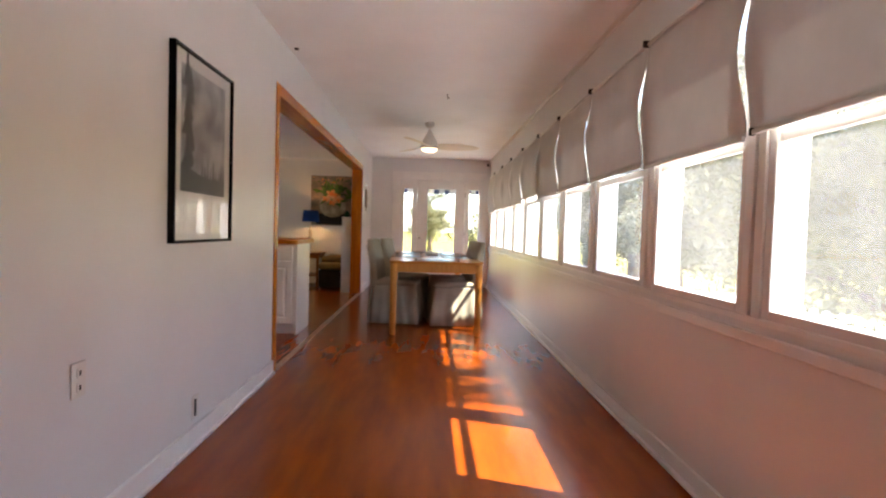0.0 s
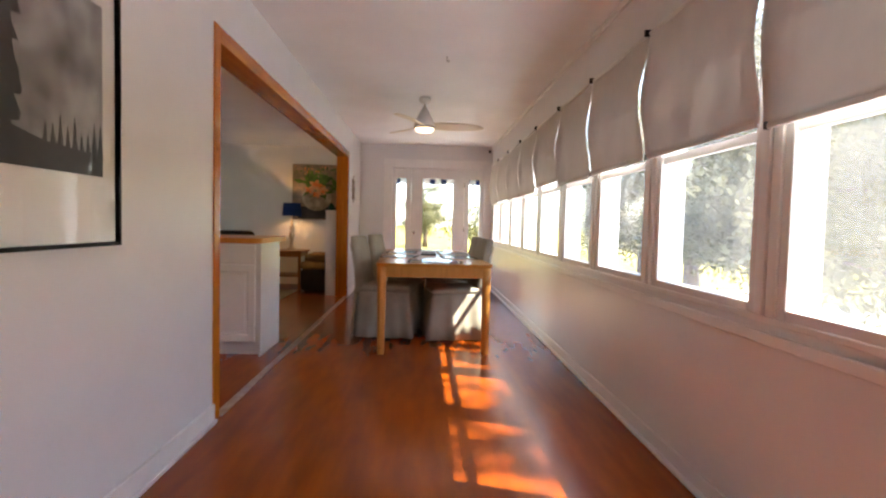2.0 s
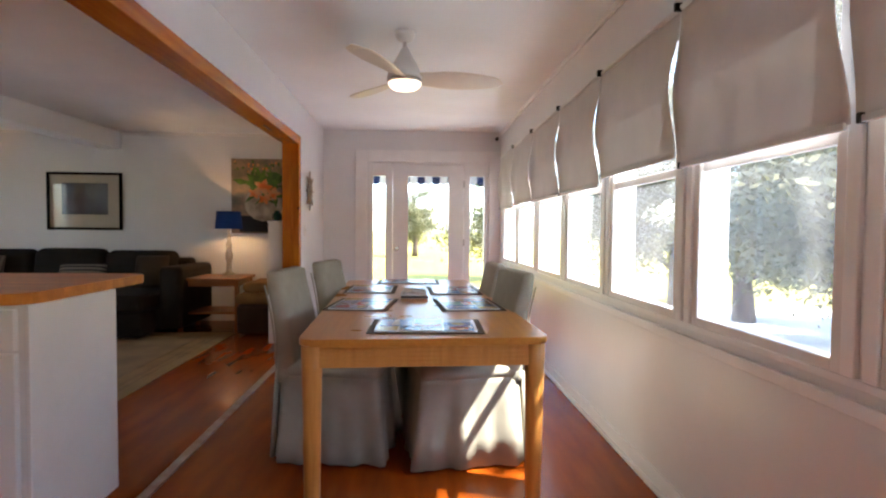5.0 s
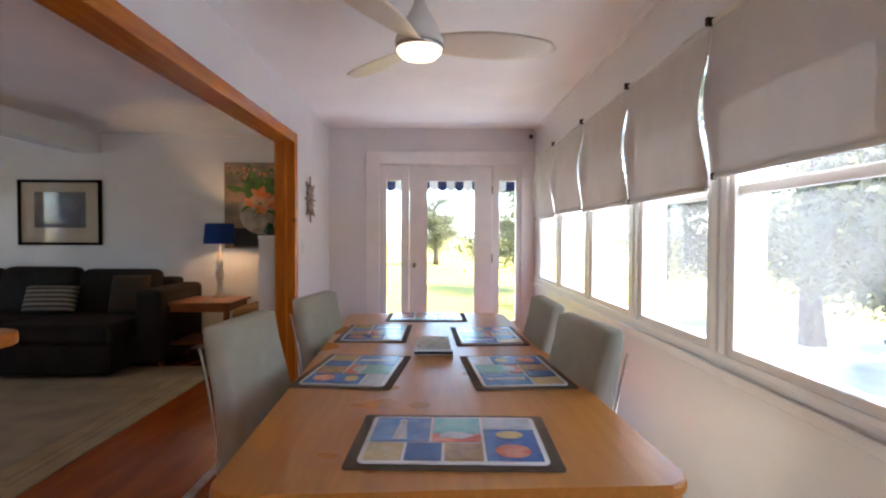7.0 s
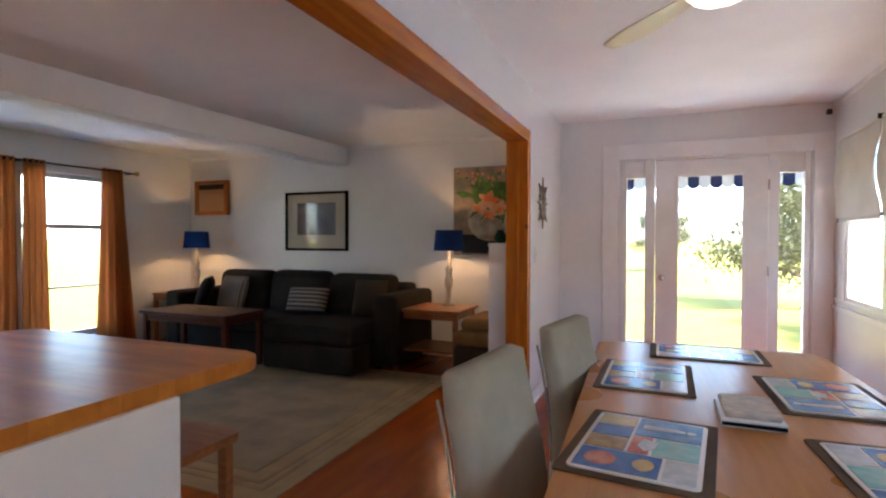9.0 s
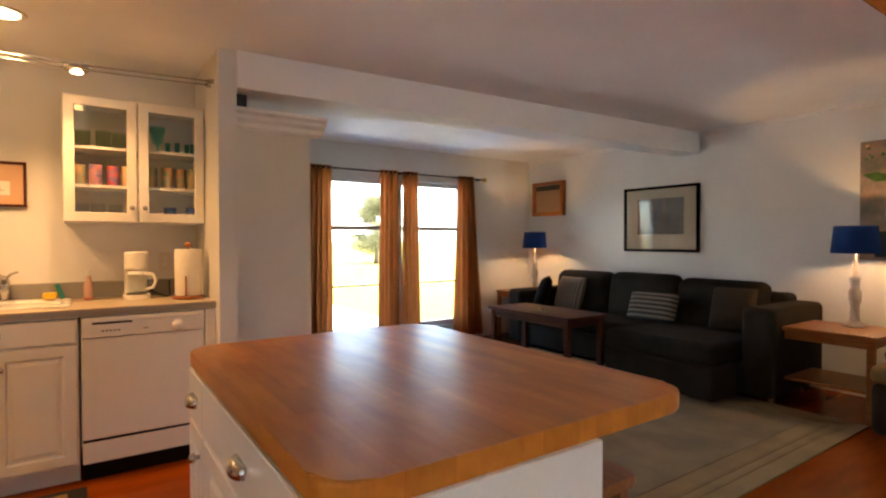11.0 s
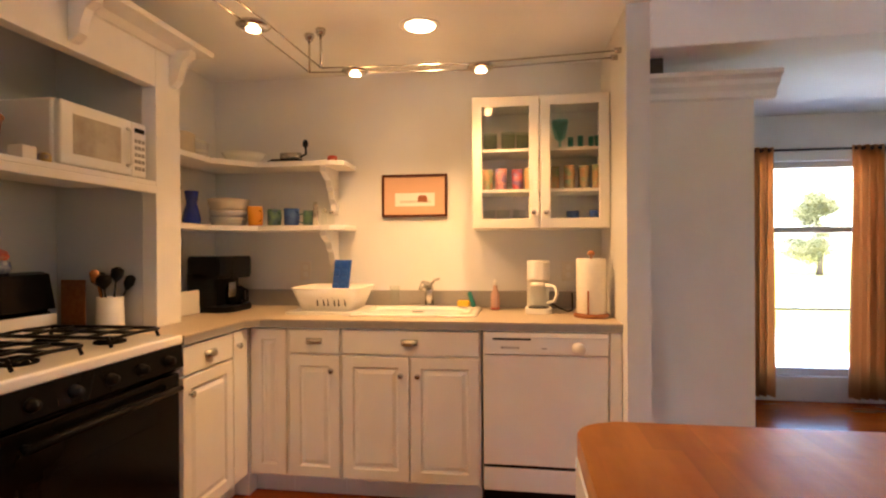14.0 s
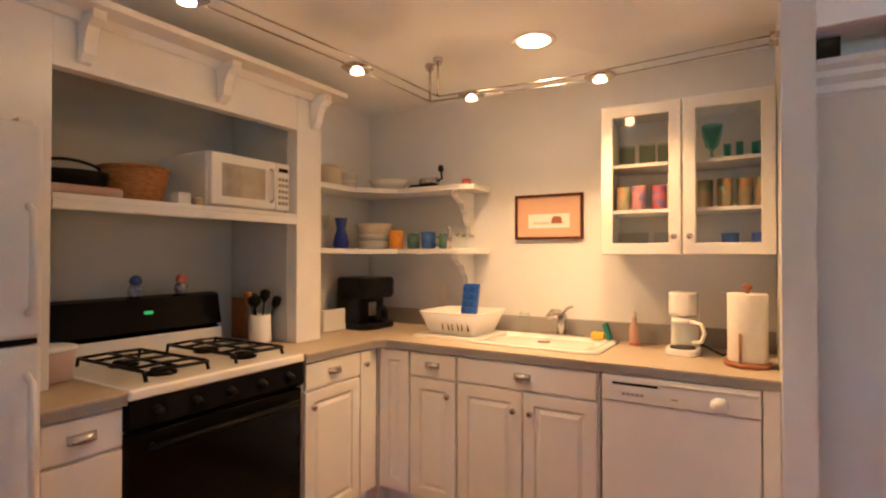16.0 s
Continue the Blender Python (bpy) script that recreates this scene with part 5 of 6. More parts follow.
for y in (4.49, 4.55, 4.61):
    part("slot", T([(-3.008, y, 0.955), (-2.996, y + 0.003, 0.995), (-2.991, y + 0.02, 1.008), (-2.996, y + 0.037, 0.995), (-3.008, y + 0.038, 0.955)], 0.005, 6), M_BLACKP, dr)
part("rim", T([(x, y, 1.048) for x, y in rb + rb[:1]], 0.006, 6), M_WHITEP, dr, "", True)
ic = thing("ice_cube_tray", -3.18, 4.55, 0.94, "blue plastic ice cube tray standing in the rack", "ice tray")
M_ICE = mat("blue_plastic", (0.02, 0.09, 0.42), 0.3, vary=0.1)
part("tray", P([(4.5, 0.935), (4.595, 0.935), (4.625, 1.2), (4.53, 1.2)], "x", -3.2, -3.17, 0.005), M_ICE, ic)
for r in range(6):
    for c in range(2):
        e = 4.508 + 0.044 * c + 0.0046 * r
        part("cup", B(-3.17, -3.155, e, e + 0.037, 0.955 + 0.04 * r, 0.988 + 0.04 * r, 0.006), M_ICE, ic)
vessel("drinking_glass", -3.3, 4.85, cup_profile(0.924, 0.03, 0.12), M_CLEAR, "clear glass beside the sink", "glass")
single("yellow_sponge", box(bmesh.new(), -3.35, -3.3, 5.22, 5.29, 0.924, 0.96, 0.008), mat("sponge_yellow", (0.75, 0.5, 0.03), 0.9, vary=0.2, scale=60, bump=0.5), "small yellow kitchen sponge", "sponge")
sb = single("green_scrubber", box(bmesh.new(), -0.03, 0.03, -0.012, 0.012, 0, 0.09, 0.006), mat("scrubber_green", (0.03, 0.22, 0.2), 0.9, vary=0.2, scale=60, bump=0.5), "teal scrubbing pad leaning upright", "scrubber")
sb.matrix_basis = pose(-3.33, 5.315, 0.923, 18, 0, 5)
bt = vessel("soap_bottle", -3.3, 5.44, [(0.022, 0.911), (0.026, 0.925), (0.025, 1.0), (0.012, 1.03), (0.011, 1.05)], mat("soap_pink", (0.65, 0.42, 0.34), 0.15, vary=0.1), "slim pink dish soap bottle", "bottle")
part("cap", L(-3.3, 5.44, [(0.012, 1.05), (0.012, 1.07), (0.004, 1.085)], 12), M_WHITEP, bt, "", True)
part("foot_band", L(-3.3, 5.44, [(0.0262, 0.912), (0.0268, 0.92), (0.026, 0.926)], 16), M_RED, bt, "", True)
cw = thing("white_coffee_maker", -3.2, 5.68, 0.91, "white drip coffee maker with an empty glass carafe", "coffee maker")
part("base", P(rounded(-3.27, -3.1, 5.61, 5.75, 0.04), "z", 0.911, 0.94, 0.006), M_WHITEP, cw)
part("hot_plate", L(-3.165, 5.68, [(0.055, 0.94), (0.055, 0.946), (0.05, 0.947)], 20), M_DARKM, cw)
part("tower", P(rounded(-3.28, -3.22, 5.62, 5.74, 0.02), "z", 0.94, 1.12, 0.004), M_WHITEP, cw)
part("head", P(rounded(-3.28, -3.12, 5.62, 5.74, 0.05), "z", 1.09, 1.195, 0.01), M_WHITEP, cw)
part("carafe", L(-3.165, 5.68, [(0.045, 0.948), (0.058, 0.97), (0.055, 1.03), (0.04, 1.06), (0.042, 1.075), (0.04, 1.075), (0.037, 1.06)], 22), M_CLEAR, cw, "clear glass carafe", True)
part("carafe_band", L(-3.165, 5.68, [(0.044, 1.055), (0.046, 1.065), (0.043, 1.08)], 20), M_WHITEP, cw, "", True)
part("carafe_handle", T([(-3.13, 5.715, 1.065), (-3.11, 5.76, 1.06), (-3.105, 5.775, 1.02), (-3.115, 5.76, 0.98), (-3.13, 5.725, 0.97)], 0.009, 8), M_WHITEP, cw, "", True)
single("power_cord", T([(-3.2, 5.75, 0.96), (-3.22, 5.8, 0.93), (-3.2, 5.84, 0.917), (-3.27, 5.87, 0.917), (-3.38, 5.88, 0.94), (-3.395, 5.88, 1.0)], 0.004, 6), M_BLACKP, "black power cord lying on the worktop", "cord", smooth=True)
pt = thing("paper_towel_holder", -3.03, 5.94, 0.91, "wooden upright holder with a roll of white paper towel", "paper towel")
part("base", L(-3.03, 5.94, [(0.085, 0.911), (0.09, 0.918), (0.088, 0.93), (0.02, 0.932)], 28), M_TABW, pt, "", True)
part("roll", L(-3.03, 5.94, [(0.072, 0.932), (0.074, 0.936), (0.074, 1.204), (0.072, 1.208), (0.02, 1.208)], 32), mat("paper_roll", (0.75, 0.72, 0.66), 0.95, vary=0.05, scale=40, bump=0.3, bscale=90), pt, "white paper roll", True)
part("knob", L(-3.03, 5.94, [(0.008, 1.2), (0.008, 1.22), (0.02, 1.23), (0.018, 1.243), (0.005, 1.25)], 16), M_TABW, pt, "", True)
part("side_rod", T([(-2.952, 5.915, 0.928), (-2.952, 5.915, 1.05)], 0.005, 8), M_TABW, pt, "", True)
# splash outlets
for y in (4.25, 5.86):
    o = thing("wall_outlet", -3.42, y, 1.12, "cream power outlet above the worktop", "outlet")
    part("plate", B(-3.42, -3.414, y - 0.035, y + 0.035, 1.07, 1.185, 0.003), M_PLATE, o)
    for z in (1.105, 1.15):
        part("socket", P(rounded(y - 0.014, y + 0.014, z - 0.016, z + 0.016, 0.009, 3), "x", -3.414, -3.411), M_WHITEP, o)

# glassware in the wall cabinet
rng = random.Random(9)
rows = [(1.801, 0.1, M_GREENG, (5.42, 5.52, 5.6), 0.04, "greenish ribbed glass tumbler"), (1.581, 0.12, None, (5.4, 5.48, 5.57, 5.64), 0.034, "painted tumbler with a floral print"), (1.386, 0.09, M_CLEAR, (5.41, 5.49, 5.58), 0.036, "plain clear glass tumbler"),
        (1.801, 0.07, M_TURQ, (5.86, 5.91, 5.97, 6.0), 0.016, "small turquoise cordial glass"), (1.581, 0.13, None, (5.77, 5.85, 5.93, 6.0), 0.032, "painted tumbler with a floral print"), (1.386, 0.08, M_NAVY, (5.87, 5.99), 0.036, "dark blue ceramic cup")]
M_PRINT = [mat("printed_tumbler_red", (0.45, 0.06, 0.04), 0.15, second=(0.1, 0.12, 0.3), scale=30), mat("printed_tumbler_green", (0.2, 0.28, 0.16), 0.15, second=(0.45, 0.24, 0.12), scale=30), mat("printed_tumbler_blue", (0.08, 0.1, 0.25), 0.15, second=(0.5, 0.2, 0.16), scale=28)]
for k, (z, h, m, ys, r, lab) in enumerate(rows):
    for j, y in enumerate(ys):
        vessel("tumbler", -3.24 + 0.03 * (j % 2), y, cup_profile(z, r, h, 0.003), m or M_PRINT[(j + k) % 3 if k < 3 else 1], lab, "glass", seg=16, group="glassware in the wall cabinet")
vessel("goblet", -3.2, 5.8, [(0.03, 1.801), (0.03, 1.806), (0.006, 1.815), (0.006, 1.84), (0.028, 1.86), (0.042, 1.92), (0.045, 1.955), (0.043, 1.955), (0.005, 1.85)], M_TURQ, "tall turquoise glass goblet", "glass")
# picture over the sink
kp = thing("framed_print", -3.41, 4.95, 1.455, "small beige print of a cottage in a dark wooden frame", "picture")
y0, y1, z0, z1 = 4.748, 5.15, 1.455, 1.713
for q in ((y0, y0 + 0.014, z0, z1), (y1 - 0.014, y1, z0, z1), (y0 + 0.014, y1 - 0.014, z0, z0 + 0.014), (y0 + 0.014, y1 - 0.014, z1 - 0.014, z1)):
    part("frame", B(-3.42, -3.395, q[0], q[1], q[2], q[3], 0.003), M_DARKW, kp)
part("mount", B(-3.418, -3.406, y0 + 0.014, y1 - 0.014, z0 + 0.014, z1 - 0.014), mat("peach_mount", (0.6, 0.38, 0.25), 0.8, vary=0.05), kp, "peach mount")
part("print", B(-3.406, -3.405, 4.83, 5.075, 1.52, 1.6), M_CARD, kp)
part("print_ground", B(-3.405, -3.4046, 4.86, 5.05, 1.54, 1.555), mat("print_grey", (0.4, 0.42, 0.4), 0.8, second=(0.6, 0.58, 0.5), scale=30), kp)
part("print_house", P([(4.97, 1.545), (5.03, 1.545), (5.03, 1.57), (5.02, 1.585), (4.98, 1.585), (4.97, 1.57)], "x", -3.405, -3.4042), mat("print_rust", (0.3, 0.1, 0.04), 0.8, vary=0.2, scale=40), kp)

# cable lights and recessed light
cb = thing("cable_lights", -2.86, 5.3, 2.2, "pair of low-voltage cables with small nickel spotlights", "track light")
zc = 2.15
for k, dx in enumerate((0.0, 0.09)):
    corner = (-2.79 + dx * 0.6, 4.54 + dx * 0.9, zc)
    part("cable", T([(-2.9 + dx, 6.05, zc + 0.03), (-2.88 + dx, 5.3, zc), corner], 0.0035, 6), M_CHROME, cb, "", True)
    part("cable", T([corner, (-2.21, 4.51 + 0.9 * dx, zc + 0.012), (-1.3, 4.41 + 0.9 * dx, zc + 0.03)], 0.0035, 6), M_CHROME, cb, "", True)
    part("standoff", T([(corner[0], corner[1], zc), (corner[0], corner[1], Z_K)], 0.006, 8), M_CHROME, cb, "", True)
    part("standoff_cap", L(corner[0], corner[1], [(0.018, Z_K - 0.03), (0.024, Z_K - 0.012), (0.024, Z_K)], 14), M_CHROME, cb, "", True)
    part("wall_anchor", T([(-2.9 + dx, 6.05, zc + 0.03), (-2.9 + dx, 6.02, zc + 0.03)], 0.014, 10), M_CHROME, cb, "", True)
SPOTS = [(-2.8, 5.4, zc - 0.01), (-2.8, 4.775, zc + 0.005), (-2.21, 4.55, zc), (-1.5, 4.47, zc + 0.02)]
for x, y, z in SPOTS:
    hd = part("spot_head", L(x, y, [(0.03, z + 0.012), (0.06, z), (0.066, z - 0.008), (0.05, z - 0.018), (0.03, z - 0.022)], 24), M_CHROME, cb, "nickel disc spotlight", True)
    part("bulb", L(x, y, [(0.028, z - 0.0225), (0.027, z - 0.028), (0.005, z - 0.03)], 16), M_BULB, hd, "lit halogen bulb", True)
    lamp("spot_lamp", "SPOT", look((x, y, z - 0.05), (x + (0.1 if y > 4.6 else -0.5), y + (0.1 if y > 4.6 else 0.9), 0.0)), SPOT_W, (1.0, 0.51, 0.18), 0.02, 92 if y < 4.6 else 140, 0.7)
    lamp("spot_spill", "POINT", pose(x, y, z - 0.07), SPOT_W * 0.04, (1.0, 0.5, 0.17), 0.025)
rl = thing("recessed_light", -2.77, 5.11, Z_K, "lit recessed ceiling light with a white ring", "ceiling light")
part("ring", L(-2.77, 5.11, [(0.075, Z_K - 0.004), (0.095, Z_K - 0.006), (0.1, Z_K - 0.001), (0.075, Z_K - 0.0005)], 32), M_WHITEP, rl, "", True)
part("lens", L(-2.77, 5.11, [(0.074, Z_K - 0.002), (0.07, Z_K - 0.008), (0.01, Z_K - 0.01)], 28), M_BULB, rl, "glowing lens", True)
lamp("recessed_lamp", "SPOT", look((-2.77, 5.11, Z_K - 0.03), (-2.78, 5.11, 0)), CAN_W, (1.0, 0.51, 0.18), 0.06, 112, 0.8)

# kitchen rug
kr = thing("kilim_rug", -2.3, 4.95, 0, "tan kilim mat with a dark border and red and blue motifs", "rug")
part("border", B(-2.76, -1.75, 4.42, 5.42, 0.0, 0.008, 0.003), cloth("rug_border", (0.025, 0.022, 0.02), None, 150), kr)
part("field", B(-2.71, -1.8, 4.5, 5.34, 0.008, 0.011), cloth("rug_field", (0.36, 0.24, 0.08), (0.28, 0.18, 0.06), 150), kr)
motif = [cloth("rug_black", (0.03, 0.025, 0.02)), cloth("rug_red", (0.3, 0.03, 0.02)), cloth("rug_blue", (0.05, 0.07, 0.12))]
for i in range(5):
    for j in range(4):
        x, y, s = -2.64 + 0.2 * i, 4.6 + 0.21 * j, 0.075
        bm = bmesh.new()
        for a in (45, -45):
            c, q = math.cos(radians(a)), math.sin(radians(a))
            w = 0.017
            prism(bm, [(x - s * c - w * q, y - s * q + w * c), (x - s * c + w * q, y - s * q - w * c), (x + s * c + w * q, y + s * q - w * c), (x + s * c - w * q, y + s * q + w * c)], "z", 0.011, 0.0122 if a > 0 else 0.0124)
        part("motif", bm, motif[(i * 2 + j) % 3], kr)

# ---- living room ----
setting("window_2_wall_trim", B(X_W, X_W + 0.018, LW0 - 0.08, LW1 + 0.08, LWT, LWT + 0.08, 0.004), M_TRIM, "white window head casing")
for k, (a, b) in enumerate(((LW0, 8.4), (8.5, LW1))):
    w = thing("window_living_%d" % (k + 1), X_W - 0.08, (a + b) / 2, LWB, "tall white window with a meeting rail", "", "living room windows", "structure")
    for q in ((a, a + 0.05, LWB, LWT), (b - 0.05, b, LWB, LWT), (a + 0.05, b - 0.05, LWB, LWB + 0.06), (a + 0.05, b - 0.05, LWT - 0.05, LWT), (a + 0.05, b - 0.05, 1.375, 1.425), (a + 0.05, b - 0.05, 0.735, 0.755)):
        part("frame", B(X_W - 0.1, X_W - 0.05, q[0], q[1], q[2], q[3], 0.004), M_FRAME, w)
    part("pane", B(X_W - 0.078, X_W - 0.074, a + 0.05, b - 0.05, LWB + 0.06, LWT - 0.05), M_GLASS, w).visible_shadow = False
setting("window_mullion", B(X_W - 0.12, X_W - 0.01, 8.4, 8.5, LWB, LWT, 0.004), M_TRIM, "white mullion between the living room windows")
M_CURT = cloth("rust_curtain", (0.3, 0.165, 0.08), (0.22, 0.115, 0.05), 400, 0.85, sheer=0.66)
rod = thing("curtain_rod", X_W + 0.1, 8.5, 2.03, "thin dark curtain rod with brass finials", "curtain rod")
part("rod", T([(X_W + 0.1, 7.25, 2.035), (X_W + 0.1, 9.66, 2.035)], 0.009, 10), M_DARKM, rod, "", True)
for y, s in ((7.25, -1), (9.66, 1)):
    part("finial", T([(X_W + 0.1, y, 2.035), (X_W + 0.1, y + s * 0.02, 2.035), (X_W + 0.1, y + s * 0.045, 2.035), (X_W + 0.1, y + s * 0.07, 2.035)], [0.01, 0.025, 0.028, 0.008], 12), mat("brass", (0.5, 0.38, 0.16), 0.3, 1.0), rod, "brass finial", True)
for y in (7.3, 8.45, 9.62):
    part("bracket", B(X_W, X_W + 0.11, y - 0.008, y + 0.008, 2.02, 2.032, 0.002), M_DARKM, rod)
for k, (a, b, ab, bb) in enumerate(((7.36, 7.6, 7.34, 7.6), (8.17, 8.41, 8.14, 8.42), (8.47, 8.69, 8.46, 8.72), (9.27, 9.52, 9.2, 9.68))):
    cu = thing("curtain", X_W + 0.1, (a + b) / 2, 0.12, "rust-brown sheer curtain panel hanging to the floor", "curtain", "living room curtains")
    bm = bmesh.new()
    grid = []
    for i in range(17):
        v = i / 16
        row = []
        y0, y1 = a + (ab - a) * v, b + (bb - b) * v
        for j in range(41):
            u = j / 40
            row.append(bm.verts.new((X_W + 0.1 + (0.022 + 0.018 * v) * math.sin(2 * math.pi * 4.3 * u + k + 0.6 * v) + 0.008 * math.sin(17 * u + 4 * v), y0 + (y1 - y0) * u, 2.06 - (2.0 if k < 9 else 0) * v)))
        grid.append(row)
    for r0, r1 in zip(grid, grid[1:]):
        for j in range(40):
            bm.faces.new((r0[j], r0[j + 1], r1[j + 1], r1[j]))
    part("cloth", bm, M_CURT, cu, "", True, 0.002)
    for j in range(4):
        y = a + (b - a) * (j + 0.5) / 4
        part("ring", T([(X_W + 0.1 + 0.016 * math.cos(radians(q)), y, 2.035 + 0.016 * math.sin(radians(q))) for q in range(0, 361, 30)], 0.003, 6), M_DARKM, cu)

ac = thing("air_conditioner", -4.53, Y_END, 1.58, "through-wall air conditioner in a brown wooden frame", "air conditioner")
x0, x1, z0, z1 = -4.81, -4.256, 1.58, 2.03
M_ACB = mat("tan_plastic", (0.32, 0.2, 0.11), 0.5, vary=0.1)
for q in ((x0, x0 + 0.05, z0, z1), (x1 - 0.05, x1, z0, z1), (x0 + 0.05, x1 - 0.05, z0, z0 + 0.05), (x0 + 0.05, x1 - 0.05, z1 - 0.04, z1)):
    part("frame", B(q[0], q[1], Y_END - 0.06, Y_END, q[2], q[3], 0.004), M_TABW, ac)
part("body", B(x0 + 0.05, x1 - 0.05, Y_END - 0.03, Y_END, z0 + 0.05, z1 - 0.04), M_ACB, ac)
for k in range(11):
    part("louvre", B(x0 + 0.06, x1 - 0.06, Y_END - 0.045, Y_END - 0.03, z0 + 0.06 + 0.021 * k, z0 + 0.073 + 0.021 * k, 0.002), M_ACB, ac)
part("outlet_grille", B(x0 + 0.06, x1 - 0.06, Y_END - 0.04, Y_END - 0.03, z1 - 0.115, z1 - 0.05, 0.003), M_DARKM, ac, "dark air outlet")

pf = thing("framed_picture", -2.9, Y_END, 1.128, "grey print with a cream mount in a dark frame behind glass", "picture")
x0, x1, z0, z1 = -3.347, -2.456, 1.128, 1.834
for q in ((x0, x0 + 0.03, z0, z1), (x1 - 0.03, x1, z0, z1), (x0 + 0.03, x1 - 0.03, z0, z0 + 0.03), (x0 + 0.03, x1 - 0.03, z1 - 0.03, z1)):
    part("frame", B(q[0], q[1], Y_END - 0.035, Y_END, q[2], q[3], 0.004), M_BLACK, pf)
part("mount", B(x0 + 0.03, x1 - 0.03, Y_END - 0.015, Y_END, z0 + 0.03, z1 - 0.03), mat("cream_mount", (0.5, 0.44, 0.34), 0.8, vary=0.04), pf)
part("print", B(x0 + 0.17, x1 - 0.17, Y_END - 0.0165, Y_END - 0.015, z0 + 0.19, z1 - 0.13), mat("grey_print", (0.16, 0.16, 0.17), 0.5, second=(0.07, 0.07, 0.08), scale=5), pf)
part("picture_glass", B(x0 + 0.03, x1 - 0.03, Y_END - 0.024, Y_END - 0.022, z0 + 0.03, z1 - 0.03), M_GLASS, pf)

pa = thing("canvas_painting", -0.68, Y_END, 1.1, "unframed canvas painting of orange flowers in a white vase", "painting")
x0, x1, z0, z1 = -1.13, -0.3, 1.1, 2.03
part("canvas", B(x0, x1, Y_END - 0.03, Y_END, z0, z1, 0.003), mat("painted_canvas", (0.36, 0.24, 0.17), 0.7, second=(0.17, 0.15, 0.11), scale=9, bump=0.3), pa)
part("table_shape", B(x0 + 0.1, x1 - 0.02, Y_END - 0.0315, Y_END - 0.03, z0 + 0.02, z0 + 0.22), mat("paint_dark", (0.02, 0.02, 0.025), 0.7, vary=0.3), pa)
vase = [(-0.72 + 0.25 * math.cos(radians(a)), 1.47 + 0.22 * math.sin(radians(a))) for a in range(0, 360, 20)]
part("vase_shape", P(vase, "y", Y_END - 0.033, Y_END - 0.03), mat("paint_white", (0.55, 0.48, 0.36), 0.7, second=(0.3, 0.24, 0.17), scale=8), pa)
rng = random.Random(3)
M_PG = mat("paint_green", (0.11, 0.22, 0.035), 0.7, second=(0.035, 0.085, 0.02), scale=10)
M_PO = mat("paint_orange", (0.72, 0.17, 0.03), 0.7, second=(0.7, 0.38, 0.18), scale=14)
for k in range(46):
    cx, cz, r = x0 + 0.03 + 0.77 * rng.random(), z1 - 0.03 - 0.13 * rng.random(), rng.uniform(0.008, 0.018)
    part("dot_stroke", P([(cx + r * math.cos(radians(a)), cz + r * math.sin(radians(a))) for a in range(0, 360, 60)], "y", Y_END - 0.0318, Y_END - 0.03), M_PG if k % 3 else M_PO, pa)
for k in range(30):
    a, r = rng.uniform(0, 2 * math.pi), rng.uniform(0.1, 0.34)
    cx, cz, t = -0.72 + r * math.cos(a), 1.66 + 0.65 * r * math.sin(a), rng.uniform(0, 3.1)
    l, w = rng.uniform(0.08, 0.16), rng.uniform(0.02, 0.045)
    pts = [(cx + l * math.cos(t + q) * (1 if i % 2 == 0 else w / l), cz + l * math.sin(t + q) * (1 if i % 2 == 0 else w / l)) for i, q in enumerate((0, 1.57, 3.14, 4.71))]
    part("leaf_stroke", P(pts, "y", Y_END - 0.0345 - 0.0001 * k, Y_END - 0.03), M_PG, pa)
for cx, cz, r in ((-0.74, 1.68, 0.13), (-0.62, 1.6, 0.11), (-0.84, 1.6, 0.09), (-0.72, 1.53, 0.09)):
    pts = [(cx + r * (0.75 + 0.25 * math.cos(5 * radians(a))) * math.cos(radians(a)), cz + r * 0.8 * (0.75 + 0.25 * math.cos(5 * radians(a))) * math.sin(radians(a))) for a in range(0, 360, 18)]
    part("flower_stroke", P(pts, "y", Y_END - 0.039 - r * 0.01, Y_END - 0.03), M_PO, pa)

# sectional sofa
so = thing("sectional_sofa", -2.8, 10.0, 0, "dark charcoal sectional sofa with a chaise and loose back cushions", "sofa")
part("base", B(-4.1, -1.55, 9.62, 10.5, 0.06, 0.3, 0.03, 3), M_SOFA, so)
part("chaise_base", B(-2.62, -1.62, 9.28, 9.62, 0.04, 0.3, 0.03, 3), M_SOFA, so)
part("seat_cushion", B(-4.08, -3.3, 9.6, 10.25, 0.3, 0.46, 0.05, 4), M_SOFA, so)
part("seat_cushion", B(-3.29, -2.62, 9.6, 10.25, 0.3, 0.46, 0.05, 4), M_SOFA, so)
part("chaise_cushion", B(-2.61, -1.62, 9.27, 10.25, 0.3, 0.47, 0.05, 4), M_SOFA, so)
part("back", B(-4.1, -1.55, 10.3, 10.52, 0.3, 0.8, 0.05, 4), M_SOFA, so)
part("arm", B(-1.6, -1.36, 9.62, 10.52, 0.06, 0.74, 0.05, 4), M_SOFA, so)
part("arm", B(-4.32, -4.1, 9.62, 10.52, 0.06, 0.68, 0.05, 4), M_SOFA, so)
for x0, x1, tz in ((-4.05, -3.3, 0.9), (-3.28, -2.5, 0.91), (-2.48, -1.68, 0.89)):
    cushion = B(x0, x1, 10.1, 10.34, 0.44, tz, 0.09, 4)
    for v in cushion.verts:
        v.co.y += 0.16 * (v.co.z - 0.44)
    part("back_cushion", cushion, M_SOFA, so, "", True)


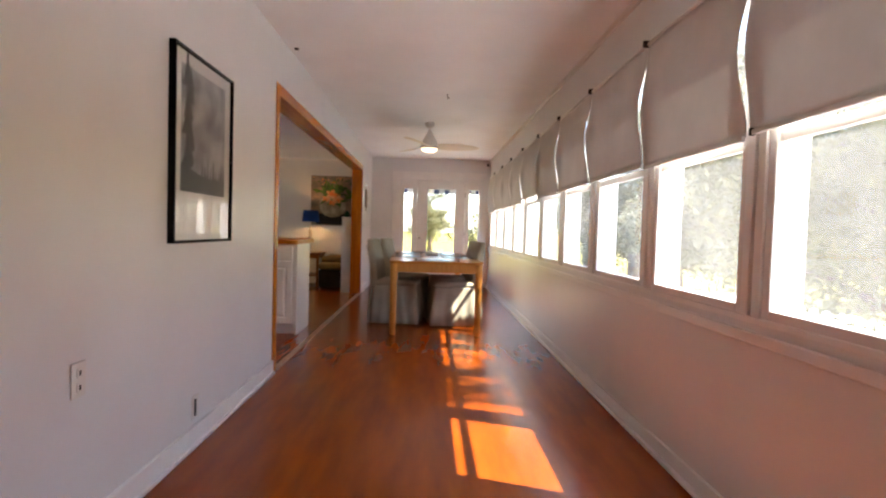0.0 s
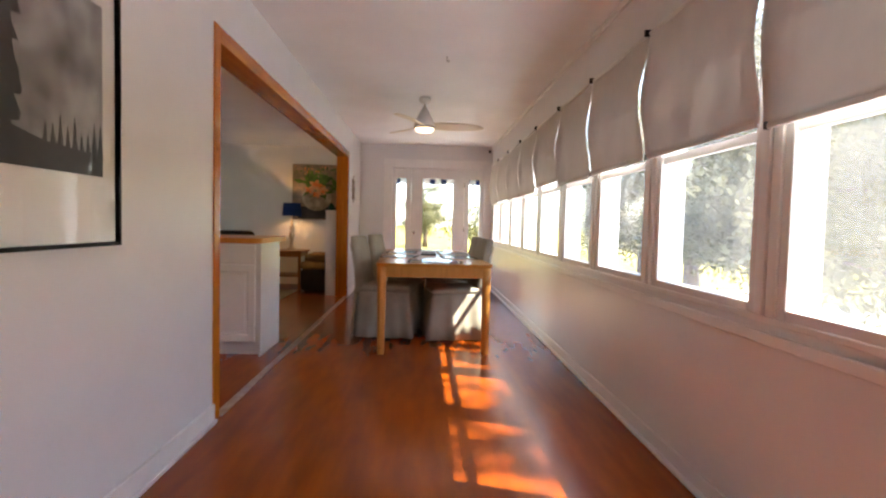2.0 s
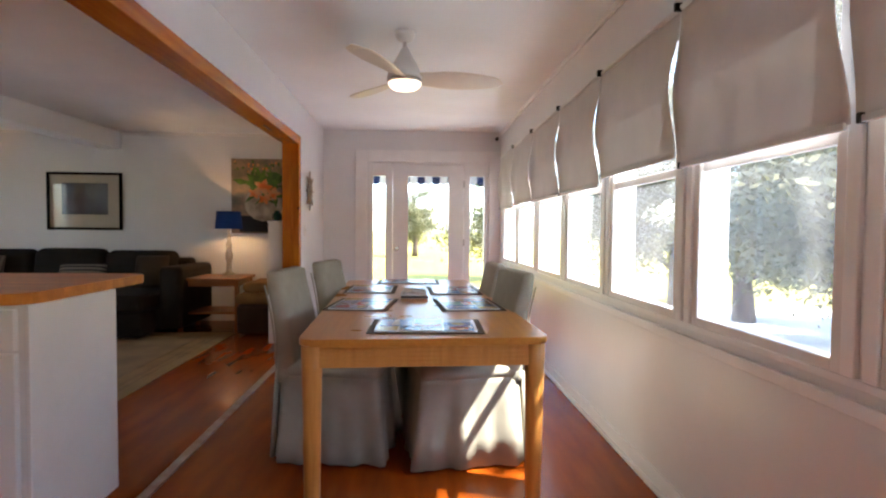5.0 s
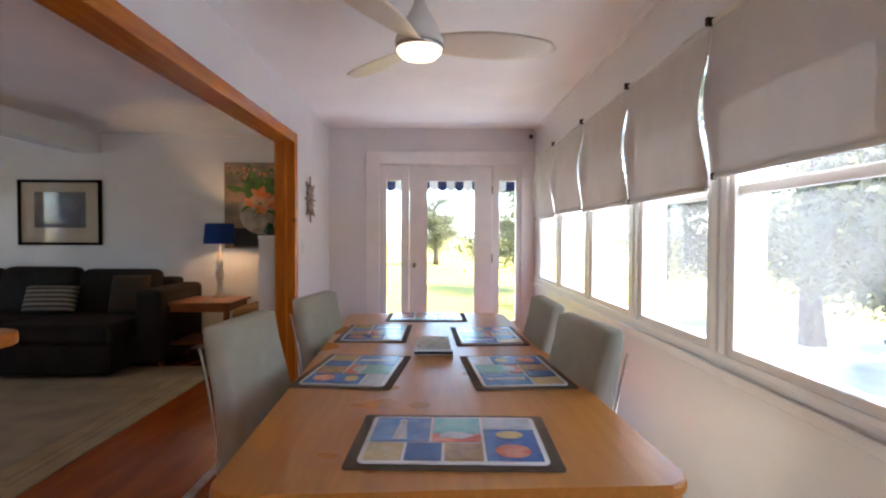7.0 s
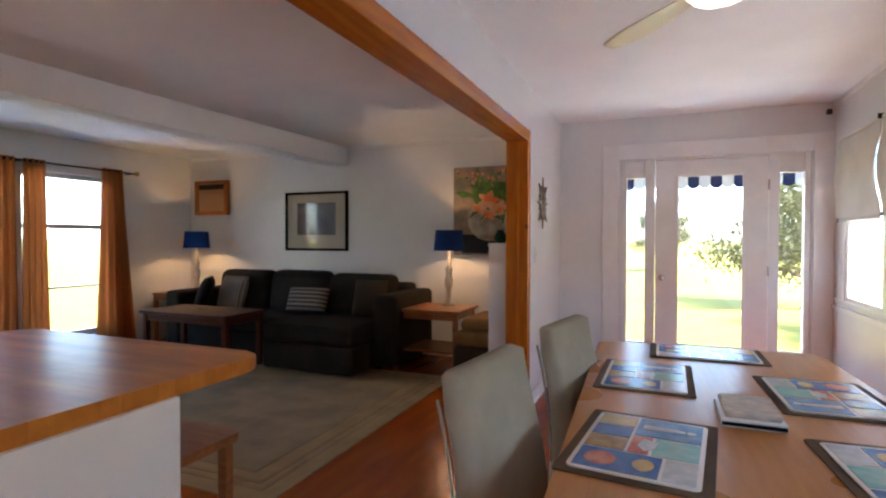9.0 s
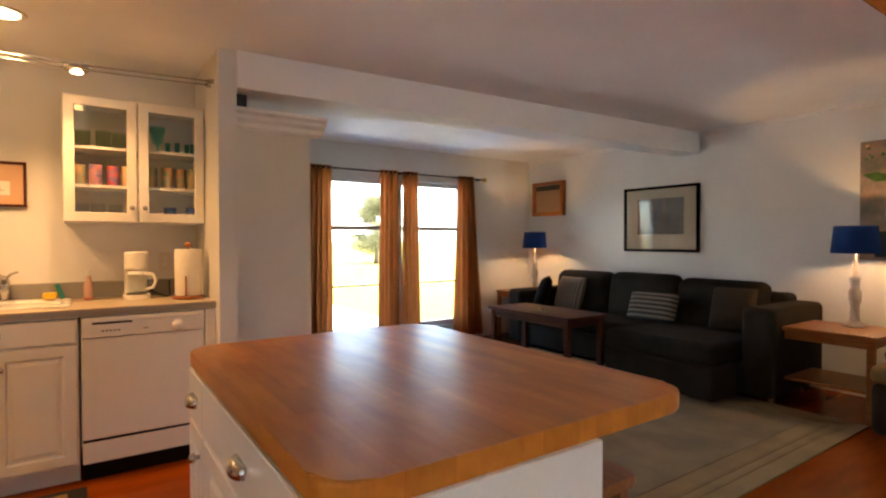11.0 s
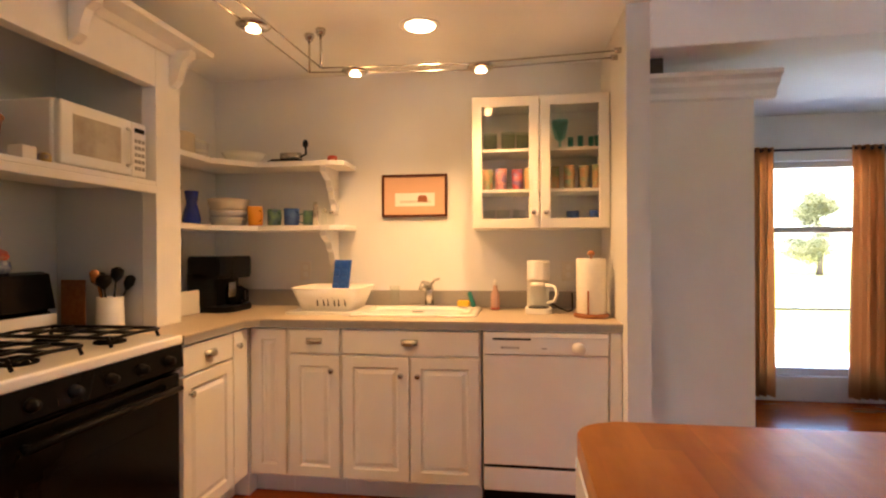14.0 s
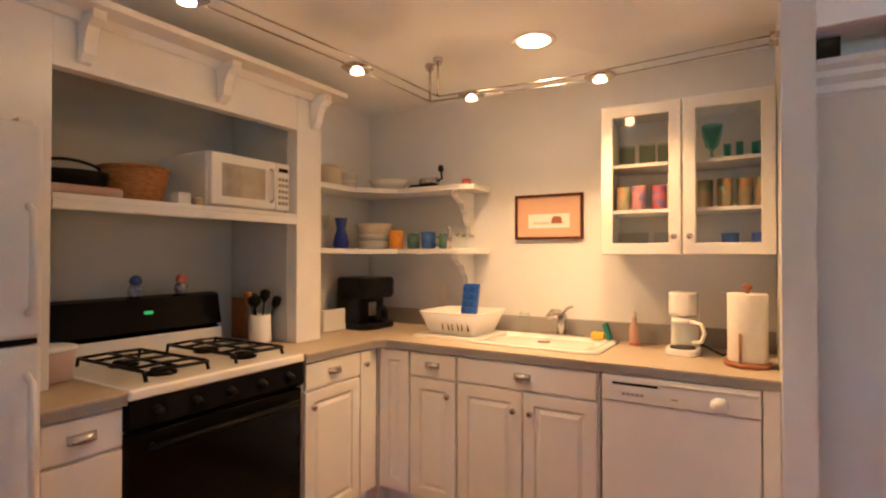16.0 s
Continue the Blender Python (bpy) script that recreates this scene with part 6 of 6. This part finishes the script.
def pillow(x, y, z, w, h, m, label, rz, lean=-18):
    bm = bmesh.new()
    n = 12
    for side in (1, -1):
        g = [[bm.verts.new((w * (i / n - 0.5), side * 0.075 * max(0.0, (1 - (2 * i / n - 1) ** 4) * (1 - (2 * j / n - 1) ** 4)) ** 0.6, h * (j / n - 0.5))) for j in range(n + 1)] for i in range(n + 1)]
        for i in range(n):
            for j in range(n):
                bm.faces.new((g[i][j], g[i + 1][j], g[i + 1][j + 1], g[i][j + 1]))
    bmesh.ops.remove_doubles(bm, verts=bm.verts[:], dist=0.0005)
    ob = single("throw_pillow", bm, m, label, "pillow", "throw pillows", smooth=True)
    ob.matrix_basis = pose(x, y, z, lean, 0, rz)
    return ob


def striped(name, c1, c2, scale, axis):
    m = mat(name, c1, 0.9, bump=0.2, bscale=300)
    nt = m.node_tree
    wv, rp = nt.nodes.new("ShaderNodeTexWave"), nt.nodes.new("ShaderNodeValToRGB")
    wv.bands_direction = axis
    wv.inputs["Scale"].default_value = scale
    tcn = [n for n in nt.nodes if n.type == "TEX_COORD"][0]
    nt.links.new(tcn.outputs["Object"], wv.inputs[0])
    rp.color_ramp.elements[0].color, rp.color_ramp.elements[1].color = (*c1, 1), (*c2, 1)
    rp.color_ramp.elements[0].position, rp.color_ramp.elements[1].position = 0.4, 0.55
    nt.links.new(wv.outputs[0], rp.inputs[0])
    nt.links.new(rp.outputs[0], nt.nodes["Principled BSDF"].inputs["Base Color"])
    return m


M_STR = striped("striped_pillow", (0.03, 0.026, 0.022), (0.22, 0.18, 0.13), 7, "Z")
pillow(-2.62, 10.0, 0.61, 0.5, 0.28, M_STR, "lumbar pillow with cream and black stripes", 4, -22)
pillow(-3.72, 10.05, 0.64, 0.42, 0.4, striped("plaid_pillow", (0.09, 0.07, 0.055), (0.2, 0.16, 0.12), 9, "X"), "brown checked throw pillow", -6)
pillow(-1.86, 10.02, 0.66, 0.36, 0.38, cloth("brown_pillow", (0.05, 0.035, 0.022)), "plain dark brown throw pillow", 6)
pillow(-4.0, 9.9, 0.63, 0.4, 0.42, cloth("black_pillow", (0.014, 0.012, 0.011)), "plain black throw pillow", -50)


def table_lamp(x, y, z, group="blue table lamps"):
    t = thing("table_lamp", x, y, z, "cream turned-wood table lamp with a blue drum shade, lit", "lamp", group)
    base = mat("lamp_wood", (0.68, 0.6, 0.48), 0.45, second=(0.52, 0.43, 0.32), scale=14)
    part("base", L(x, y, [(0.075, z), (0.075, z + 0.018), (0.05, z + 0.03), (0.03, z + 0.045), (0.028, z + 0.16), (0.04, z + 0.2), (0.042, z + 0.26), (0.028, z + 0.29), (0.03, z + 0.34), (0.038, z + 0.36), (0.022, z + 0.39), (0.02, z + 0.47), (0.012, z + 0.5), (0.012, z + 0.6)], 24), base, t, "", True)
    part("bulb", L(x, y, [(0.012, z + 0.6), (0.03, z + 0.64), (0.028, z + 0.67), (0.008, z + 0.69)], 14), M_BULB, t, "lit bulb", True)
    part("shade", L(x, y, [(0.155, z + 0.55), (0.135, z + 0.755), (0.133, z + 0.755), (0.153, z + 0.55)], 32, False), M_BLUE, t, "blue cloth drum shade", True)
    bm = T([(x - 0.134, y, z + 0.745), (x + 0.134, y, z + 0.745)], 0.002, 6)
    tube(bm, [(x, y - 0.134, z + 0.745), (x, y + 0.134, z + 0.745)], 0.002, 6)
    tube(bm, [(x, y, z + 0.67), (x, y, z + 0.745)], 0.003, 6)
    part("shade_frame", bm, M_DARKM, t)
    lamp("table_lamp_light", "POINT", pose(x, y, z + 0.63), LAMP_W, (1.0, 0.55, 0.22), 0.03)
    return t


ET = thing("end_table", -1.15, 10.05, 0, "honey wood end table with a low shelf", "table")
part("top", B(-1.5, -0.78, 9.76, 10.34, 0.575, 0.605, 0.006), M_TABW, ET)
part("apron", B(-1.46, -0.82, 9.8, 10.3, 0.51, 0.575, 0.003), M_TABW, ET)
part("shelf", B(-1.46, -0.82, 9.8, 10.3, 0.2, 0.22, 0.003), M_TABW, ET)
for x in (-1.45, -0.83):
    for y in (9.81, 10.29):
        part("leg", B(x - 0.022, x + 0.022, y - 0.022, y + 0.022, 0, 0.575, 0.003), M_TABW, ET)
table_lamp(-1.05, 10.2, 0.605)
CT2 = thing("corner_table", -4.5, 10.2, 0, "small wooden table in the room corner", "table")
part("top", B(-4.86, -4.34, 9.9, 10.46, 0.58, 0.605, 0.005), M_TABW, CT2)
for x in (-4.83, -4.37):
    for y in (9.93, 10.43):
        part("leg", B(x - 0.02, x + 0.02, y - 0.02, y + 0.02, 0, 0.58, 0.003), M_TABW, CT2)
part("apron", B(-4.84, -4.36, 9.92, 10.44, 0.52, 0.58), M_TABW, CT2)
table_lamp(-4.45, 10.2, 0.605)
CT = thing("coffee_table", -3.5, 9.1, 0, "dark red-brown wooden coffee table", "table")
part("top", B(-3.87, -2.75, 8.95, 9.5, 0.53, 0.56, 0.006), M_DARKW, CT)
part("apron", B(-3.83, -2.79, 8.99, 9.46, 0.46, 0.53, 0.003), M_DARKW, CT)
for x in (-3.82, -2.8):
    for y in (9.0, 9.45):
        part("leg", B(x - 0.025, x + 0.025, y - 0.025, y + 0.025, 0.012, 0.53, 0.004), M_DARKW, CT)
vessel("glass_dish", -3.25, 9.15, [(0.03, 0.56), (0.035, 0.565), (0.07, 0.59), (0.067, 0.59), (0.02, 0.57)], M_CLEAR, "small glass dish on the coffee table", "dish")
rug = thing("area_rug", -2.4, 8.5, 0, "worn beige patterned area rug", "rug")
part("border", B(-4.1, -0.82, 7.25, 9.75, 0, 0.01, 0.004), cloth("rug_beige", (0.33, 0.25, 0.13), (0.26, 0.195, 0.1), 120), rug)
part("field", B(-3.85, -1.1, 7.5, 9.5, 0.01, 0.013, 0.001), mat("rug_pattern", (0.28, 0.22, 0.12), 0.95, second=(0.19, 0.15, 0.085), scale=3.5, bump=0.4, bscale=150), rug)
M_RUGL = cloth("rug_line", (0.29, 0.22, 0.12), (0.22, 0.165, 0.09), 150)
for d in (0.1, 0.16):
    for q in ((-4.1 + d, -0.82 - d, 7.25 + d, 7.275 + d), (-4.1 + d, -0.82 - d, 9.725 - d, 9.75 - d), (-4.1 + d, -4.075 + d, 7.275 + d, 9.725 - d), (-0.845 - d, -0.82 - d, 7.275 + d, 9.725 - d)):
        part("stripe", B(q[0], q[1], q[2], q[3], 0.0095, 0.0125), M_RUGL, rug)
# stacked cushions beside the end table
ot = thing("upholstered_ottoman", -0.55, 9.9, 0, "brown upholstered ottoman with tan loose cushions", "ottoman")
M_OTT = cloth("brown_upholstery", (0.05, 0.03, 0.018), (0.035, 0.02, 0.012))
M_TAN = cloth("tan_cushion", (0.3, 0.17, 0.06), (0.22, 0.12, 0.04))
part("base", B(-0.76, -0.18, 9.55, 10.3, 0.02, 0.34, 0.04, 3), M_OTT, ot)
part("cushion", B(-0.77, -0.17, 9.54, 10.31, 0.34, 0.46, 0.05, 4), M_TAN, ot)
part("cushion", B(-0.72, -0.2, 9.62, 10.25, 0.46, 0.57, 0.05, 4), M_TAN, ot)
lc = thing("low_bookcase", -0.23, 9.7, 0, "narrow white painted bookcase end beside the opening", "bookcase")
part("side_panel", B(-0.32, -0.165, 9.2, 9.22, 0, 1.215, 0.003), M_TRIM, lc)
part("side_panel", B(-0.32, -0.165, 9.5, 9.52, 0, 1.215, 0.003), M_TRIM, lc)
part("top", B(-0.325, -0.163, 9.195, 9.525, 1.215, 1.24, 0.003), M_TRIM, lc)
part("back", B(-0.17, -0.163, 9.22, 9.5, 0, 1.215), M_TRIM, lc)
for z in (0.05, 0.42, 0.8):
    part("shelf", B(-0.315, -0.17, 9.22, 9.5, z, z + 0.02), M_TRIM, lc)
vessel("green_jar", -0.26, 9.32, [(0.035, 1.2405), (0.05, 1.27), (0.045, 1.31), (0.025, 1.33), (0.03, 1.345), (0.027, 1.345)], mat("green_bottle", (0.01, 0.06, 0.03), 0.08, vary=0.2), "dark green glass jar on the bookcase", "jar")

# ---- outdoors ----
M_LAWN = mat("lawn", (0.3, 0.25, 0.02), 0.9, second=(0.22, 0.2, 0.02), scale=1.5, bump=0.5, bscale=40)
bm = bmesh.new()
for q in ((-400, 400, -400, 400),):
    box(bm, q[0], q[1], q[2], q[3], -0.75, -0.45)
setting("ground", bm, M_LAWN, "sunlit yellow-green lawn")
# pale slabs added round the house to bounce sunlight up onto the ceilings
M_PATIO = mat("pale_concrete", (0.7, 0.67, 0.62), 0.85, second=(0.6, 0.57, 0.53), scale=2.5, bump=0.3, bscale=40)
setting("pavement", B(X_R + 0.15, X_R + 7.5, -8, 14.5, -0.46, -0.42, 0.004), M_PATIO, "pale concrete terrace beside the porch, added to bounce daylight indoors")
setting("pavement", B(-6.0, X_R + 0.14, Y_END + 0.17, 12.7, -0.46, -0.42, 0.004), M_PATIO, "pale sunlit concrete terrace outside the end door")
setting("pavement", B(X_W - 44.0, X_W - 0.17, 2.0, Y_END + 0.16, -0.46, -0.42, 0.004), M_PATIO, "pale slab added outside the living room to whiten its windows")
M_BARK = mat("bark", (0.12, 0.08, 0.055), 0.9, second=(0.06, 0.04, 0.03), scale=10, bump=0.8, bscale=20, stretch=(1, 1, 0.2))


def leaf_material(name, c1, c2):
    m = mat(name, c1, 0.7, second=c2, scale=3)
    nt = m.node_tree
    tl, mx = nt.nodes.new("ShaderNodeBsdfTranslucent"), nt.nodes.new("ShaderNodeMixShader")
    tl.inputs[0].default_value = (*c1, 1)
    mx.inputs[0].default_value = 0.35
    nt.links.new(nt.nodes["Principled BSDF"].outputs[0], mx.inputs[1])
    nt.links.new(tl.outputs[0], mx.inputs[2])
    nt.links.new(mx.outputs[0], nt.nodes["Material Output"].inputs[0])
    return m


M_LEAF = leaf_material("leaves", (0.15, 0.145, 0.06), (0.1, 0.1, 0.045))


def tree(seed, h, spread, leaves, size, low):
    rng = random.Random(seed)
    t = thing("tree", 0, 0, -0.45, "leafy tree with a bare lower trunk in the garden", "tree", "garden trees")
    bm = bmesh.new()
    top = Vector((rng.uniform(-0.4, 0.4), rng.uniform(-0.4, 0.4), h * 0.8))
    trunk = [Vector((top.x * s * s + 0.08 * math.sin(5 * s), top.y * s * s, -0.45 + (top.z + 0.45) * s)) for s in (0, 0.15, 0.35, 0.6, 0.8, 1)]
    tube(bm, trunk, [0.2, 0.16, 0.13, 0.1, 0.06, 0.02], 8)
    tips = []
    for k in range(16):
        s = rng.uniform(low, 1)
        p = Vector((top.x * s * s + 0.08 * math.sin(5 * s), top.y * s * s, -0.45 + (top.z + 0.45) * s))
        a = rng.uniform(0, 6.28)
        l = spread * rng.uniform(0.5, 1.0) * (1.15 - 0.6 * s)
        q = p + Vector((l * math.cos(a), l * math.sin(a), l * rng.uniform(0.05, 0.55)))
        mid = (p + q) / 2 + Vector((0, 0, rng.uniform(0, 0.2)))
        tube(bm, [p, mid, q], [0.05, 0.03, 0.008], 5)
        tips += [mid, q, (mid + q) / 2, (p + mid) / 2 + Vector((0, 0, 0.1))]
    part("trunk", bm, M_BARK, t, "", True)
    verts, faces = [], []
    for k in range(leaves):
        c = rng.choice(tips) + Vector((rng.gauss(0, 0.28), rng.gauss(0, 0.28), rng.gauss(0, 0.22)))
        u = Vector((rng.uniform(-1, 1), rng.uniform(-1, 1), rng.uniform(-1, 1))).normalized()
        w = u.orthogonal().normalized()
        s = size * rng.uniform(0.6, 1.3)
        i = len(verts)
        verts += [c - u * s, c + w * s * 0.45, c + u * s, c - w * s * 0.45]
        faces.append((i, i + 1, i + 2, i + 3))
    me = bpy.data.meshes.new("crown")
    me.from_pydata([tuple(v) for v in verts], [], faces)
    me.materials.append(M_LEAF)
    cr = new("crown", me)
    cr.parent = t
    cr.matrix_parent_inverse = WORLD[t].inverted()
    return t


tr1 = tree(1, 5.2, 2.0, 24000, 0.06, 0.12)
# extra tall tree: its unseen crown stands in the sun's path to dapple it
tall = tree(5, 10.5, 3.4, 9000, 0.13, 0.3)
tall.matrix_basis = pose(8.3, 3.6, -0.45, 0, 0, 0)
tr1.matrix_basis = pose(6.6, 9.3, -0.45, 0, 0, 20)
tr2 = tree(2, 4.6, 1.8, 22000, 0.06, 0.1)
tr2.matrix_basis = pose(6.2, 5.6, -0.45, 0, 0, 140)
copy_thing(tr1, pose(7.0, 12.8, -0.45, 0, 0, 100))
copy_thing(tr2, pose(6.0, 16.5, -0.45, 0, 0, 230))
copy_thing(tr1, pose(9.5, 7.4, -0.45, 0, 0, 250))
for k, (x, y) in enumerate(((9.6, 2.6), (8.9, 5.0), (7.6, 10.9), (6.7, 14.6), (12.0, 1.0))):
    copy_thing(tr1 if k % 2 else tr2, pose(x, y, -0.45, 0, 0, 67 * k))
copy_thing(tr2, pose(10.5, 11.5, -0.45, 0, 0, 10))
copy_thing(tr1, pose(4.3, 20.5, -0.45, 0, 0, 300))
copy_thing(tr2, pose(1.2, 36.0, -0.45, 0, 0, 60))
copy_thing(tr1, pose(-34.0, 23.0, -0.45, 0, 0, 40))
# awning outside the end door
aw = thing("awning", 1.3, 11.6, 2.1, "blue and white striped awning with a scalloped valance", "awning")
M_AWB, M_AWW = cloth("awning_blue", (0.02, 0.03, 0.09)), cloth("awning_white", (0.7, 0.7, 0.7))
for k in range(22):
    x0 = 0.2 + 0.11 * k
    pts = [(x0, 2.0), (x0 + 0.11, 2.0), (x0 + 0.11, 1.86)] + [(x0 + 0.055 + 0.055 * math.cos(radians(a)), 1.86 - 0.04 * math.sin(radians(a))) for a in (30, 60, 90, 120, 150)] + [(x0, 1.86)]
    part("scallop", P(pts, "y", 11.595, 11.6), M_AWB if k % 2 else M_AWW, aw)
    part("strip", P([(10.75, 2.5), (10.75, 2.51), (11.6, 2.01), (11.6, 2.0)], "x", x0, x0 + 0.11), M_AWB if k % 2 else M_AWW, aw)
